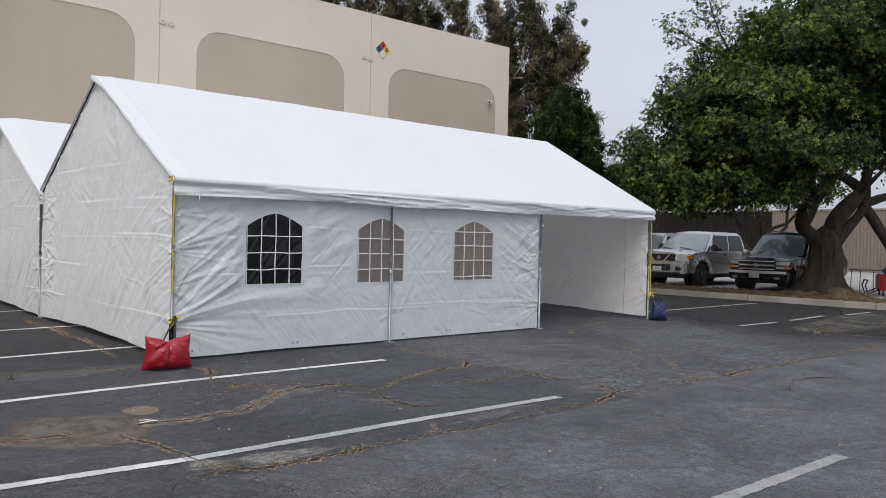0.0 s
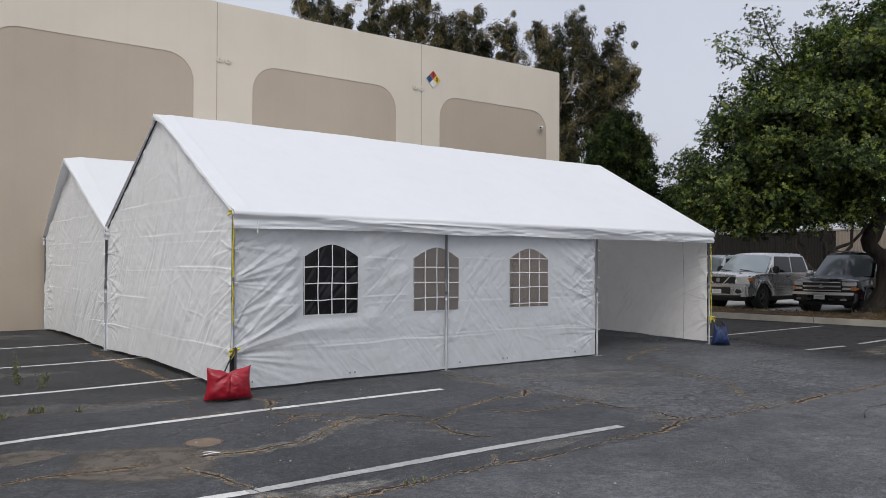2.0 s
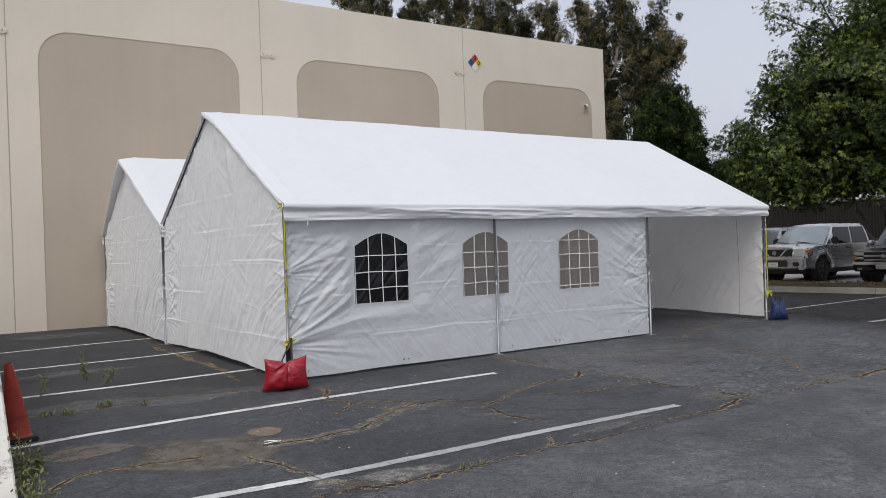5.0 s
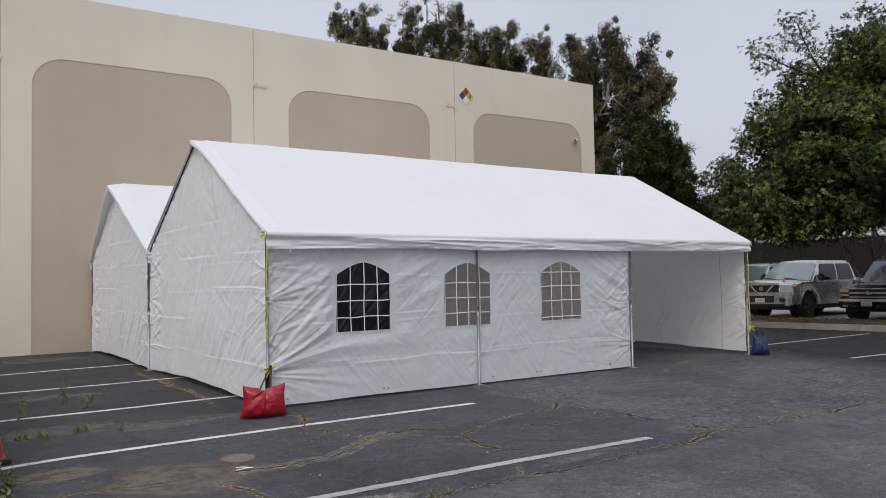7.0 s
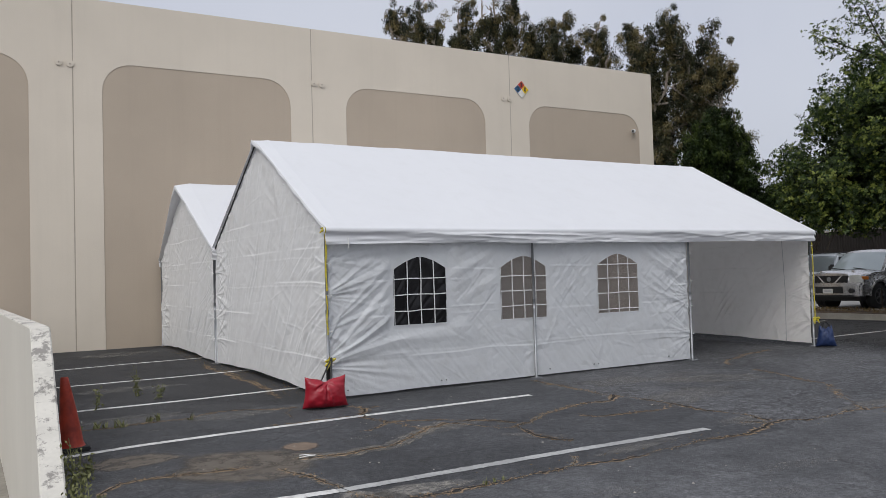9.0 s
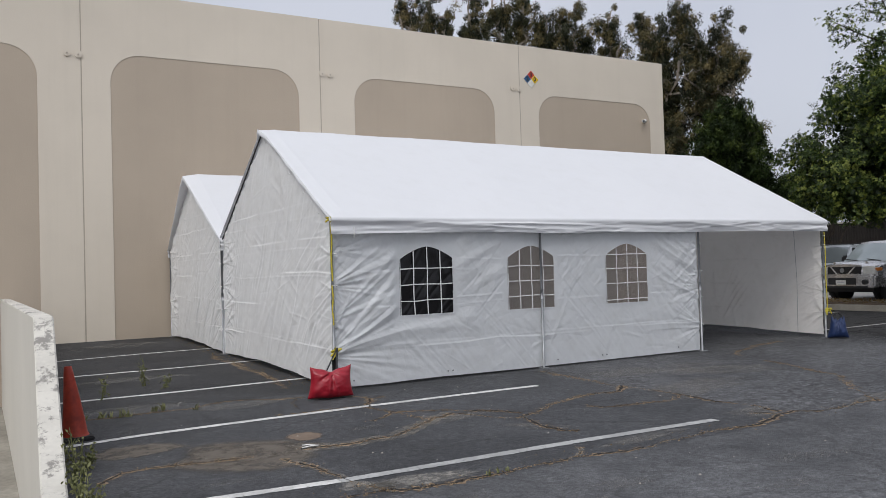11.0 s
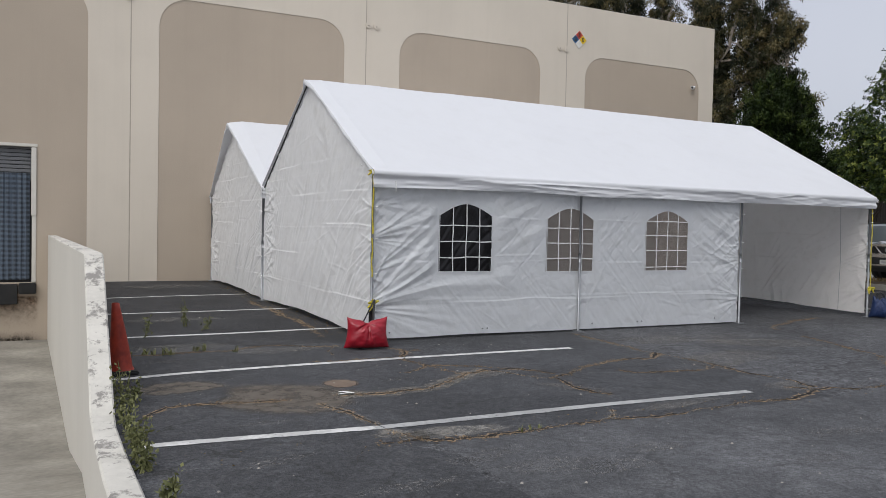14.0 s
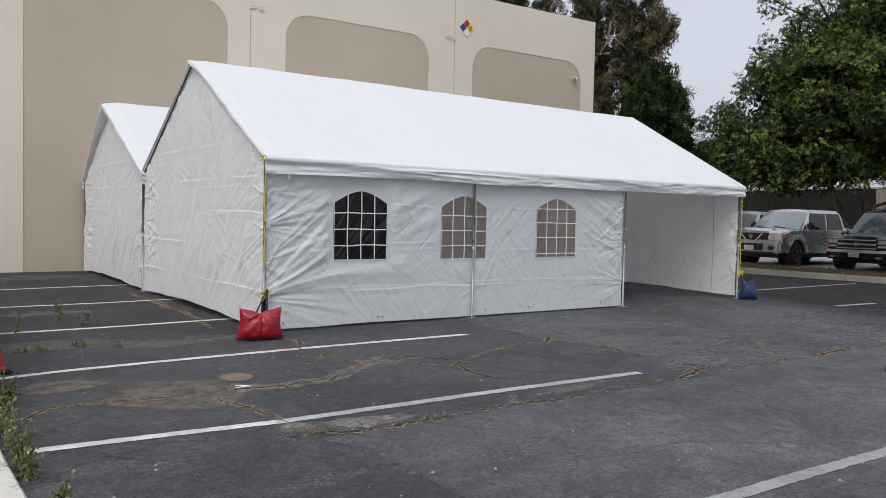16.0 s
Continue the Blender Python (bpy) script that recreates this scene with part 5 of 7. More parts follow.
def party_tent(label, m, L, W, ze, zr, seed, tip, gable_poles, bays=3):
    t = thing("party_tent", m, label, "tent", "party tents")
    R = 0.017
    posts = [L * k / bays for k in range(bays + 1)]
    for v in (0, W):
        for u in posts:
            if v and not gable_poles:
                continue
            vv = v - 0.012 if v == 0 else v
            leg = part("pole", a_tube([(u, vv, 0.015), (u, vv, ze - 0.03)], R, 10), M_STEEL, t, "galvanised steel tent leg", True)
            part("foot", a_box((u - 0.06, vv - 0.06, 0), (u + 0.06, vv + 0.06, 0.012), 0.003), M_STEEL, leg)
            part("sleeve", a_tube([(u, vv, 0.95), (u, vv, 1.08)], R + 0.004, 10), M_STEEL, leg, "", True)
    for v in (0, W):
        part("eave_pole", a_tube([(0, v, ze - 0.035), (L, v, ze - 0.035)], R, 8), M_STEEL, t, "", True)
    part("ridge_pole", a_tube([(0.32 if tip > 0.1 else 0, W / 2, zr - 0.035), (L, W / 2, zr - 0.035)], R, 8), M_STEEL, t, "", True)
    for u in posts:
        for v in (0, W):
            part("rafter", a_tube([(u + (0.07 if u < 0.1 else 0), v, ze - 0.035), (u + (0.07 if u < 0.1 else 0), W / 2, zr - (0.075 if tip > 0.1 else 0.035))], R, 8), M_STEEL, t, "", True)
    canopy(t, L, W, ze, zr, seed, tip, hood=0.12 if tip > 0.1 else 0.05)
    curtain_gable(t, "gable_curtain", 0.01, W, ze, zr, seed + 1)
    return t, posts


L1, W1, ZE, ZR = 9.13, 5.27, 2.06, 3.55
TENT_A, POSTS = party_tent("long white party tent with arched windows, standing on asphalt", pose(-0.015, 0.372, 0, 0, 0, 0.63), L1, W1, ZE, ZR, 1, 0.05, True)
WINDOWS = [(1.285, 0.835, 0.76, 1.545, 1.70, True), (2.90, 0.825, 0.77, 1.535, 1.69, False), (4.62, 0.825, 0.80, 1.54, 1.70, False)]
curtain_front(TENT_A, "side_curtain", 0.0, POSTS[2] - 0.015, 0.022, ZE - 0.12, WINDOWS, POSTS[:3], 3)
curtain_gable(TENT_A, "gable_curtain", L1 - 0.02, W1, ZE, ZR, 4, -1, 0.02, 0.05, hang=0.016, material=M_WARMGABLE)
curtain_back(TENT_A, "back_curtain", 0.0, L1, W1 - 0.03, ZE - 0.06, 2)
M_SEAMTAPE = plain("pale_seam_tape", (0.36, 0.36, 0.36), 0.6)
part("curtain_seam", a_tube([(L1 - 0.035, 0.52, 0.06), (L1 - 0.035, 0.5, 1.0), (L1 - 0.035, 0.53, 1.95)], 0.004, 6), M_SEAMTAPE, TENT_A, "grey tape seam")


def ball_tie(tent, u, v, z, way=(0, -1)):
    """An elastic loop with a white ball that ties a curtain to a pole."""
    bm = bmesh.new()
    bmesh.ops.create_uvsphere(bm, u_segments=8, v_segments=6, radius=0.010, matrix=Matrix.Translation((u + way[0] * 0.04, v + way[1] * 0.04, z)))
    tie = part("ball_tie", bm, M_WHITEPLASTIC, tent, "white ball tie", True)
    part("loop", a_tube([(u + way[0] * 0.03, v + way[1] * 0.03, z), (u - 0.03, v - 0.005, z + 0.01)], 0.004, 5), M_WHITEPLASTIC, tie)


for _u, _zs in ((0.0, (0.42, 0.82, 1.24, 1.62)), (POSTS[2], (0.42, 0.85, 1.25, 1.68)), (L1, (1.62, 1.78))):
    for _z in _zs:
        ball_tie(TENT_A, _u + 0.02, -0.02, _z, (0.6, -0.6) if _u == 0 else (-0.1, -0.6))
for _z in (0.45, 0.8, 1.2, 1.6, 1.95):
    ball_tie(TENT_A, -0.01, W1, _z, (-0.8, -0.2))
for _s in (0.1, 0.25, 0.4, 0.55, 0.7, 0.85):
    ball_tie(TENT_A, -0.02, W1 - _s * W1 / 2, ZE - 0.08 + _s * (ZR - ZE), (-0.7, 0))
for _s in (0.1, 0.3, 0.5):
    ball_tie(TENT_A, -0.02, _s * W1 / 2, ZE - 0.08 + _s * (ZR - ZE), (-0.7, 0))

for _u in (0.25, 1.55, 1.62, 3.3, 4.1, 4.18, 5.6):
    part("grommet", a_tube([(_u, 0.004, 0.1), (_u, 0.012, 0.1)], 0.011, 8), M_STEEL, TENT_A, "metal grommet")
part("cord", a_tube([(0.25, -0.11, 1.93), (0.255, -0.115, 1.86), (0.25, -0.11, 1.8)], 0.006, 6), M_WHITEPLASTIC, TENT_A, "white cord end below the valance")
# added black tube: stands for the shade in the gap under the roof edge
part("edge_gap_shade", a_tube([(-0.012, W1 / 2 + 0.04, ZR - 0.055), (-0.012, W1 * 0.75, ZE + (ZR - ZE) / 2 - 0.05), (-0.012, W1 - 0.02, ZE - 0.04)], 0.011, 7), M_BLACK, TENT_A, "dark tube standing in for the shaded gap along the gable's edge", True)
W2 = 4.98
TENT_B, POSTS_B = party_tent("second white party tent pitched against its neighbour", pose(-0.09, 5.70, 0, 0, 0, 0.5), 9.13, W2, ZE - 0.02, 3.5, 5, 0.13, True)


def ribbon(tent, u, v, points, width=0.03):
    """A yellow tape wound and hung along a pole."""
    bm = bmesh.new()
    rs = np.random.RandomState(int(points[0] * 100))
    zs = np.linspace(points[0], points[1], 26)
    prev = None
    for k, z in enumerate(zs):
        a = 0.4 + 0.35 * math.sin(k * 0.9 + points[0] * 7)
        c = Vector((u - 0.012 + 0.005 * math.sin(k * 0.4 + points[0]), v - 0.03 - 0.004 * rs.rand(), z))
        d = Vector((math.cos(a), -0.4 * math.sin(a), 0.05)) * width / 2
        row = (bm.verts.new(c - d), bm.verts.new(c + d))
        if prev:
            bm.faces.new((prev[0], prev[1], row[1], row[0]))
        prev = row
    return part("tape", bm, M_YELLOW, tent, "yellow plastic tape tied round the leg")


def knot(tent, u, v, z, size, seed):
    rs = np.random.RandomState(seed)
    bm = bmesh.new()
    for _ in range(7):
        a = rs.rand() * 6.28
        pts = [(u, v, z), (u + size * 0.5 * math.cos(a), v - 0.02 + size * 0.4 * rs.randn() * 0.3, z + size * 0.5 * math.sin(a)), (u + size * math.cos(a), v - 0.03, z + size * (math.sin(a) - 0.3))]
        tube(bm, pts, [size * 0.16, size * 0.22, size * 0.1], 5)
    return part("tape_knot", bm, M_YELLOW, tent, "knotted yellow tape", True)


ribbon(TENT_A, 0.0, -0.01, (1.3, 2.05), 0.021)
ribbon(TENT_A, 0.0, -0.01, (0.78, 1.25), 0.018)
knot(TENT_A, -0.02, -0.03, 2.03, 0.07, 1)
knot(TENT_A, 0.02, -0.03, 0.46, 0.085, 2)
ribbon(TENT_A, L1 + 0.03, -0.01, (0.5, 1.85), 0.025)
knot(TENT_A, L1 + 0.03, -0.03, 0.5, 0.09, 3)
part("black_sleeve", a_tube([(0, -0.012, 0.02), (0, -0.012, 0.42)], 0.028, 10), M_BLACK, TENT_A, "black sleeve round the leg", True)


def pillow_bag(name, m, w, h, d, material, label, seed, taper=0.0):
    """A filled weight bag with pinched corners, creased towards its middle, and a handle."""
    t = thing(name, m, label, "weight bag", "weight bags")
    n = 40
    a, b = np.meshgrid(np.linspace(-1, 1, n), np.linspace(-1, 1, n), indexing="ij")
    for side in (-1, 1):
        full = (np.clip(1 - a ** 2, 0, 1) ** 0.45) * (np.clip(1 - b ** 2, 0, 1) ** 0.45)
        th = np.arctan2(b - 1.0, a)
        r = np.hypot(a, b - 1.0)
        crease = 0.42 * np.exp(-r / 0.9) * (1 - 2 * np.abs(vnoise(th * 4.5, r * 0.5, seed))) + 0.08 * vnoise(a * 2.5, b * 2.5, seed) + 0.025 * vnoise(a * 9, b * 7, seed + 1)
        x = a * w / 2 * (1 - 0.07 * (1 - b ** 2) + 0.05 * (b < 0) * b * -1) * (1 - taper * (b + 1) / 2)
        z = (b + 1) / 2 * h * (1 - (0.07 * (1 - a ** 2) + 0.1 * np.exp(-(a / 0.22) ** 2)) * (b + 1) / 2 + 0.05 * (b > 0) * b * a ** 4) + 0.012
        y = side * d / 2 * full * (1 + crease) * (1.15 - 0.3 * b)
        part("front" if side < 0 else "back", sheet("bag_side", np.stack([x, y, z], -1)), material, t, "", True)
    return t


BAG = pillow_bag("sandbag", pose(-0.235, -0.09, 0, 4, 0, -8), 0.5, 0.34, 0.22, M_RED, "red vinyl weight bag tied to a tent leg", 1, 0.07)
part("handle", a_tube([(-0.05, 0.0, 0.3), (0.06, 0.2, 0.4), (0.175, 0.44, 0.485)], 0.009, 6), M_BLACK, BAG, "black webbing handle")
part("handle", a_tube([(0.07, 0.0, 0.3), (0.12, 0.22, 0.39), (0.18, 0.44, 0.475)], 0.012, 6), M_BLACK, BAG, "black webbing handle")
BAGB = pillow_bag("sandbag", pose(9.16, 0.26, 0, 0, 0, -40), 0.34, 0.36, 0.2, M_BLUE, "blue vinyl weight bag tied to a tent leg", 2, 0.38)
for _s in (-0.04, 0.04):
    part("handle", a_tube([(-0.07, _s, 0.33), (-0.045, _s, 0.41), (0.0, _s * 0.4, 0.44), (0.05, _s, 0.4), (0.07, _s, 0.33)], 0.009, 6), M_BLACK, BAGB, "dark webbing handle")

# ---------------------------------------------------------------- traffic cone
CONE = thing("traffic_cone", pose(-2.862, -0.755, 0, 0, 0, 4) @ Matrix.Diagonal((0.88, 0.88, 1, 1)), "faded orange traffic cone on a black base", "cone")
part("base", a_box((-0.16, -0.16, 0), (0.16, 0.16, 0.04), 0.012), M_RUBBER, CONE, "dirty black rubber base")
part("body", a_tube([(0, 0, 0.03), (-0.002, 0, 0.06), (-0.012, 0, 0.2), (-0.032, 0, 0.42), (-0.05, 0, 0.58), (-0.056, 0, 0.645), (-0.056, 0, 0.65)], [0.135, 0.118, 0.1, 0.07, 0.047, 0.037, 0.028], 28), M_ORANGE, CONE, "faded orange plastic", True)

# ---------------------------------------------------------------- planted island


def kerb_x(y):
    return 16.1 - 0.11 * y


KERB = thing("kerb", pose(0, 0, 0), "weathered concrete kerb edging a planted island", "kerb", kind="structure")
_cuts = [-22, -18, -14, -10, -6.9, -3.9, -0.9, 2.1, 5.1, 8.1, 11.1, 14.1]
for _a, _b in zip(_cuts, _cuts[1:]):
    _a2, _b2 = _a + 0.012, _b - 0.012
    _o = [(kerb_x(_a2), _a2), (kerb_x(_b2), _b2), (kerb_x(_b2) + 0.16, _b2), (kerb_x(_a2) + 0.16, _a2)]
    part("kerb_stone", prism(_o, "z", -0.05, 0.15, 0.02), M_KERB, KERB)


def island_mesh():
    ys, ts = np.linspace(-22, 14, 90), np.linspace(0, 1, 26)
    Y, T = np.meshgrid(ys, ts, indexing="ij")
    x0 = kerb_x(Y) + 0.15
    X = x0 + T * (18.35 - 0.11 * Y - x0 + 0.25)
    Z = 0.10 + 0.05 * np.sin(T * np.pi) + 0.02 * vnoise(X * 2.3, Y * 2.3, 1) + 0.02 * vnoise(X * 7, Y * 7, 2)
    Z[:, -1] = 0.0
    return sheet("planting_bed", np.stack([X, Y, Z], -1))


lone("planting_bed", island_mesh(), M_MULCH, "raised bed of brown mulch and dry leaves", "planting bed", kind="structure", smooth=True)


def litter(n, seed, area, z, size, material, name, label):
    rs = np.random.RandomState(seed)
    p = np.stack([rs.uniform(area[0], area[1], n), rs.uniform(area[2], area[3], n), z + min(0.05, 2 * size) * rs.rand(n)], 1)
    d, e = rs.randn(n, 3), rs.randn(n, 3)
    d[:, 2] *= 0.4
    d /= np.linalg.norm(d, axis=1)[:, None]
    e = np.cross(d, e)
    e /= np.linalg.norm(e, axis=1)[:, None]
    s = size * (0.5 + rs.rand(n))[:, None]
    v = np.stack([p, p + d * s + e * s * 0.4, p + 2 * d * s, p + d * s - e * s * 0.4], 1).reshape(-1, 3)
    return lone(name, link_mesh(name, v, np.arange(4 * n).reshape(-1, 4).tolist()), material, label, "leaf litter", kind="stuff")


litter(6000, 4, (16.4, 18.2, -6, 8), 0.13, 0.03, M_STRAW, "leaf_litter", "dry brown leaves lying on the planted bed")
litter(520, 9, (-0.33, 0.06, 0.6, 10.3), 0.004, 0.012, M_STRAW, "leaf_litter", "small dry leaves blown against the tent curtains")
litter(160, 10, (-2.9, 5.5, -3.95, -3.55), 0.004, 0.008, M_STRAW, "leaf_litter", "small dry leaves caught in an asphalt crack")
lone("lot_apron", sheet("lot_apron", np.array([[(18.2, -60, 0.004), (18.2, 60, 0.004)], [(44.5, -60, 0.004), (48.5, 60, 0.004)]], float)),
     plain("pale_concrete", (0.33, 0.325, 0.31), 0.9, 0, 0.15, 0.5, 0.2, 0.3, 20), "pale concrete of the far parking lot", "pavement", kind="structure")

# ribbed boundary wall
FENCE = thing("boundary_wall", pose(0, 0, 0), "long brown ribbed concrete wall behind parked cars", "wall", kind="structure")
M_RIB = plain("brown_ribbed_block", (0.24, 0.2, 0.16), 0.9, 0, 0.12, 0.4, 0.3, 0.3, 12)
_p0, _p1 = Vector((47.8, 45, 0)), Vector((43.3, -8, 0))
_d = (_p1 - _p0).normalized()
_nn = Vector((_d.y, -_d.x, 0))
if _nn.x > 0:
    _nn = -_nn
# up to _cut, the trees' shade is painted into the wall's colour
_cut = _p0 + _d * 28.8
M_RIBSHADE = plain("shaded_ribbed_block", (0.017, 0.014, 0.012), 0.9, 0, 0.12, 0.4, 0.3, 0.3, 12)
for _a, _b, _m in ((_p0, _cut - _d * 0.01, M_RIBSHADE), (_cut + _d * 0.01, _p1, M_RIB)):
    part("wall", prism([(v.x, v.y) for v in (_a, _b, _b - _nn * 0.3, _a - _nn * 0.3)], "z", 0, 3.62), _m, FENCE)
    _v, _f = [], []
    for _k in range(int((_b - _a).length / 0.2)):
        _c = _a + _d * (0.2 * _k)
        _i = len(_v)
        for _z in (0.02, 3.55):
            _v += [_c + _nn * 0.002 + Vector((0, 0, _z)), _c + _d * 0.02 + _nn * 0.045 + Vector((0, 0, _z)), _c + _d * 0.1 + _nn * 0.045 + Vector((0, 0, _z)), _c + _d * 0.12 + _nn * 0.002 + Vector((0, 0, _z))]
        _f += [(_i, _i + 1, _i + 5, _i + 4), (_i + 1, _i + 2, _i + 6, _i + 5), (_i + 2, _i + 3, _i + 7, _i + 6)]
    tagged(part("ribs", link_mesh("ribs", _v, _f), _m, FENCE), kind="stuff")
part("coping", prism([(v.x, v.y) for v in (_p0 + _nn * 0.06, _p1 + _nn * 0.06, _p1 - _nn * 0.36, _p0 - _nn * 0.36)], "z", 3.622, 3.72), M_KERB, FENCE)

# ---------------------------------------------------------------- trees


def leaf_cloud(centres, radii, per, size, seed, droop=0.0, long=1.0, tall=1.0):
    """Leaves scattered in clumps: one kite each."""
    rs = np.random.RandomState(seed)
    c = np.repeat(np.asarray(centres, float), per, axis=0)
    r = np.repeat(np.asarray(radii, float), per)
    n = len(c)
    off = rs.randn(n, 3)
    off /= np.linalg.norm(off, axis=1)[:, None] + 1e-9
    off *= (rs.rand(n) ** 0.45 * r)[:, None]
    off[:, 2] *= tall
    p = c + off
    out = off / (r[:, None] + 1e-9) + np.array([0, 0, 0.5]) + 0.55 * rs.randn(n, 3)
    d = rs.randn(n, 3)
    d[:, 2] -= droop
    d -= 0.75 * out * ((d * out).sum(1) / ((out * out).sum(1) + 1e-9))[:, None]
    d /= np.linalg.norm(d, axis=1)[:, None] + 1e-9
    e = np.cross(d, out)
    e /= np.linalg.norm(e, axis=1)[:, None] + 1e-9
    s = (size * (0.6 + 0.8 * rs.rand(n)))[:, None]
    v = np.stack([p, p + d * s * 0.55 * long + e * s * 0.3, p + d * s * 1.1 * long, p + d * s * 0.55 * long - e * s * 0.3], 1).reshape(-1, 3)
    me = bpy.data.meshes.new("leaves")
    me.vertices.add(4 * n)
    me.vertices.foreach_set("co", v.astype(np.float32).ravel())
    me.loops.add(4 * n)
    me.loops.foreach_set("vertex_index", np.arange(4 * n, dtype=np.int32))
    me.polygons.add(n)
    me.polygons.foreach_set("loop_start", np.arange(0, 4 * n, 4, dtype=np.int32))
    me.update(calc_edges=True)
    tone = np.repeat(np.repeat(np.clip(rs.rand(len(centres)) ** 1.3, 0, 1), per), 4)
    me.attributes.new("tone", "FLOAT", "POINT").data.foreach_set("value", tone.astype(np.float32))
    return me


def rosettes(centres, heart, per, leaves, length, seed, reach=0.22, young=0.22):
    """Shoots of broad leaves: each a whorl round a tip that points out of the crown and up."""
    rs = np.random.RandomState(seed)
    c = np.repeat(np.asarray(centres, float), per, axis=0)
    h = np.repeat(np.asarray(heart, float), per, axis=0)
    n = len(c)
    off = rs.randn(n, 3)
    off /= np.linalg.norm(off, axis=1)[:, None] + 1e-9
    c = c + off * (reach * rs.rand(n) ** 0.5)[:, None]
    axis = c - h
    axis /= np.linalg.norm(axis, axis=1)[:, None] + 1e-9
    axis = axis + np.array([0, 0, 0.55]) + 0.5 * rs.randn(n, 3)
    axis /= np.linalg.norm(axis, axis=1)[:, None] + 1e-9
    side = np.cross(axis, rs.randn(n, 3))
    side /= np.linalg.norm(side, axis=1)[:, None] + 1e-9
    third = np.cross(axis, side)
    size = length * (0.65 + 0.6 * rs.rand(n))
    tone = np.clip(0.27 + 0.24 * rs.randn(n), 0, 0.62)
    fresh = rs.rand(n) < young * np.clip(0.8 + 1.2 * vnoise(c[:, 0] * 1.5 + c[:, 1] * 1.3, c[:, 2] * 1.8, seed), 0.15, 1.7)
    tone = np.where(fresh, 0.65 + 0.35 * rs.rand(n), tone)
    V = np.zeros((n, leaves, 4, 3))
    for j in range(leaves):
        a = 2 * np.pi * (j * 0.382 + rs.rand(n) * 0.12)
        up = 0.15 + 0.75 * j / leaves + 0.15 * rs.randn(n)
        out = np.cos(a)[:, None] * side + np.sin(a)[:, None] * third
        d = out + up[:, None] * axis + 0.45 * rs.randn(n, 3)
        d /= np.linalg.norm(d, axis=1)[:, None]
        wide = np.cross(d, axis)
        wide /= np.linalg.norm(wide, axis=1)[:, None] + 1e-9
        L = (size * (0.75 + 0.4 * rs.rand(n)))[:, None]
        root = c + 0.06 * L * d
        belly = root + 0.55 * L * d
        lift = 0.06 * L * axis
        tip = root + L * d - 0.12 * L * axis
        V[:, j, 0], V[:, j, 1], V[:, j, 2], V[:, j, 3] = root, belly + 0.24 * L * wide + lift, tip, belly - 0.24 * L * wide + lift
    m = n * leaves
    me = bpy.data.meshes.new("leaves")
    me.vertices.add(4 * m)
    me.vertices.foreach_set("co", V.astype(np.float32).ravel())
    me.loops.add(4 * m)
    me.loops.foreach_set("vertex_index", np.arange(4 * m, dtype=np.int32))
    me.polygons.add(m)
    me.polygons.foreach_set("loop_start", np.arange(0, 4 * m, 4, dtype=np.int32))
    me.update(calc_edges=True)
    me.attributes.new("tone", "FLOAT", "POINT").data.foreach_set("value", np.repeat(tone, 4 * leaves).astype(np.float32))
    return me


def lobe_points(lobes, n, seed, shell=0.55):
    """Clump centres in a union of ellipsoids, thicker near their skins."""
    rs = np.random.RandomState(seed)
    w = np.array([l[3] * l[4] * l[5] for l in lobes]) ** 0.8
    out = []
    for k, l in enumerate(lobes):
        m = int(n * w[k] / w.sum())
        d = rs.randn(m, 3)
        d /= np.linalg.norm(d, axis=1)[:, None]
        rad = shell + (1.04 - shell) * rs.rand(m) ** 0.7
        out.append(np.array(l[:3]) + d * rad[:, None] * np.array(l[3:6]))
    return np.concatenate(out)


def limb(bm, a, b, r0, r1, seed, bend=0.12, seg=8):
    a, b = np.array(a, float), np.array(b, float)
    rs = np.random.RandomState(seed)
    L = np.linalg.norm(b - a)
    n = max(4, int(L / 0.5))
    pts = [a + (b - a) * k / n + (bend * L * 0.35 * rs.randn(3) * math.sin(math.pi * k / n) if 0 < k < n else 0) for k in range(n + 1)]
    tube(bm, pts, [r0 + (r1 - r0) * k / n for k in range(n + 1)], seg)
    return pts


def bunches(lobes, seed, per_lobe=26, clumps=13, small=0.42, large=0.78):
    """Clump centres on the upper skins of many small bunches round each lobe."""
    rs = np.random.RandomState(seed)
    out = []
    for l in lobes:
        n = int(per_lobe * (l[3] * l[5] / 3.0) ** 0.7) + 4
        d = rs.randn(n, 3)
        d /= np.linalg.norm(d, axis=1)[:, None]
        mid = np.array(l[:3]) + d * np.array(l[3:6]) * (0.78 + 0.22 * rs.rand(n))[:, None]
        for m in mid:
            r = small + (large - small) * rs.rand()
            q = rs.randn(clumps, 3)
            q[:, 2] = np.abs(q[:, 2]) * 1.1 - 0.35
            q /= np.linalg.norm(q, axis=1)[:, None]
            out.append(m + q * r * np.array([1, 1, 0.75]) * (0.75 + 0.3 * rs.rand(clumps))[:, None])
    return np.concatenate(out)


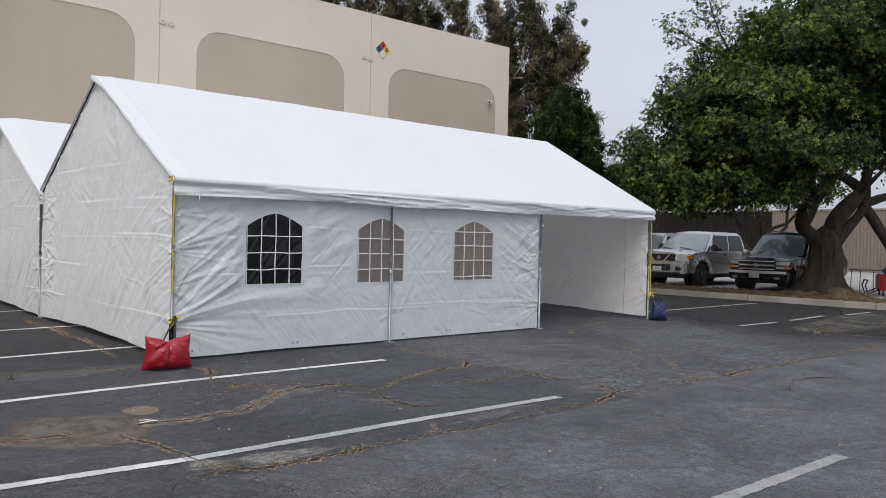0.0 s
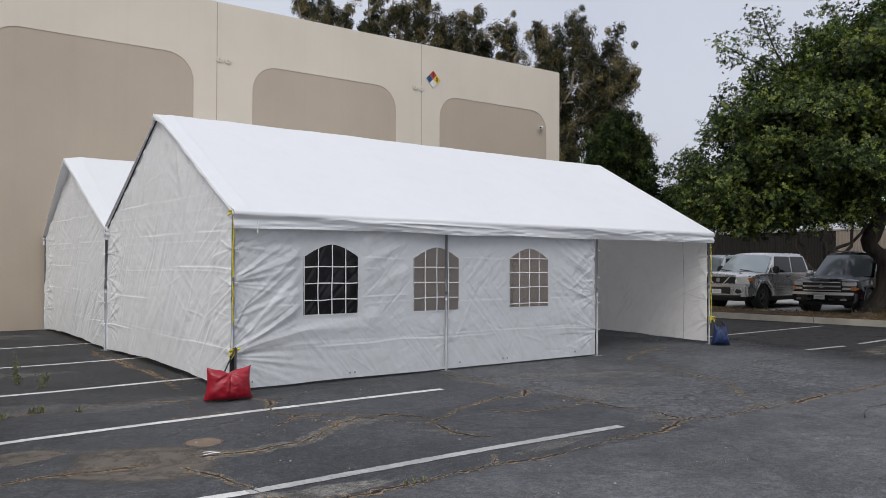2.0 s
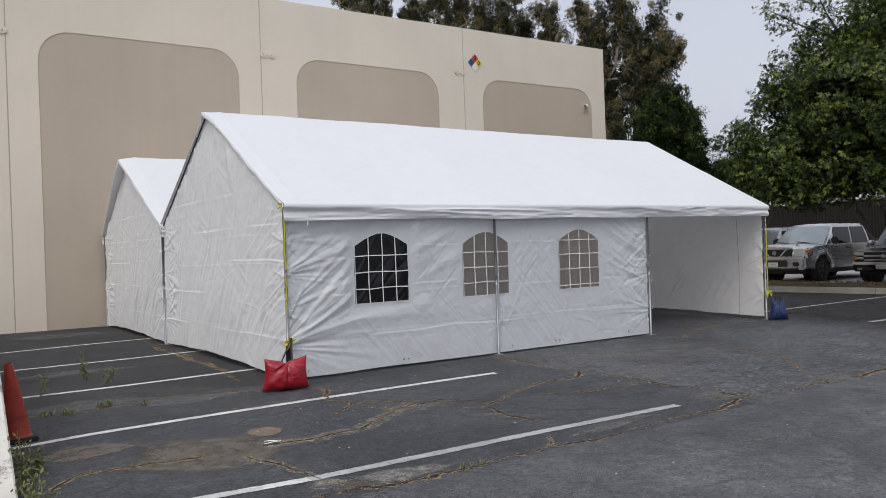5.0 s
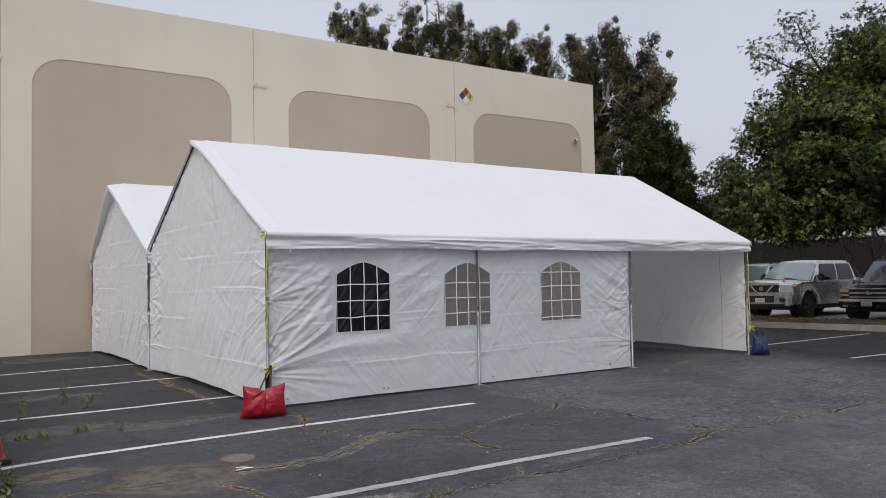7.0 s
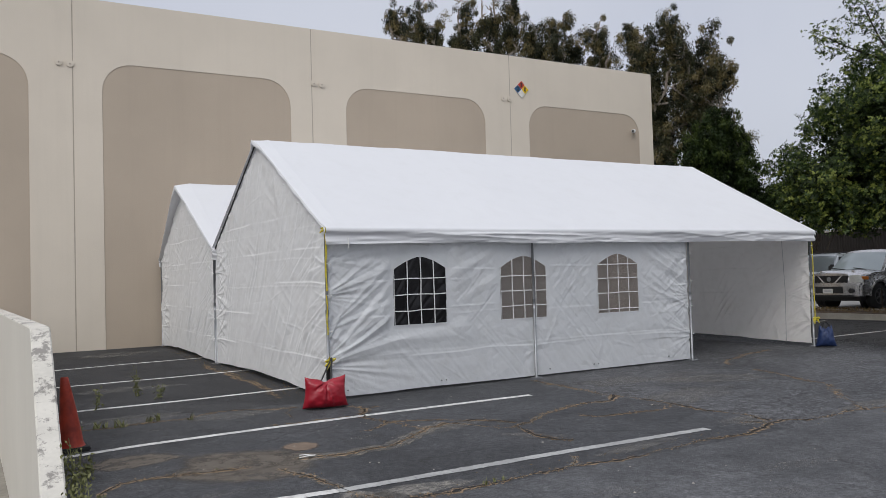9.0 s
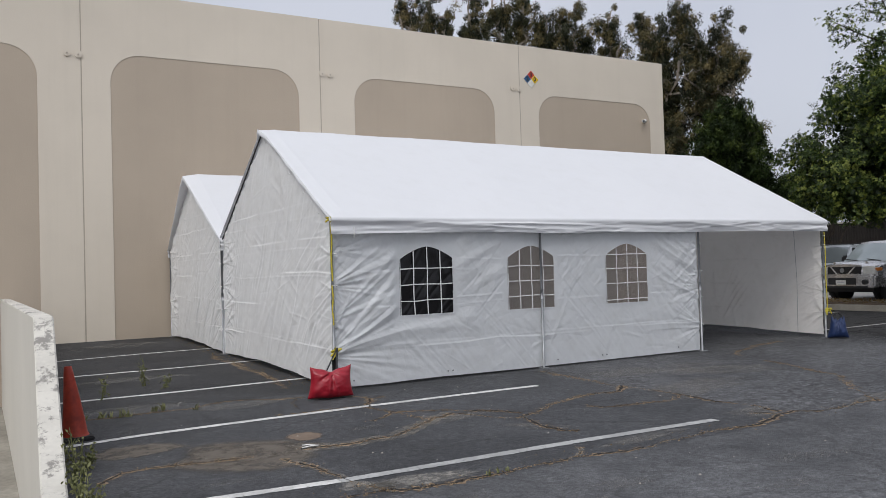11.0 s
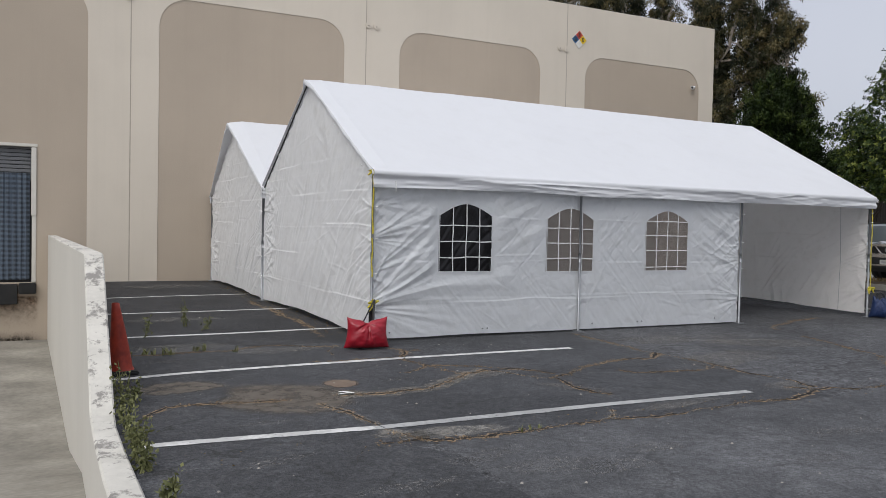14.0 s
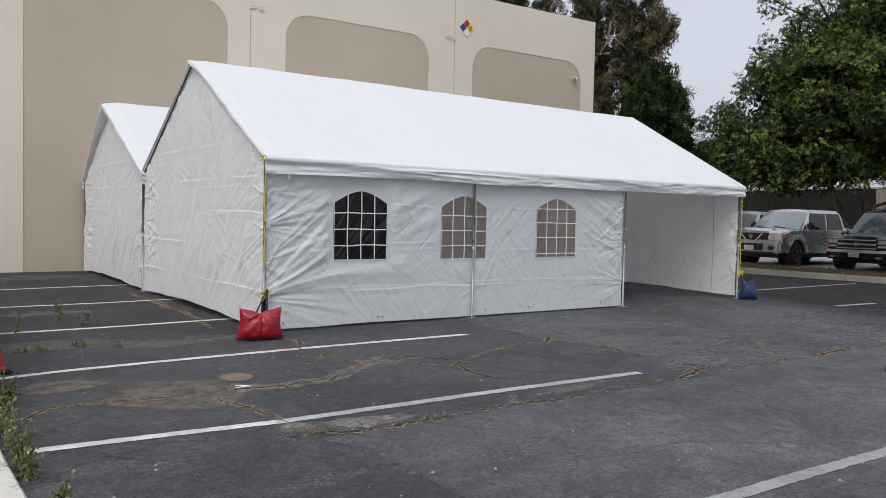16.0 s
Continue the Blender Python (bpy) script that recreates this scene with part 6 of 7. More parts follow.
def bough(bm, points, r0, r1, seed, seg=11):
    """A limb that bends smoothly through its points, knotted and tapering."""
    p = [np.array(q, float) for q in points]
    p = [2 * p[0] - p[1]] + p + [2 * p[-1] - p[-2]]
    fine = []
    for a, b, c, d in zip(p, p[1:], p[2:], p[3:]):
        for t in np.linspace(0, 1, 24, endpoint=False):
            fine.append(0.5 * (2 * b + (c - a) * t + (2 * a - 5 * b + 4 * c - d) * t * t + (3 * b - a - 3 * c + d) * t ** 3))
    fine = np.array(fine + [p[-2]])
    s = np.concatenate([[0], np.cumsum(np.linalg.norm(np.diff(fine, axis=0), axis=1))])
    m = max(6, int(s[-1] / 0.16))
    u = np.linspace(0, s[-1], m)
    out = np.stack([np.interp(u, s, fine[:, k]) for k in range(3)], 1)
    for k in range(3):
        out[:, k] += 0.05 * vnoise(u * 1.3, u * 0 + seed * 5.1 + k * 3, seed + k)
    r = 0.88 * (r0 + (r1 - r0) * (u / s[-1]) ** 0.8) * (1 + 0.2 * vnoise(u * 1.8, u * 0 + seed, seed + 9))
    tube(bm, out.tolist(), r.tolist(), seg)


# broad spreading tree on the island
TX, TY = 17.75, 0.95
LEFT = np.array([-0.761, 0.648, 0.0])     # across the lot
AWAY = np.array([0.648, 0.761, 0.0])


def spot(left, away, z):
    return tuple(np.array([TX, TY, z]) + LEFT * left + AWAY * away)


BIG = thing("tree", pose(0, 0, 0), "broad evergreen tree with a thick gnarled trunk", "tree", "trees")
_bm = bmesh.new()
_rings = [(0.05, 0.92), (0.2, 0.76), (0.35, 0.64), (0.5, 0.55), (0.7, 0.47), (0.9, 0.43), (1.1, 0.42), (1.35, 0.38), (1.55, 0.36), (1.75, 0.3), (1.9, 0.2), (2.0, 0.08)]
_loops = []
for _z, _r in _rings:
    _row = []
    for _k in range(28):
        _a = 2 * math.pi * _k / 28
        _rr = _r * (1 + 0.10 * math.sin(3 * _a + _z) + 0.08 * math.sin(7 * _a + 2 * _z) + 0.06 * math.sin(11 * _a - _z * 3) + 0.03 * math.sin(17 * _a + _z * 9))
        _o = LEFT * 0.16 * max(0, 1 - _z / 0.9)
        _row.append(_bm.verts.new((TX + _o[0] + _rr * math.cos(_a), TY + _o[1] + _rr * math.sin(_a), _z)))
    _loops.append(_row)
for _a, _b in zip(_loops, _loops[1:]):
    for _k in range(28):
        _bm.faces.new((_a[_k], _a[(_k + 1) % 28], _b[(_k + 1) % 28], _b[_k]))
_bm.faces.new(_loops[-1])
BOUGHS = [  # points (left, away, up), first and last radius
    ([(0.0, 0, 0.8), (0.08, 0, 1.25), (0.32, 0.0, 1.66), (0.62, 0.05, 2.0), (0.46, 0.1, 2.39), (0.11, 0.2, 2.84), (-0.23, 0.3, 3.34), (0.2, 0.5, 4.4), (1.0, 0.6, 5.8), (1.6, 0.8, 7.0)], 0.3, 0.05),
    ([(0.0, 0, 0.9), (-0.06, -0.02, 1.5), (-0.14, -0.05, 2.0), (-0.36, -0.1, 2.35), (-0.69, -0.1, 2.71), (-0.95, 0.0, 3.05), (-1.3, 0.2, 4.2), (-3.0, 0.6, 7.5)], 0.28, 0.05),
    ([(-0.9, 0, 2.98), (-0.63, 0.1, 3.2), (-0.23, 0.1, 3.36), (0.25, 0.0, 3.6), (1.3, -0.1, 4.2), (2.6, -0.2, 4.5), (3.9, 0.0, 4.6)], 0.19, 0.04),
    ([(0.0, 0, 0.9), (-0.12, 0.02, 1.35), (-0.32, 0.05, 1.68), (-0.6, 0.1, 1.98), (-0.87, 0.1, 2.27), (-1.0, 0.1, 2.62), (-1.04, 0.15, 2.96), (-1.22, 0.3, 3.52), (-1.6, 0.5, 5.0)], 0.23, 0.06),
    ([(-0.92, 0.1, 2.6), (-1.05, 0.1, 2.48), (-1.26, 0.1, 2.22), (-1.52, 0.05, 1.78), (-1.73, 0.0, 1.34), (-1.95, -0.05, 0.7)], 0.16, 0.12),
    ([(-0.95, 0.1, 2.58), (-1.29, 0.1, 2.7), (-1.69, 0.1, 2.83), (-2.5, 0.1, 2.9), (-3.5, 0.1, 3.4)], 0.15, 0.06),
    ([(0.5, 0.1, 2.3), (0.85, 0.3, 2.7), (1.25, 0.5, 3.5), (1.9, 0.6, 4.4), (2.4, 0.6, 5.6)], 0.09, 0.04),
    ([(0.15, 0.2, 2.8), (0.7, -0.1, 3.2), (1.7, -0.4, 3.4), (3.3, -0.7, 3.7)], 0.09, 0.03),
    ([(-0.23, 0.3, 3.34), (-0.4, 0.6, 4.2), (-0.5, 0.7, 5.8), (-0.6, 0.8, 7.8)], 0.16, 0.04),
    ([(-1.22, 0.3, 3.5), (-1.7, -0.1, 3.9), (-2.5, -0.3, 4.8)], 0.12, 0.04),
    ([(-1.69, 0.1, 2.83), (-2.5, 0.3, 3.5), (-2.9, 0.4, 4.6)], 0.09, 0.03),
    ([(-0.69, -0.1, 2.71), (-1.0, -0.7, 3.4), (-2.0, -1.2, 4.6)], 0.1, 0.03),
    ([(1.0, 0.6, 5.8), (2.3, 0.4, 6.3), (3.3, 0.2, 6.7), (4.2, 0.1, 7.2)], 0.06, 0.012),
    ([(2.3, 0.4, 6.3), (2.8, 0.3, 7.0), (3.2, 0.2, 7.9)], 0.04, 0.012)]
for _k, (_p, _r0, _r1) in enumerate(BOUGHS):
    bough(_bm, [spot(*_q) for _q in _p], _r0, _r1, _k)
part("trunk", _bm, M_BARK, BIG, "dark gnarled trunk and limbs", True)
LOBES = [(*spot(3.4, 0.2, 4.0), 2.0, 2.0, 1.5), (*spot(4.1, 0.0, 3.5), 1.3, 1.3, 1.2), (*spot(2.95, -0.8, 4.7), 1.5, 1.5, 1.1), (*spot(2.4, -0.9, 4.7), 1.5, 1.5, 1.2), (*spot(3.7, -0.3, 3.1), 1.6, 1.6, 0.9), (*spot(2.35, 0.6, 5.4), 1.7, 1.7, 1.3), (*spot(1.3, 0.0, 6.0), 2.1, 2.1, 1.7), (*spot(0.4, -0.4, 5.4), 2.5, 2.5, 2.0),
         (*spot(-0.6, 0.6, 7.6), 2.6, 2.6, 1.9), (*spot(-2.2, 0.0, 6.7), 2.6, 2.6, 2.3), (*spot(-3.8, 0.3, 6.3), 2.4, 2.4, 2.0), (*spot(1.8, -0.6, 3.9), 1.9, 1.9, 1.2), (*spot(1.2, -1.6, 4.0), 1.7, 1.7, 1.1),
         (*spot(1.4, 1.8, 4.0), 2.0, 2.0, 1.2), (*spot(-1.6, 0.9, 5.6), 1.9, 1.9, 1.4), (*spot(-2.2, -1.6, 7.3), 1.8, 1.8, 1.1), (*spot(3.0, 1.2, 2.9), 1.5, 1.5, 0.7), (*spot(-5.5, 0.5, 5.8), 1.9, 1.9, 1.6), (*spot(1.0, -0.9, 3.1), 1.2, 1.2, 0.7), (*spot(2.3, -0.4, 2.75), 1.2, 1.2, 0.5),
         (*spot(1.0, 4.8, 5.4), 1.5, 1.5, 0.9), (*spot(0.2, 3.6, 6.0), 2.0, 2.0, 1.5), (*spot(-1.6, 3.0, 6.2), 2.3, 2.3, 1.5),
         (*spot(-2.3, -2.0, 8.7), 2.3, 2.3, 1.5), (*spot(-4.4, -1.6, 8.6), 2.5, 2.5, 1.7), (*spot(-3.4, 1.2, 9.0), 2.6, 2.6, 1.7), (*spot(-4.6, -0.8, 6.0), 2.0, 2.0, 1.5),
         (*spot(1.3, -1.6, 6.0), 1.5, 1.5, 1.2), (*spot(0.4, -1.8, 6.9), 1.4, 1.4, 1.0)]
_c = bunches(LOBES, 5)


def open_under(c, seed, floor):
    """Leave the crown open below, where limbs and sky show."""
    rs = np.random.RandomState(seed)
    rel = c - np.array([TX, TY, 0])
    left, far = rel @ LEFT, rel @ AWAY
    low = floor + np.clip((1.6 - left) * 0.5, 0, 0.95) + 0.35 * vnoise(left * 1.1, far * 0.8, seed)
    keep = (c[:, 2] > low) | ((c[:, 2] > low - 1.0) & (rs.rand(len(c)) < 0.2))
    return c[keep & (c[:, 2] > 2.15)]


_c = open_under(_c, 3, 2.35)


def crown_top(c):
    """The crown's rounded shoulder, thinner and lower at the side towards the tents."""
    rel = c - np.array([TX, TY, 1.44])
    far = 1 + (rel @ AWAY) / 22.0
    left, up = (rel @ LEFT) / far, rel[:, 2] / far + 1.44
    edge = np.interp(left, [1.0, 1.5, 2.15, 2.6, 3.0, 3.4, 3.9, 4.74, 4.95, 5.4, 5.65], [8.6, 7.7, 7.7, 7.5, 7.0, 6.9, 6.65, 5.75, 5.35, 4.7, 3.8])
    return c[up < edge - 0.12 + 0.12 * vnoise(left * 3, up * 3, 7)]


_c = crown_top(_c)
_rel = _c - np.array([TX, TY, 0])
_c = _c[~((_rel @ LEFT < 0.4) & (_c[:, 2] < 4.7) & (_rel @ AWAY < 0.3) & (np.random.RandomState(4).rand(len(_c)) < 0.75))]
_c = np.concatenate([_c, [spot(3.72 + 0.1 * (k // 2), 0.1 * (k % 3), 6.7 + 0.16 * (k % 5)) for k in range(15)], [spot(2.8 + 0.085 * (k // 2), 0.2, 7.2 + 0.2 * (k % 5)) for k in range(20)]])
_rs = np.random.RandomState(8)
_mids = np.array([l[:3] for l in LOBES])
_near = _mids[np.argmin(np.linalg.norm(_c[:, None] - _mids[None], axis=2), axis=1)]
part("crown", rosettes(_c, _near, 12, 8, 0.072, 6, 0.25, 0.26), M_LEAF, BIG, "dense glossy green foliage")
# inner fill in the darker leaves, whose colour carries the crown's shade
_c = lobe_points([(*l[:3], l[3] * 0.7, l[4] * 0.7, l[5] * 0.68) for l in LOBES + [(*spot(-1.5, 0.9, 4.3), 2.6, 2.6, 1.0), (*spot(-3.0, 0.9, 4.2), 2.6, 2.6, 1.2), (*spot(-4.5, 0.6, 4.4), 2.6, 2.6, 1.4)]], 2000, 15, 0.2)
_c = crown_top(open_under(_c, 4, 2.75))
part("inner_foliage", leaf_cloud(_c, 0.3 + 0.3 * _rs.rand(len(_c)), 55, 0.1, 16), M_INNERLEAF, BIG, "inner foliage, the crown's shade in its dark colour")


def gum_tree(x, y, height, spread, seed, start=0.35):
    """A eucalyptus: pale leaning stems, hanging clumps of narrow leaves with sky between."""
    t = thing("tree", pose(x, y, 0), "tall eucalyptus with pale limbs and hanging foliage", "tree", "trees behind the warehouse")
    rs = np.random.RandomState(seed)
    bm = bmesh.new()
    tips = []
    for k in range(3):
        a = rs.rand() * 6.28
        top = np.array([spread * 0.45 * math.cos(a), spread * 0.45 * math.sin(a), height * (0.82 + 0.16 * rs.rand())])
        pts = limb(bm, (0.1 * k, 0, 0), top, 0.18, 0.04, seed * 7 + k, 0.1, 7)
        for p in pts[int(len(pts) * start):]:
            for _ in range(2):
                d = rs.randn(3)
                d[2] = abs(d[2]) * 0.6 + 0.1
                d /= np.linalg.norm(d)
                tip = np.array(p) + d * spread * (0.25 + 0.45 * rs.rand())
                tip[2] = min(tip[2], height)
                limb(bm, p, tip, 0.05, 0.015, rs.randint(9999), 0.15, 5)
                tips += [tip, (np.array(p) + tip) / 2]
    part("trunk", bm, M_PALEBARK, t, "pale peeling stems", True)
    tips = np.array(tips)
    extra = tips[rs.randint(0, len(tips), len(tips))] + rs.randn(len(tips), 3) * np.array([0.3, 0.3, 0.45])
    c = np.concatenate([tips, extra, tips - [0, 0, 0.4]])
    c = c[(rs.rand(len(c)) < 0.8) & (vnoise(c[:, 0] * 1.3 + c[:, 1] * 1.1 + seed, c[:, 2] * 0.9, seed) > -0.28)]
    c = c[c[:, 2] > 2.5]
    part("crown", leaf_cloud(c, 0.15 + 0.22 * rs.rand(len(c)) ** 1.5, 130, 0.07, seed + 1, 1.5, 1.6, 1.25), M_GUM, t, "grey-green drooping leaves")


for _x, _y, _h, _s, _k in ((16.96, 32.3, 17.3, 1.3, 31), (18.3, 31.4, 18.1, 1.35, 32), (19.8, 29.4, 17.4, 1.2, 33), (20.8, 28.6, 17.5, 0.9, 34), (21.9, 26.7, 17.5, 1.3, 35), (22.9, 26.0, 16.2, 1.3, 36), (23.3, 24.6, 15.4, 1.3, 37),
                           (24.4, 22.7, 14.8, 1.1, 38), (24.9, 21.1, 14.5, 0.9, 39), (24.05, 18.5, 13.8, 1.0, 40), (25.0, 16.7, 11.9, 1.3, 41), (24.9, 15.2, 10.7, 1.1, 42), (24.2, 19.6, 13.0, 1.0, 43), (24.6, 17.5, 12.9, 1.1, 44)):
    gum_tree(_x, _y, _h, _s, _k)


def conifer(x, y, lobes, seed):
    t = thing("conifer", pose(x, y, 0), "dark green juniper with upswept tufts", "tree", "trees behind the warehouse")
    bm = bmesh.new()
    tube(bm, [(0, 0, 0), (0.1, 0, 2), (0, 0.1, 5)], [0.2, 0.15, 0.06], 8)
    part("trunk", bm, M_BARK, t, "", True)
    rs = np.random.RandomState(seed)
    skin = lobe_points(lobes, 46, seed + 3, 0.75)
    tufts = [(*q, 0.32 + 0.25 * rs.rand(), 0.32 + 0.25 * rs.rand(), 0.5 + 0.4 * rs.rand()) for q in skin] + [(*l[:3], l[3] * 0.7, l[4] * 0.7, l[5] * 0.75) for l in lobes]
    c = lobe_points(tufts, 1100, seed, 0.45)
    c = c[c[:, 2] > 0.6]
    part("crown", leaf_cloud(c, 0.1 + 0.13 * rs.rand(len(c)), 90, 0.07, seed, -1.2, 1.5, 1.7), M_CONIFER, t, "dense dark scale foliage in tufts")


conifer(21.3, 13.1, [(0, 0, 5.6, 1.05, 1.05, 1.75), (0.55, -0.6, 6.2, 0.75, 0.75, 1.0), (-0.6, 0.5, 5.4, 0.95, 0.95, 1.4), (0.1, 0, 3.4, 1.3, 1.3, 2.0), (0.75, -0.8, 5.2, 0.6, 0.6, 0.9)], 51)
conifer(22.6, 12.2, [(0, 0, 3.2, 0.7, 0.7, 1.3), (0.6, -0.5, 2.9, 0.7, 0.7, 1.3), (-0.7, 0.5, 2.9, 0.7, 0.7, 1.5)], 52)


def small_tree(x, y, seed):
    """A low many-stemmed tree before the far wall."""
    t = thing("tree", pose(x, y, 0), "low many-stemmed tree before a brown wall", "tree", "trees")
    rs = np.random.RandomState(seed)
    bm = bmesh.new()
    for k in range(6):
        a = k * 1.05 + rs.rand() * 0.5
        top = (1.9 * math.cos(a), 1.9 * math.sin(a), 3.6 + rs.rand() * 0.8)
        limb(bm, (0.12 * math.cos(a), 0.12 * math.sin(a), 0.0), top, 0.13, 0.04, seed + k, 0.14, 7)
    part("trunk", bm, M_BARK, t, "", True)
    lob = [(0, 0, 4.6, 3.2, 3.2, 1.1), (1.2, -1.6, 4.2, 2.0, 2.0, 0.9), (-1.4, 1.8, 4.3, 2.0, 2.0, 0.9)]
    c = lobe_points(lob, 190, seed, 0.3)
    part("crown", leaf_cloud(c, 0.25 + 0.2 * rs.rand(len(c)), 40, 0.14, seed), M_LEAF, t, "open green foliage")


small_tree(31.0, 9.6, 61)
small_tree(38.0, 21.5, 62)


# heap of mulch and straw round the big trunk
def heap_mesh():
    a, t = np.meshgrid(np.linspace(0, 2 * np.pi, 49), np.linspace(0, 1, 12), indexing="ij")
    r = (1.45 - 1.0 * t) * (1 + 0.12 * np.sin(3 * a + 1) + 0.08 * np.sin(5 * a))
    X, Y = TX + r * np.cos(a), TY + r * np.sin(a)
    Z = 0.09 + 0.36 * t ** 1.6 + 0.03 * vnoise(X * 5, Y * 5, 3) + 0.025 * vnoise(X * 13, Y * 13, 4)
    return sheet("mulch_heap", np.stack([X, Y, Z], -1))


lone("mulch_heap", heap_mesh(), M_MULCH, "heap of brown mulch round the trunk of a broad tree", "mulch", kind="stuff", smooth=True)
_rs = np.random.RandomState(31)
_n = 2600
_a, _t = _rs.rand(_n) * 2 * np.pi, _rs.rand(_n)
_r = 1.45 - 1.0 * _t
_p = np.stack([TX + _r * np.cos(_a), TY + _r * np.sin(_a), 0.10 + 0.36 * _t ** 1.6], 1)
_dd = np.stack([np.cos(_a + 0.9 * _rs.randn(_n)), np.sin(_a + 0.9 * _rs.randn(_n)), -0.3 + 0.5 * _rs.randn(_n)], 1) * (0.05 + 0.07 * _rs.rand(_n))[:, None]
_ss = np.stack([-_dd[:, 1], _dd[:, 0], 0.4 * _dd[:, 2]], 1) * 0.12
_v = np.stack([_p - _ss, _p + _dd - 0.4 * _ss, _p + _dd + 0.4 * _ss, _p + _ss], 1).reshape(-1, 3)
_v[:, 2] = np.maximum(_v[:, 2], 0.1)
lone("straw", link_mesh("straw", _v, np.arange(4 * _n).reshape(-1, 4).tolist()), M_STRAW, "dry straw and leaves on the mulch heap", "leaf litter", kind="stuff")

# ---------------------------------------------------------------- vehicles
M_SILVER = plain("silver_car_paint", (0.62, 0.61, 0.6), 0.27, 0.85, 0.04, 2, 0, 0.6)
M_DARKPAINT = plain("black_car_paint", (0.005, 0.0055, 0.007), 0.1, 0.0, 0.1, 2, 0, 0.5)
M_NAVY = plain("pale_silver_car_paint", (0.42, 0.44, 0.46), 0.3, 0.7, 0.05, 2)
M_GLASS = plain("dark_car_glass", (0.01, 0.012, 0.013), 0.03, 0, 0.05, 2, 0, 0.35)
# the sky's reflection is put into the pale base colour of this glass
M_SKYGLASS = plain("sky_toned_windscreen", (0.36, 0.41, 0.42), 0.05, 0.2, 0.1, 1, 0, 1.0)
# weaker sky reflection, likewise mixed into the base colour
M_SCREEN = plain("sky_greyed_windscreen", (0.15, 0.17, 0.18), 0.05, 0.3, 0.1, 1, 0, 1.0)
M_CHROME = plain("chrome", (0.86, 0.86, 0.86), 0.16, 0.6, 0.05, 3)
M_TRIM = plain("black_trim", (0.016, 0.016, 0.017), 0.55, 0, 0.1, 4)
M_LAMP = plain("clear_lamp", (0.62, 0.62, 0.58), 0.1, 0.2, 0.12, 14, 0.1, 0.8, 30)
M_AMBER = plain("amber_lamp", (0.62, 0.19, 0.03), 0.2, 0, 0.1, 20)
M_PLATE = plain("plate_white", (0.62, 0.62, 0.6), 0.5)
M_ALLOY = plain("alloy_wheel", (0.1, 0.1, 0.1), 0.4, 0.7)


def arc(cx, r, z, n=12):
    """A wheel arch, from front to back along the sill."""
    return [(cx - r * math.cos(a), z + r * math.sin(a)) for a in (math.pi * k / n for k in range(n + 1))]


def disc(cx, cz, r, n=24):
    return [(cx + r * math.cos(2 * math.pi * k / n), cz + r * math.sin(2 * math.pi * k / n)) for k in range(n)]


def wheel(car, x, y, r, out, metal=None):
    """Tyre, dished rim, hub and spokes at the car's side; out: +1 or -1."""
    w = 0.13
    tyre = part("wheel", prism(disc(x, r, r, 36), "y", y - w, y + w, 0.035), M_RUBBER, car, "black tyre", True)
    part("rim", prism(disc(x, r, r * 0.62), "y", *sorted((y + out * (w - 0.05), y + out * (w + 0.003)))), M_TRIM, tyre)
    bm = bmesh.new()
    ring = [(x + r * 0.6 * math.cos(2 * math.pi * k / 28), y + out * (w + 0.004), r + r * 0.6 * math.sin(2 * math.pi * k / 28)) for k in range(29)]
    tube(bm, ring, 0.014, 6, False)
    for k in range(6):
        a = k * math.pi / 3 + 0.3
        tube(bm, [(x + r * 0.16 * math.cos(a), y + out * (w + 0.012), r + r * 0.16 * math.sin(a)), (x + r * 0.58 * math.cos(a), y + out * (w + 0.006), r + r * 0.58 * math.sin(a))], [0.035, 0.024], 6)
    part("spokes", bm, metal or M_ALLOY, tyre, "", True)
    part("hub_cap", prism(disc(x, r, r * 0.19, 16), "y", *sorted((y + out * (w - 0.01), y + out * (w + 0.03)))), metal or M_ALLOY, tyre)


def pressed(bm, bend, step=0.16):
    """Cut a body part into small panels and bend each corner like sheet metal."""
    for axis in range(3):
        lo, hi = min(v.co[axis] for v in bm.verts), max(v.co[axis] for v in bm.verts)
        n = int((hi - lo) / (step if axis < 2 else step * 0.7))
        for k in range(1, n):
            at, no = [0, 0, 0], [0, 0, 0]
            at[axis], no[axis] = lo + (hi - lo) * k / n, 1
            bmesh.ops.bisect_plane(bm, geom=list(bm.verts) + list(bm.edges) + list(bm.faces), plane_co=at, plane_no=no)
    for v in bm.verts:
        v.co = bend(*v.co)
    return bm


def panel(name, bm, material, parent, label=""):
    """A pressed part with soft curves and crisp folds."""
    ob = part(name, bm, material, parent, label, True)
    ob.data.set_sharp_from_angle(angle=radians(32))
    return ob


def car_bend(hw, nose, belt, arches, swept, crown):
    """How a vehicle's skin departs from a box: swept nose, tumblehome, crowned hood, flared arches."""
    def bend(x, y, z):
        e = min(1.0, abs(y) / hw)
        if x < nose:
            f = ((nose - x) / nose) if x > 0 else 1.0
            x += swept * e ** 3 * f
            y *= 1 - 0.05 * f * f
        flare = 0.0
        for cx, cz, r in arches:
            d = math.hypot(x - cx, z - cz) - r
            if d > -0.05:
                flare += 0.045 * math.exp(-(d / 0.09) ** 2)
        if e > 0.8:
            y += math.copysign(flare, y)
            y *= 1 - 0.055 * max(0.0, (z - 0.8)) ** 1.5 - 0.05 * max(0.0, 0.75 - z)
        if z > belt:
            z += crown * (1 - e * e) - 0.03 * e ** 6
        return x, y, z
    return bend


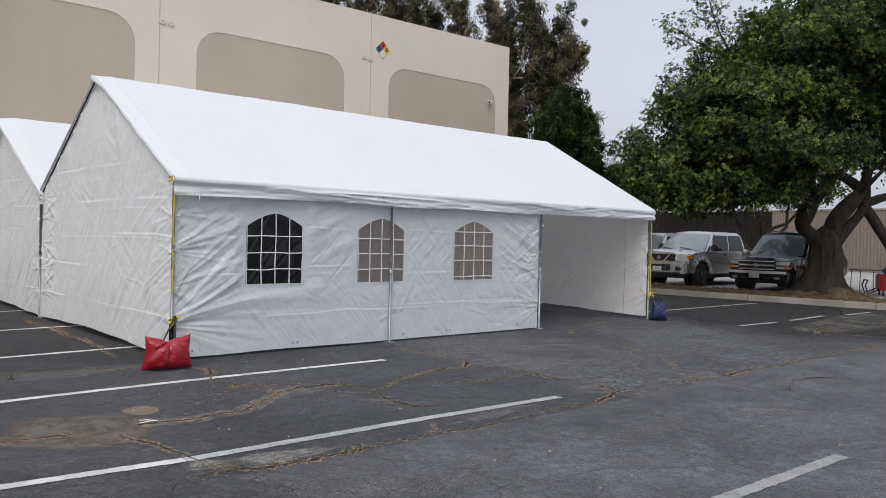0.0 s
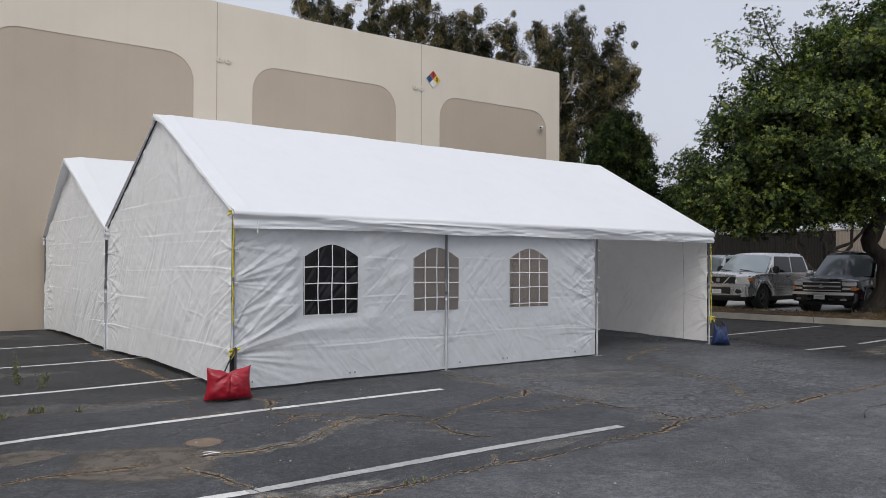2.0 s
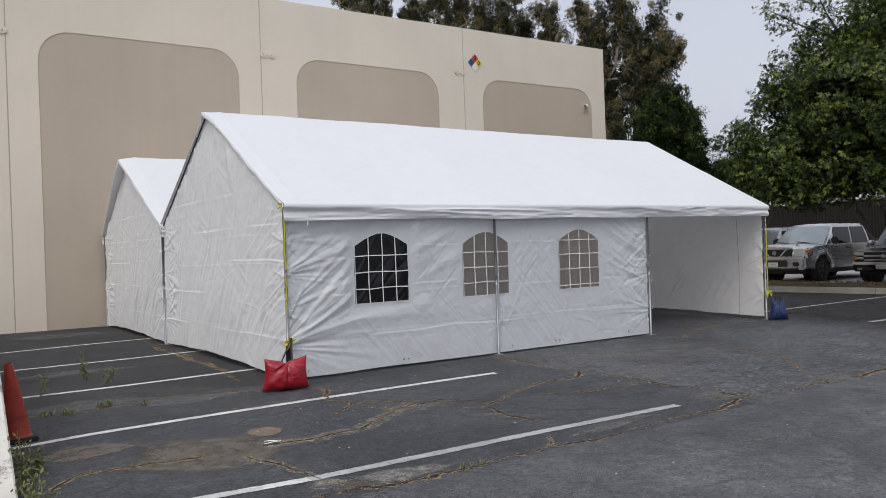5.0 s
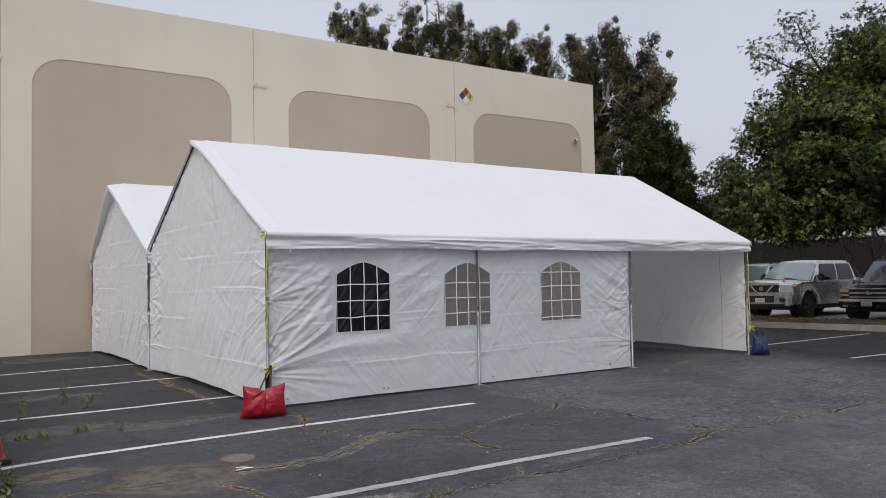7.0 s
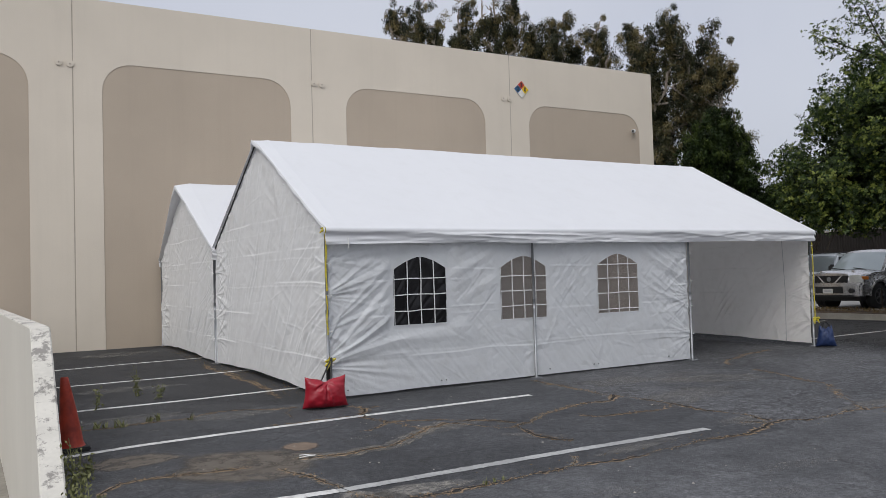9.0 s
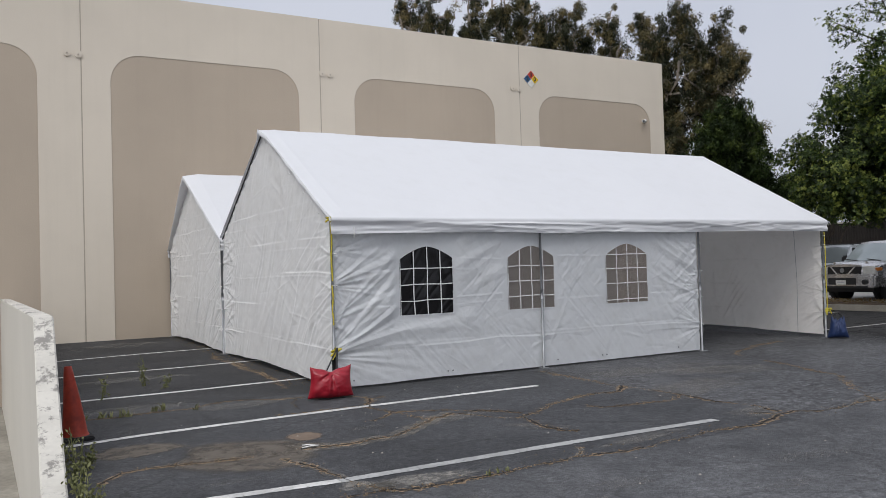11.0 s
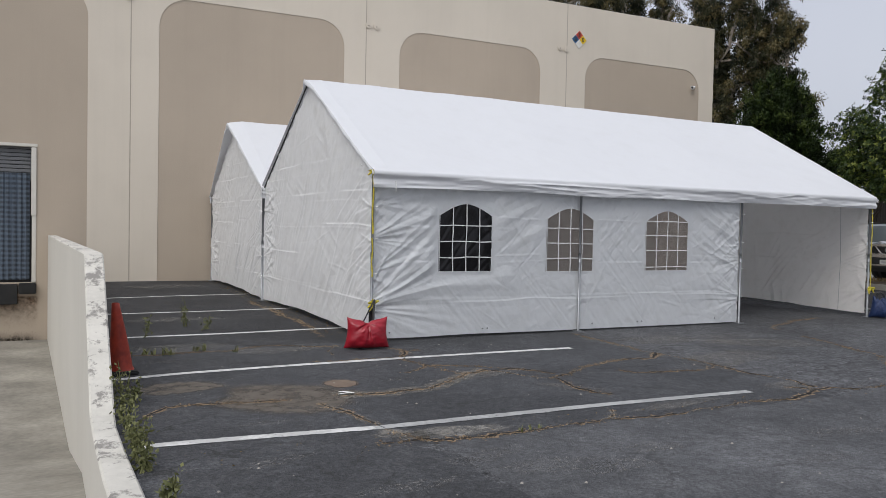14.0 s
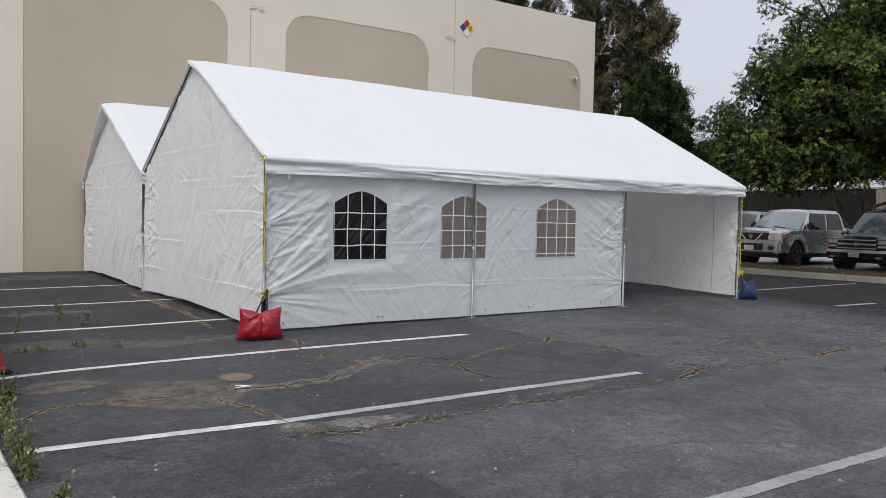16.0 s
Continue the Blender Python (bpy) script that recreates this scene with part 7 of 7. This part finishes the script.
def cabin(car, paint, g, splits, windscreen, bulge=0.07):
    """Pillars and roof as one pressed shell, glass set just proud of it; g: base and roof along, heights, half widths."""
    x0, x1, x2, x3, zb, zt, wb, wt = g

    def bend(x, y, z):
        f = (z - zb) / (zt - zb)
        half = lerp(wb, wt, max(0, min(1, f)))
        e = min(1.0, abs(y) / half)
        front = max(0.0, 1 - (x - lerp(x0, x1, f)) / 0.7)
        x += bulge * e * e * min(1.0, front)
        z += 0.045 * (1 - e * e) * max(0.0, f) ** 3
        if f > 0.9:
            z -= 0.05 * max(0.0, (x1 + 0.35 - x)) ** 1.3
        return x, y + math.copysign(0.02 * math.sin(math.pi * max(0, min(1, f))), y) * e ** 4, z

    bm = bmesh.new()
    lo = [bm.verts.new(p) for p in ((x0, -wb, zb), (x3, -wb, zb), (x3, wb, zb), (x0, wb, zb))]
    hi = [bm.verts.new(p) for p in ((x1, -wt, zt), (x2, -wt, zt), (x2, wt, zt), (x1, wt, zt))]
    bm.faces.new(lo)
    bm.faces.new(hi)
    for k in range(4):
        bm.faces.new((lo[k], lo[(k + 1) % 4], hi[(k + 1) % 4], hi[k]))
    bmesh.ops.recalc_face_normals(bm, faces=bm.faces)
    bmesh.ops.bevel(bm, geom=[e for e in bm.edges if max(v.co.z for v in e.verts) > zb + 0.01], offset=0.07, segments=4, affect="EDGES", clamp_overlap=True)
    panel("cab", pressed(bm, bend), paint, car)

    def glass(name, pts, push, material, label=""):
        panel(name, pressed(pane(pts, push), bend), material, car, label)

    def f(y, fz):
        return (lerp(x0, x1, fz), y * lerp(wb, wt, fz), lerp(zb, zt, fz))

    def r(y, fz):
        return (lerp(x3, x2, fz), y * lerp(wb, wt, fz), lerp(zb, zt, fz))

    def q(side, fx, fz):
        return (lerp(lerp(x0, x3, fx), lerp(x1, x2, fx), fz), side * lerp(wb, wt, fz), lerp(zb, zt, fz))

    glass("windscreen", [f(-0.95, 0.05), f(-0.9, 0.9), f(0.9, 0.9), f(0.95, 0.05)], 0.012, windscreen, "windscreen")
    glass("rear_window", [r(0.8, 0.15), r(0.78, 0.85), r(-0.78, 0.85), r(-0.8, 0.15)], 0.012, M_GLASS)
    for side in (-1, 1):
        for a, b, c2, d2 in splits:
            pts = [q(side, a, 0.06), q(side, b, 0.06), q(side, d2, 0.86), q(side, c2, 0.86)]
            glass("side_window", pts if side < 0 else pts[::-1], 0.012, M_GLASS)


def pane(points, push=0.012, thick=0.006):
    """A glass pane: its corners, pushed off the body along its normal."""
    p = [Vector(q) for q in points]
    n = (p[1] - p[0]).cross(p[2] - p[0]).normalized()
    bm = bmesh.new()
    a = [bm.verts.new(q + n * push) for q in p]
    b = [bm.verts.new(q + n * (push - thick)) for q in p]
    bm.faces.new(a)
    bm.faces.new(b[::-1])
    for k in range(len(a)):
        bm.faces.new((a[k], b[k], b[(k + 1) % len(a)], a[(k + 1) % len(a)]))
    bmesh.ops.recalc_face_normals(bm, faces=bm.faces)
    return bm


def lerp(a, b, t):
    return a + (b - a) * t


def pickup(m):
    c = thing("pickup_truck", m, "silver crew-cab pickup truck parked nose to the kerb", "truck", "parked vehicles")
    hw, r = 0.99, 0.40
    bend = car_bend(hw, 0.75, 1.1, ((1.0, 0.42, 0.49), (4.6, 0.42, 0.49)), 0.26, 0.05)

    def add(name, bm, material, parent=c, label="", step=0.16):
        return panel(name, pressed(bm, bend, step), material, parent, label)

    side = [(0.1, 0.5), (0.0, 0.6), (0.0, 0.95), (0.06, 1.06), (0.25, 1.13), (0.6, 1.17), (1.3, 1.2), (4.12, 1.24), (4.14, 1.17), (5.7, 1.17), (5.76, 0.62), (5.6, 0.5)]
    side += arc(4.6, 0.49, 0.42)[::-1] + arc(1.0, 0.49, 0.42)[::-1]
    add("body", prism(side, "y", -hw, hw, 0.06), M_SILVER, c, "silver painted body")
    part("chassis", a_box((0.3, -0.8, 0.27), (5.3, 0.8, 0.9)), M_TRIM, c)
    cabin(c, M_SILVER, (1.22, 1.95, 3.9, 4.1, 1.17, 1.845, 0.93, 0.77), [(0.17, 0.55, 0.03, 0.5), (0.59, 0.93, 0.54, 0.93)], M_SKYGLASS)
    for s in (-1, 1):
        add("hood_crease", prism([(s * 0.5, 1.15), (s * 0.62, 1.15), (s * 0.58, 1.195), (s * 0.53, 1.195)], "x", 0.35, 1.2), M_SILVER)
    add("hood_gap", a_box((1.13, -0.8, 1.17), (1.27, 0.8, 1.2)), M_TRIM)
    gr = add("grille", a_box((-0.02, -0.6, 0.84), (0.07, 0.6, 1.075), 0.02), M_TRIM, c, "wide black grille")
    for y in (-0.29, 0.29):
        t = math.copysign(0.14, y)
        add("grille_bar", prism([(y - 0.025 - t * 0.6, 0.85), (y + 0.025 - t * 0.6, 0.85), (y + 0.025 + t, 1.07), (y - 0.025 + t, 1.07)], "x", -0.04, -0.018), M_CHROME, gr, "chrome bar")
    for z in (0.9, 0.96, 1.02):
        add("grille_slat", a_box((-0.03, -0.58, z - 0.008), (-0.019, 0.58, z + 0.008)), M_TRIM, gr)
    add("grille_edge", a_box((-0.035, -0.62, 1.07), (0.03, 0.62, 1.1), 0.01), M_SILVER, gr)
    part("badge", prism(disc(0, 0.96, 0.07, 20), "x", -0.055, -0.035), M_STEEL, gr, "round chrome badge")
    for s in (-1, 1):
        hl = add("headlight", prism([(s * 0.63, 0.83), (s * 0.985, 0.83), (s * 0.985, 1.02), (s * 0.9, 1.09), (s * 0.63, 1.07)], "x", -0.012, 0.32, 0.02), M_LAMP, c, "clear headlight", 0.09)
        add("turn_signal", prism([(s * 0.9, 0.97), (s * 1.0, 0.94), (s * 1.0, 1.03), (s * 0.91, 1.06)], "x", 0.0, 0.36, 0.015), M_AMBER, hl, "amber turn signal", 0.09)
        add("mirror", a_box((1.62, min(s * 0.95, s * 1.2), 1.22), (1.74, max(s * 0.95, s * 1.2), 1.46), 0.05), M_TRIM, c, "black wing mirror")
        for x in (2.45, 3.7):
            part("door_handle", a_box((x, min(s * 0.965, s * 1.0), 1.05), (x + 0.17, max(s * 0.965, s * 1.0), 1.1), 0.012), M_TRIM, c)
        for x in (1.52, 2.72, 4.0):
            add("door_seam", a_box((x, min(s * 0.985, s * 0.994), 0.56), (x + 0.014, max(s * 0.985, s * 0.994), 1.2)), M_TRIM)
        add("side_moulding", a_box((1.55, min(s * 0.985, s * 1.01), 0.68), (3.5, max(s * 0.985, s * 1.01), 0.74), 0.008), M_SILVER)
        add("wheel_arch", arch_band(1.0, 0.42, 0.47, 0.53, s * (hw - 0.02), s * (hw + 0.012)), M_SILVER)
        part("wheel_well", prism(disc(1.0, 0.42, 0.48), "y", *sorted((s * 0.6, s * 0.7))), M_BLACK, c)
        for x in (1.0, 4.6):
            wheel(c, x, s * 0.87, r, s)
    b = add("bumper", a_box((-0.1, -0.99, 0.42), (0.3, 0.99, 0.815), 0.05), M_SILVER, c, "silver front bumper", 0.12)
    add("air_intake", a_box((-0.112, -0.5, 0.52), (-0.09, 0.5, 0.73), 0.008), M_TRIM, b, "dark air intake")
    add("lower_valance", a_box((-0.105, -0.8, 0.40), (0.1, 0.8, 0.47), 0.01), M_TRIM, b)
    for s in (-1, 1):
        part("fog_light", prism(disc(s * 0.72, 0.6, 0.075, 18), "x", -0.06, 0.1), M_TRIM, b, "round fog light recess")
    pl = part("plate", a_box((-0.135, -0.17, 0.52), (-0.115, 0.17, 0.66), 0.004), M_PLATE, c, "number plate")
    part("plate_bar", a_box((-0.14, -0.11, 0.575), (-0.136, 0.11, 0.61)), M_NAVY, pl)
    for s in (-0.45, 0.3):
        part("wiper", a_tube([(1.24, s, 1.245), (1.33, s + 0.5, 1.3)], 0.014, 5), M_TRIM, c)
    return c


def arch_band(cx, cz, r0, r1, ya, yb):
    """A rounded lip round a wheel arch."""
    n = 14
    outer = [(cx - r1 * math.cos(math.pi * k / n), cz + r1 * math.sin(math.pi * k / n)) for k in range(n + 1)]
    inner = [(cx - r0 * math.cos(math.pi * k / n), cz + r0 * math.sin(math.pi * k / n)) for k in range(n + 1)]
    return prism(outer + inner[::-1], "y", min(ya, yb), max(ya, yb), 0.006)


def suv(m, paint, label, chrome=True):
    c = thing("suv", m, label, "suv", "parked vehicles")
    hw, r = 0.98, 0.385
    bend = car_bend(hw, 0.6, 1.0, ((0.95, 0.4, 0.46), (3.95, 0.4, 0.46)), 0.16, 0.05)

    def add(name, bm, material, parent=c, label="", step=0.18):
        return panel(name, pressed(bm, bend, step), material, parent, label)

    side = [(0.08, 0.4), (0.0, 0.6), (0.0, 0.9), (0.06, 0.985), (0.3, 1.03), (1.3, 1.1), (4.85, 1.15), (4.95, 0.9), (4.93, 0.5), (4.8, 0.4)]
    side += arc(3.95, 0.46, 0.4)[::-1] + arc(0.95, 0.46, 0.4)[::-1]
    add("body", prism(side, "y", -hw, hw, 0.06), paint)
    part("chassis", a_box((0.3, -0.78, 0.26), (4.7, 0.78, 0.8)), M_TRIM, c)
    cabin(c, paint, (1.28, 1.98, 4.6, 4.88, 1.08, 1.84, 0.92, 0.75), [(0.13, 0.35, 0.02, 0.31), (0.39, 0.62, 0.36, 0.62), (0.66, 0.95, 0.66, 0.92)], M_SCREEN)
    gr = add("grille", a_box((-0.02, -0.58, 0.70), (0.06, 0.58, 0.955), 0.012), M_TRIM, c, "black grille with chrome bars" if chrome else "black grille")
    if chrome:
        for z0, z1 in ((0.805, 0.85), (0.935, 0.965), (0.69, 0.72)):
            add("grille_bar", a_box((-0.045, -0.6, z0), (-0.018, 0.6, z1), 0.008), M_CHROME, gr, "chrome bar")
        for z in (0.745, 0.775, 0.875, 0.905):
            add("grille_slat", a_box((-0.03, -0.57, z - 0.005), (-0.019, 0.57, z + 0.005)), M_TRIM, gr)
        part("badge", prism([(-0.12, 0.805), (-0.12, 0.85), (-0.04, 0.85), (-0.02, 0.885), (0.02, 0.885), (0.04, 0.85), (0.12, 0.85), (0.12, 0.805), (0.04, 0.805), (0.02, 0.77), (-0.02, 0.77), (-0.04, 0.805)], "x", -0.065, -0.044), M_CHROME, gr, "chrome badge")
    for s in (-1, 1):
        add("headlight", a_box((-0.02, min(s * 0.61, s * 0.975), 0.84), (0.18, max(s * 0.61, s * 0.975), 0.955), 0.02), M_LAMP, c, "clear headlight", 0.09)
        low = add("lower_lamp", a_box((-0.015, min(s * 0.61, s * 0.975), 0.71), (0.18, max(s * 0.61, s * 0.975), 0.815), 0.02), M_LAMP, c, "lamp below the headlight", 0.09)
        add("turn_signal", a_box((-0.02, min(s * 0.84, s * 0.985), 0.715), (0.2, max(s * 0.84, s * 0.985), 0.81), 0.015), M_AMBER, low, "amber turn signal", 0.09)
        part("mirror", a_box((1.5, min(s * 0.95, s * 1.2), 1.1), (1.63, max(s * 0.95, s * 1.2), 1.29), 0.04), M_CHROME if chrome and s > 0 else M_TRIM, c, "wing mirror", True)
        for x in (2.2, 3.15):
            part("door_handle", a_box((x, min(s * 0.955, s * 0.99), 0.98), (x + 0.16, max(s * 0.955, s * 0.99), 1.02), 0.01), M_TRIM, c)
        for x in (1.5, 2.5, 3.42):
            add("door_seam", a_box((x, min(s * 0.975, s * 0.984), 0.5), (x + 0.012, max(s * 0.975, s * 0.984), 1.08)), M_TRIM)
        part("roof_rail", a_tube([(2.3, s * 0.62, 1.86), (2.5, s * 0.64, 1.92), (4.2, s * 0.64, 1.92), (4.4, s * 0.62, 1.85)], 0.02, 6), M_TRIM if chrome else M_BLACK, c)
        for x in (0.95, 3.95):
            add("wheel_arch", arch_band(x, 0.4, 0.44, 0.5, s * (hw - 0.02), s * (hw + 0.015)), paint)
            part("wheel_well", prism(disc(x, 0.4, 0.45), "y", *sorted((s * 0.6, s * 0.7))), M_BLACK, c)
            wheel(c, x, s * 0.86, r, s, M_CHROME if chrome and x > 2 else None)
    b = add("bumper", a_box((-0.12, -0.985, 0.36), (0.25, 0.985, 0.66), 0.04), M_TRIM if not chrome else paint, c, "bumper", 0.14)
    if chrome:
        add("bumper_trim", a_box((-0.14, -0.97, 0.57), (-0.1, 0.97, 0.655), 0.012), M_CHROME, b, "chrome bumper strip")
        for s in (-0.7, -0.35, 0.35, 0.7):
            add("bumper_slot", a_box((-0.135, s - 0.09, 0.41), (-0.116, s + 0.09, 0.47), 0.006), M_STEEL if abs(s) > 0.5 else M_TRIM, b)
    pl = part("plate", a_box((-0.165, -0.16, 0.44), (-0.145, 0.16, 0.57), 0.004), M_PLATE, c, "number plate")
    part("plate_bar", a_box((-0.17, -0.11, 0.49), (-0.166, 0.11, 0.525)), M_NAVY, pl)
    return c


pickup(pose(19.58, 7.28, 0, 0, 0, 0))
suv(pose(19.9, 3.98, 0, 0, 0, 3), M_DARKPAINT, "black sport utility vehicle with chrome grille, parked behind a tree")
suv(pose(24.3, 12.25, 0, 0, 0, 0), M_NAVY, "pale silver sport utility vehicle with roof rails, parked beside a pickup", False)

# sapling stake on the island and a red cart by the far lot
lone("stake", a_tube([(18.6, 5.0, 0.1), (18.62, 5.02, 0.75)], [0.03, 0.02], 6), M_BARK, "short dark wooden stake in the planted bed", "stake")
CART = thing("garden_cart", pose(22.25, 1.0, 0, 0, 0, 30), "red utility cart with a black tube handle", "cart")
part("tub", prism([(-0.36, 0.16), (0.4, 0.16), (0.46, 0.66), (-0.42, 0.66)], "y", -0.6, 0.3, 0.04), plain("red_plastic", (0.36, 0.014, 0.025), 0.4), CART, "red plastic tub")
part("load", a_box((-0.3, -0.3, 0.664), (0.3, 0.15, 0.84), 0.05), M_BLUE, CART, "blue bundle")
part("handle", a_tube([(0.3, 0.3, 0.2), (0.3, 0.6, 0.06), (0.3, 0.68, 0.3), (0.3, 0.62, 0.46), (-0.3, 0.62, 0.46), (-0.3, 0.68, 0.3), (-0.3, 0.6, 0.06), (-0.3, 0.3, 0.2)], 0.022, 8), M_TRIM, CART, "black tube handle", True)
for _s in (-0.4, 0.4):
    part("wheel", prism(disc(-0.35, 0.16, 0.16, 16), "x", _s - 0.04, _s + 0.04), M_RUBBER, CART)
    part("leg", a_tube([(_s * 0.8, 0.2, 0.0), (_s * 0.8, 0.2, 0.18)], 0.025, 6), M_TRIM, CART)
TABLE = thing("folding_table", pose(23.2, 2.0, 0, 0, 0, -38), "small folding table with a thin dark top", "table")
part("tabletop", a_box((-0.42, -0.3, 0.72), (0.42, 0.3, 0.755), 0.01), plain("brown_laminate", (0.09, 0.07, 0.055), 0.5), TABLE)
for _s in (-0.36, 0.36):
    for _t in (-0.25, 0.25):
        part("leg", a_tube([(_s, _t, 0.72), (_s * 1.05, _t, 0.0)], 0.012, 6), M_TRIM, TABLE)
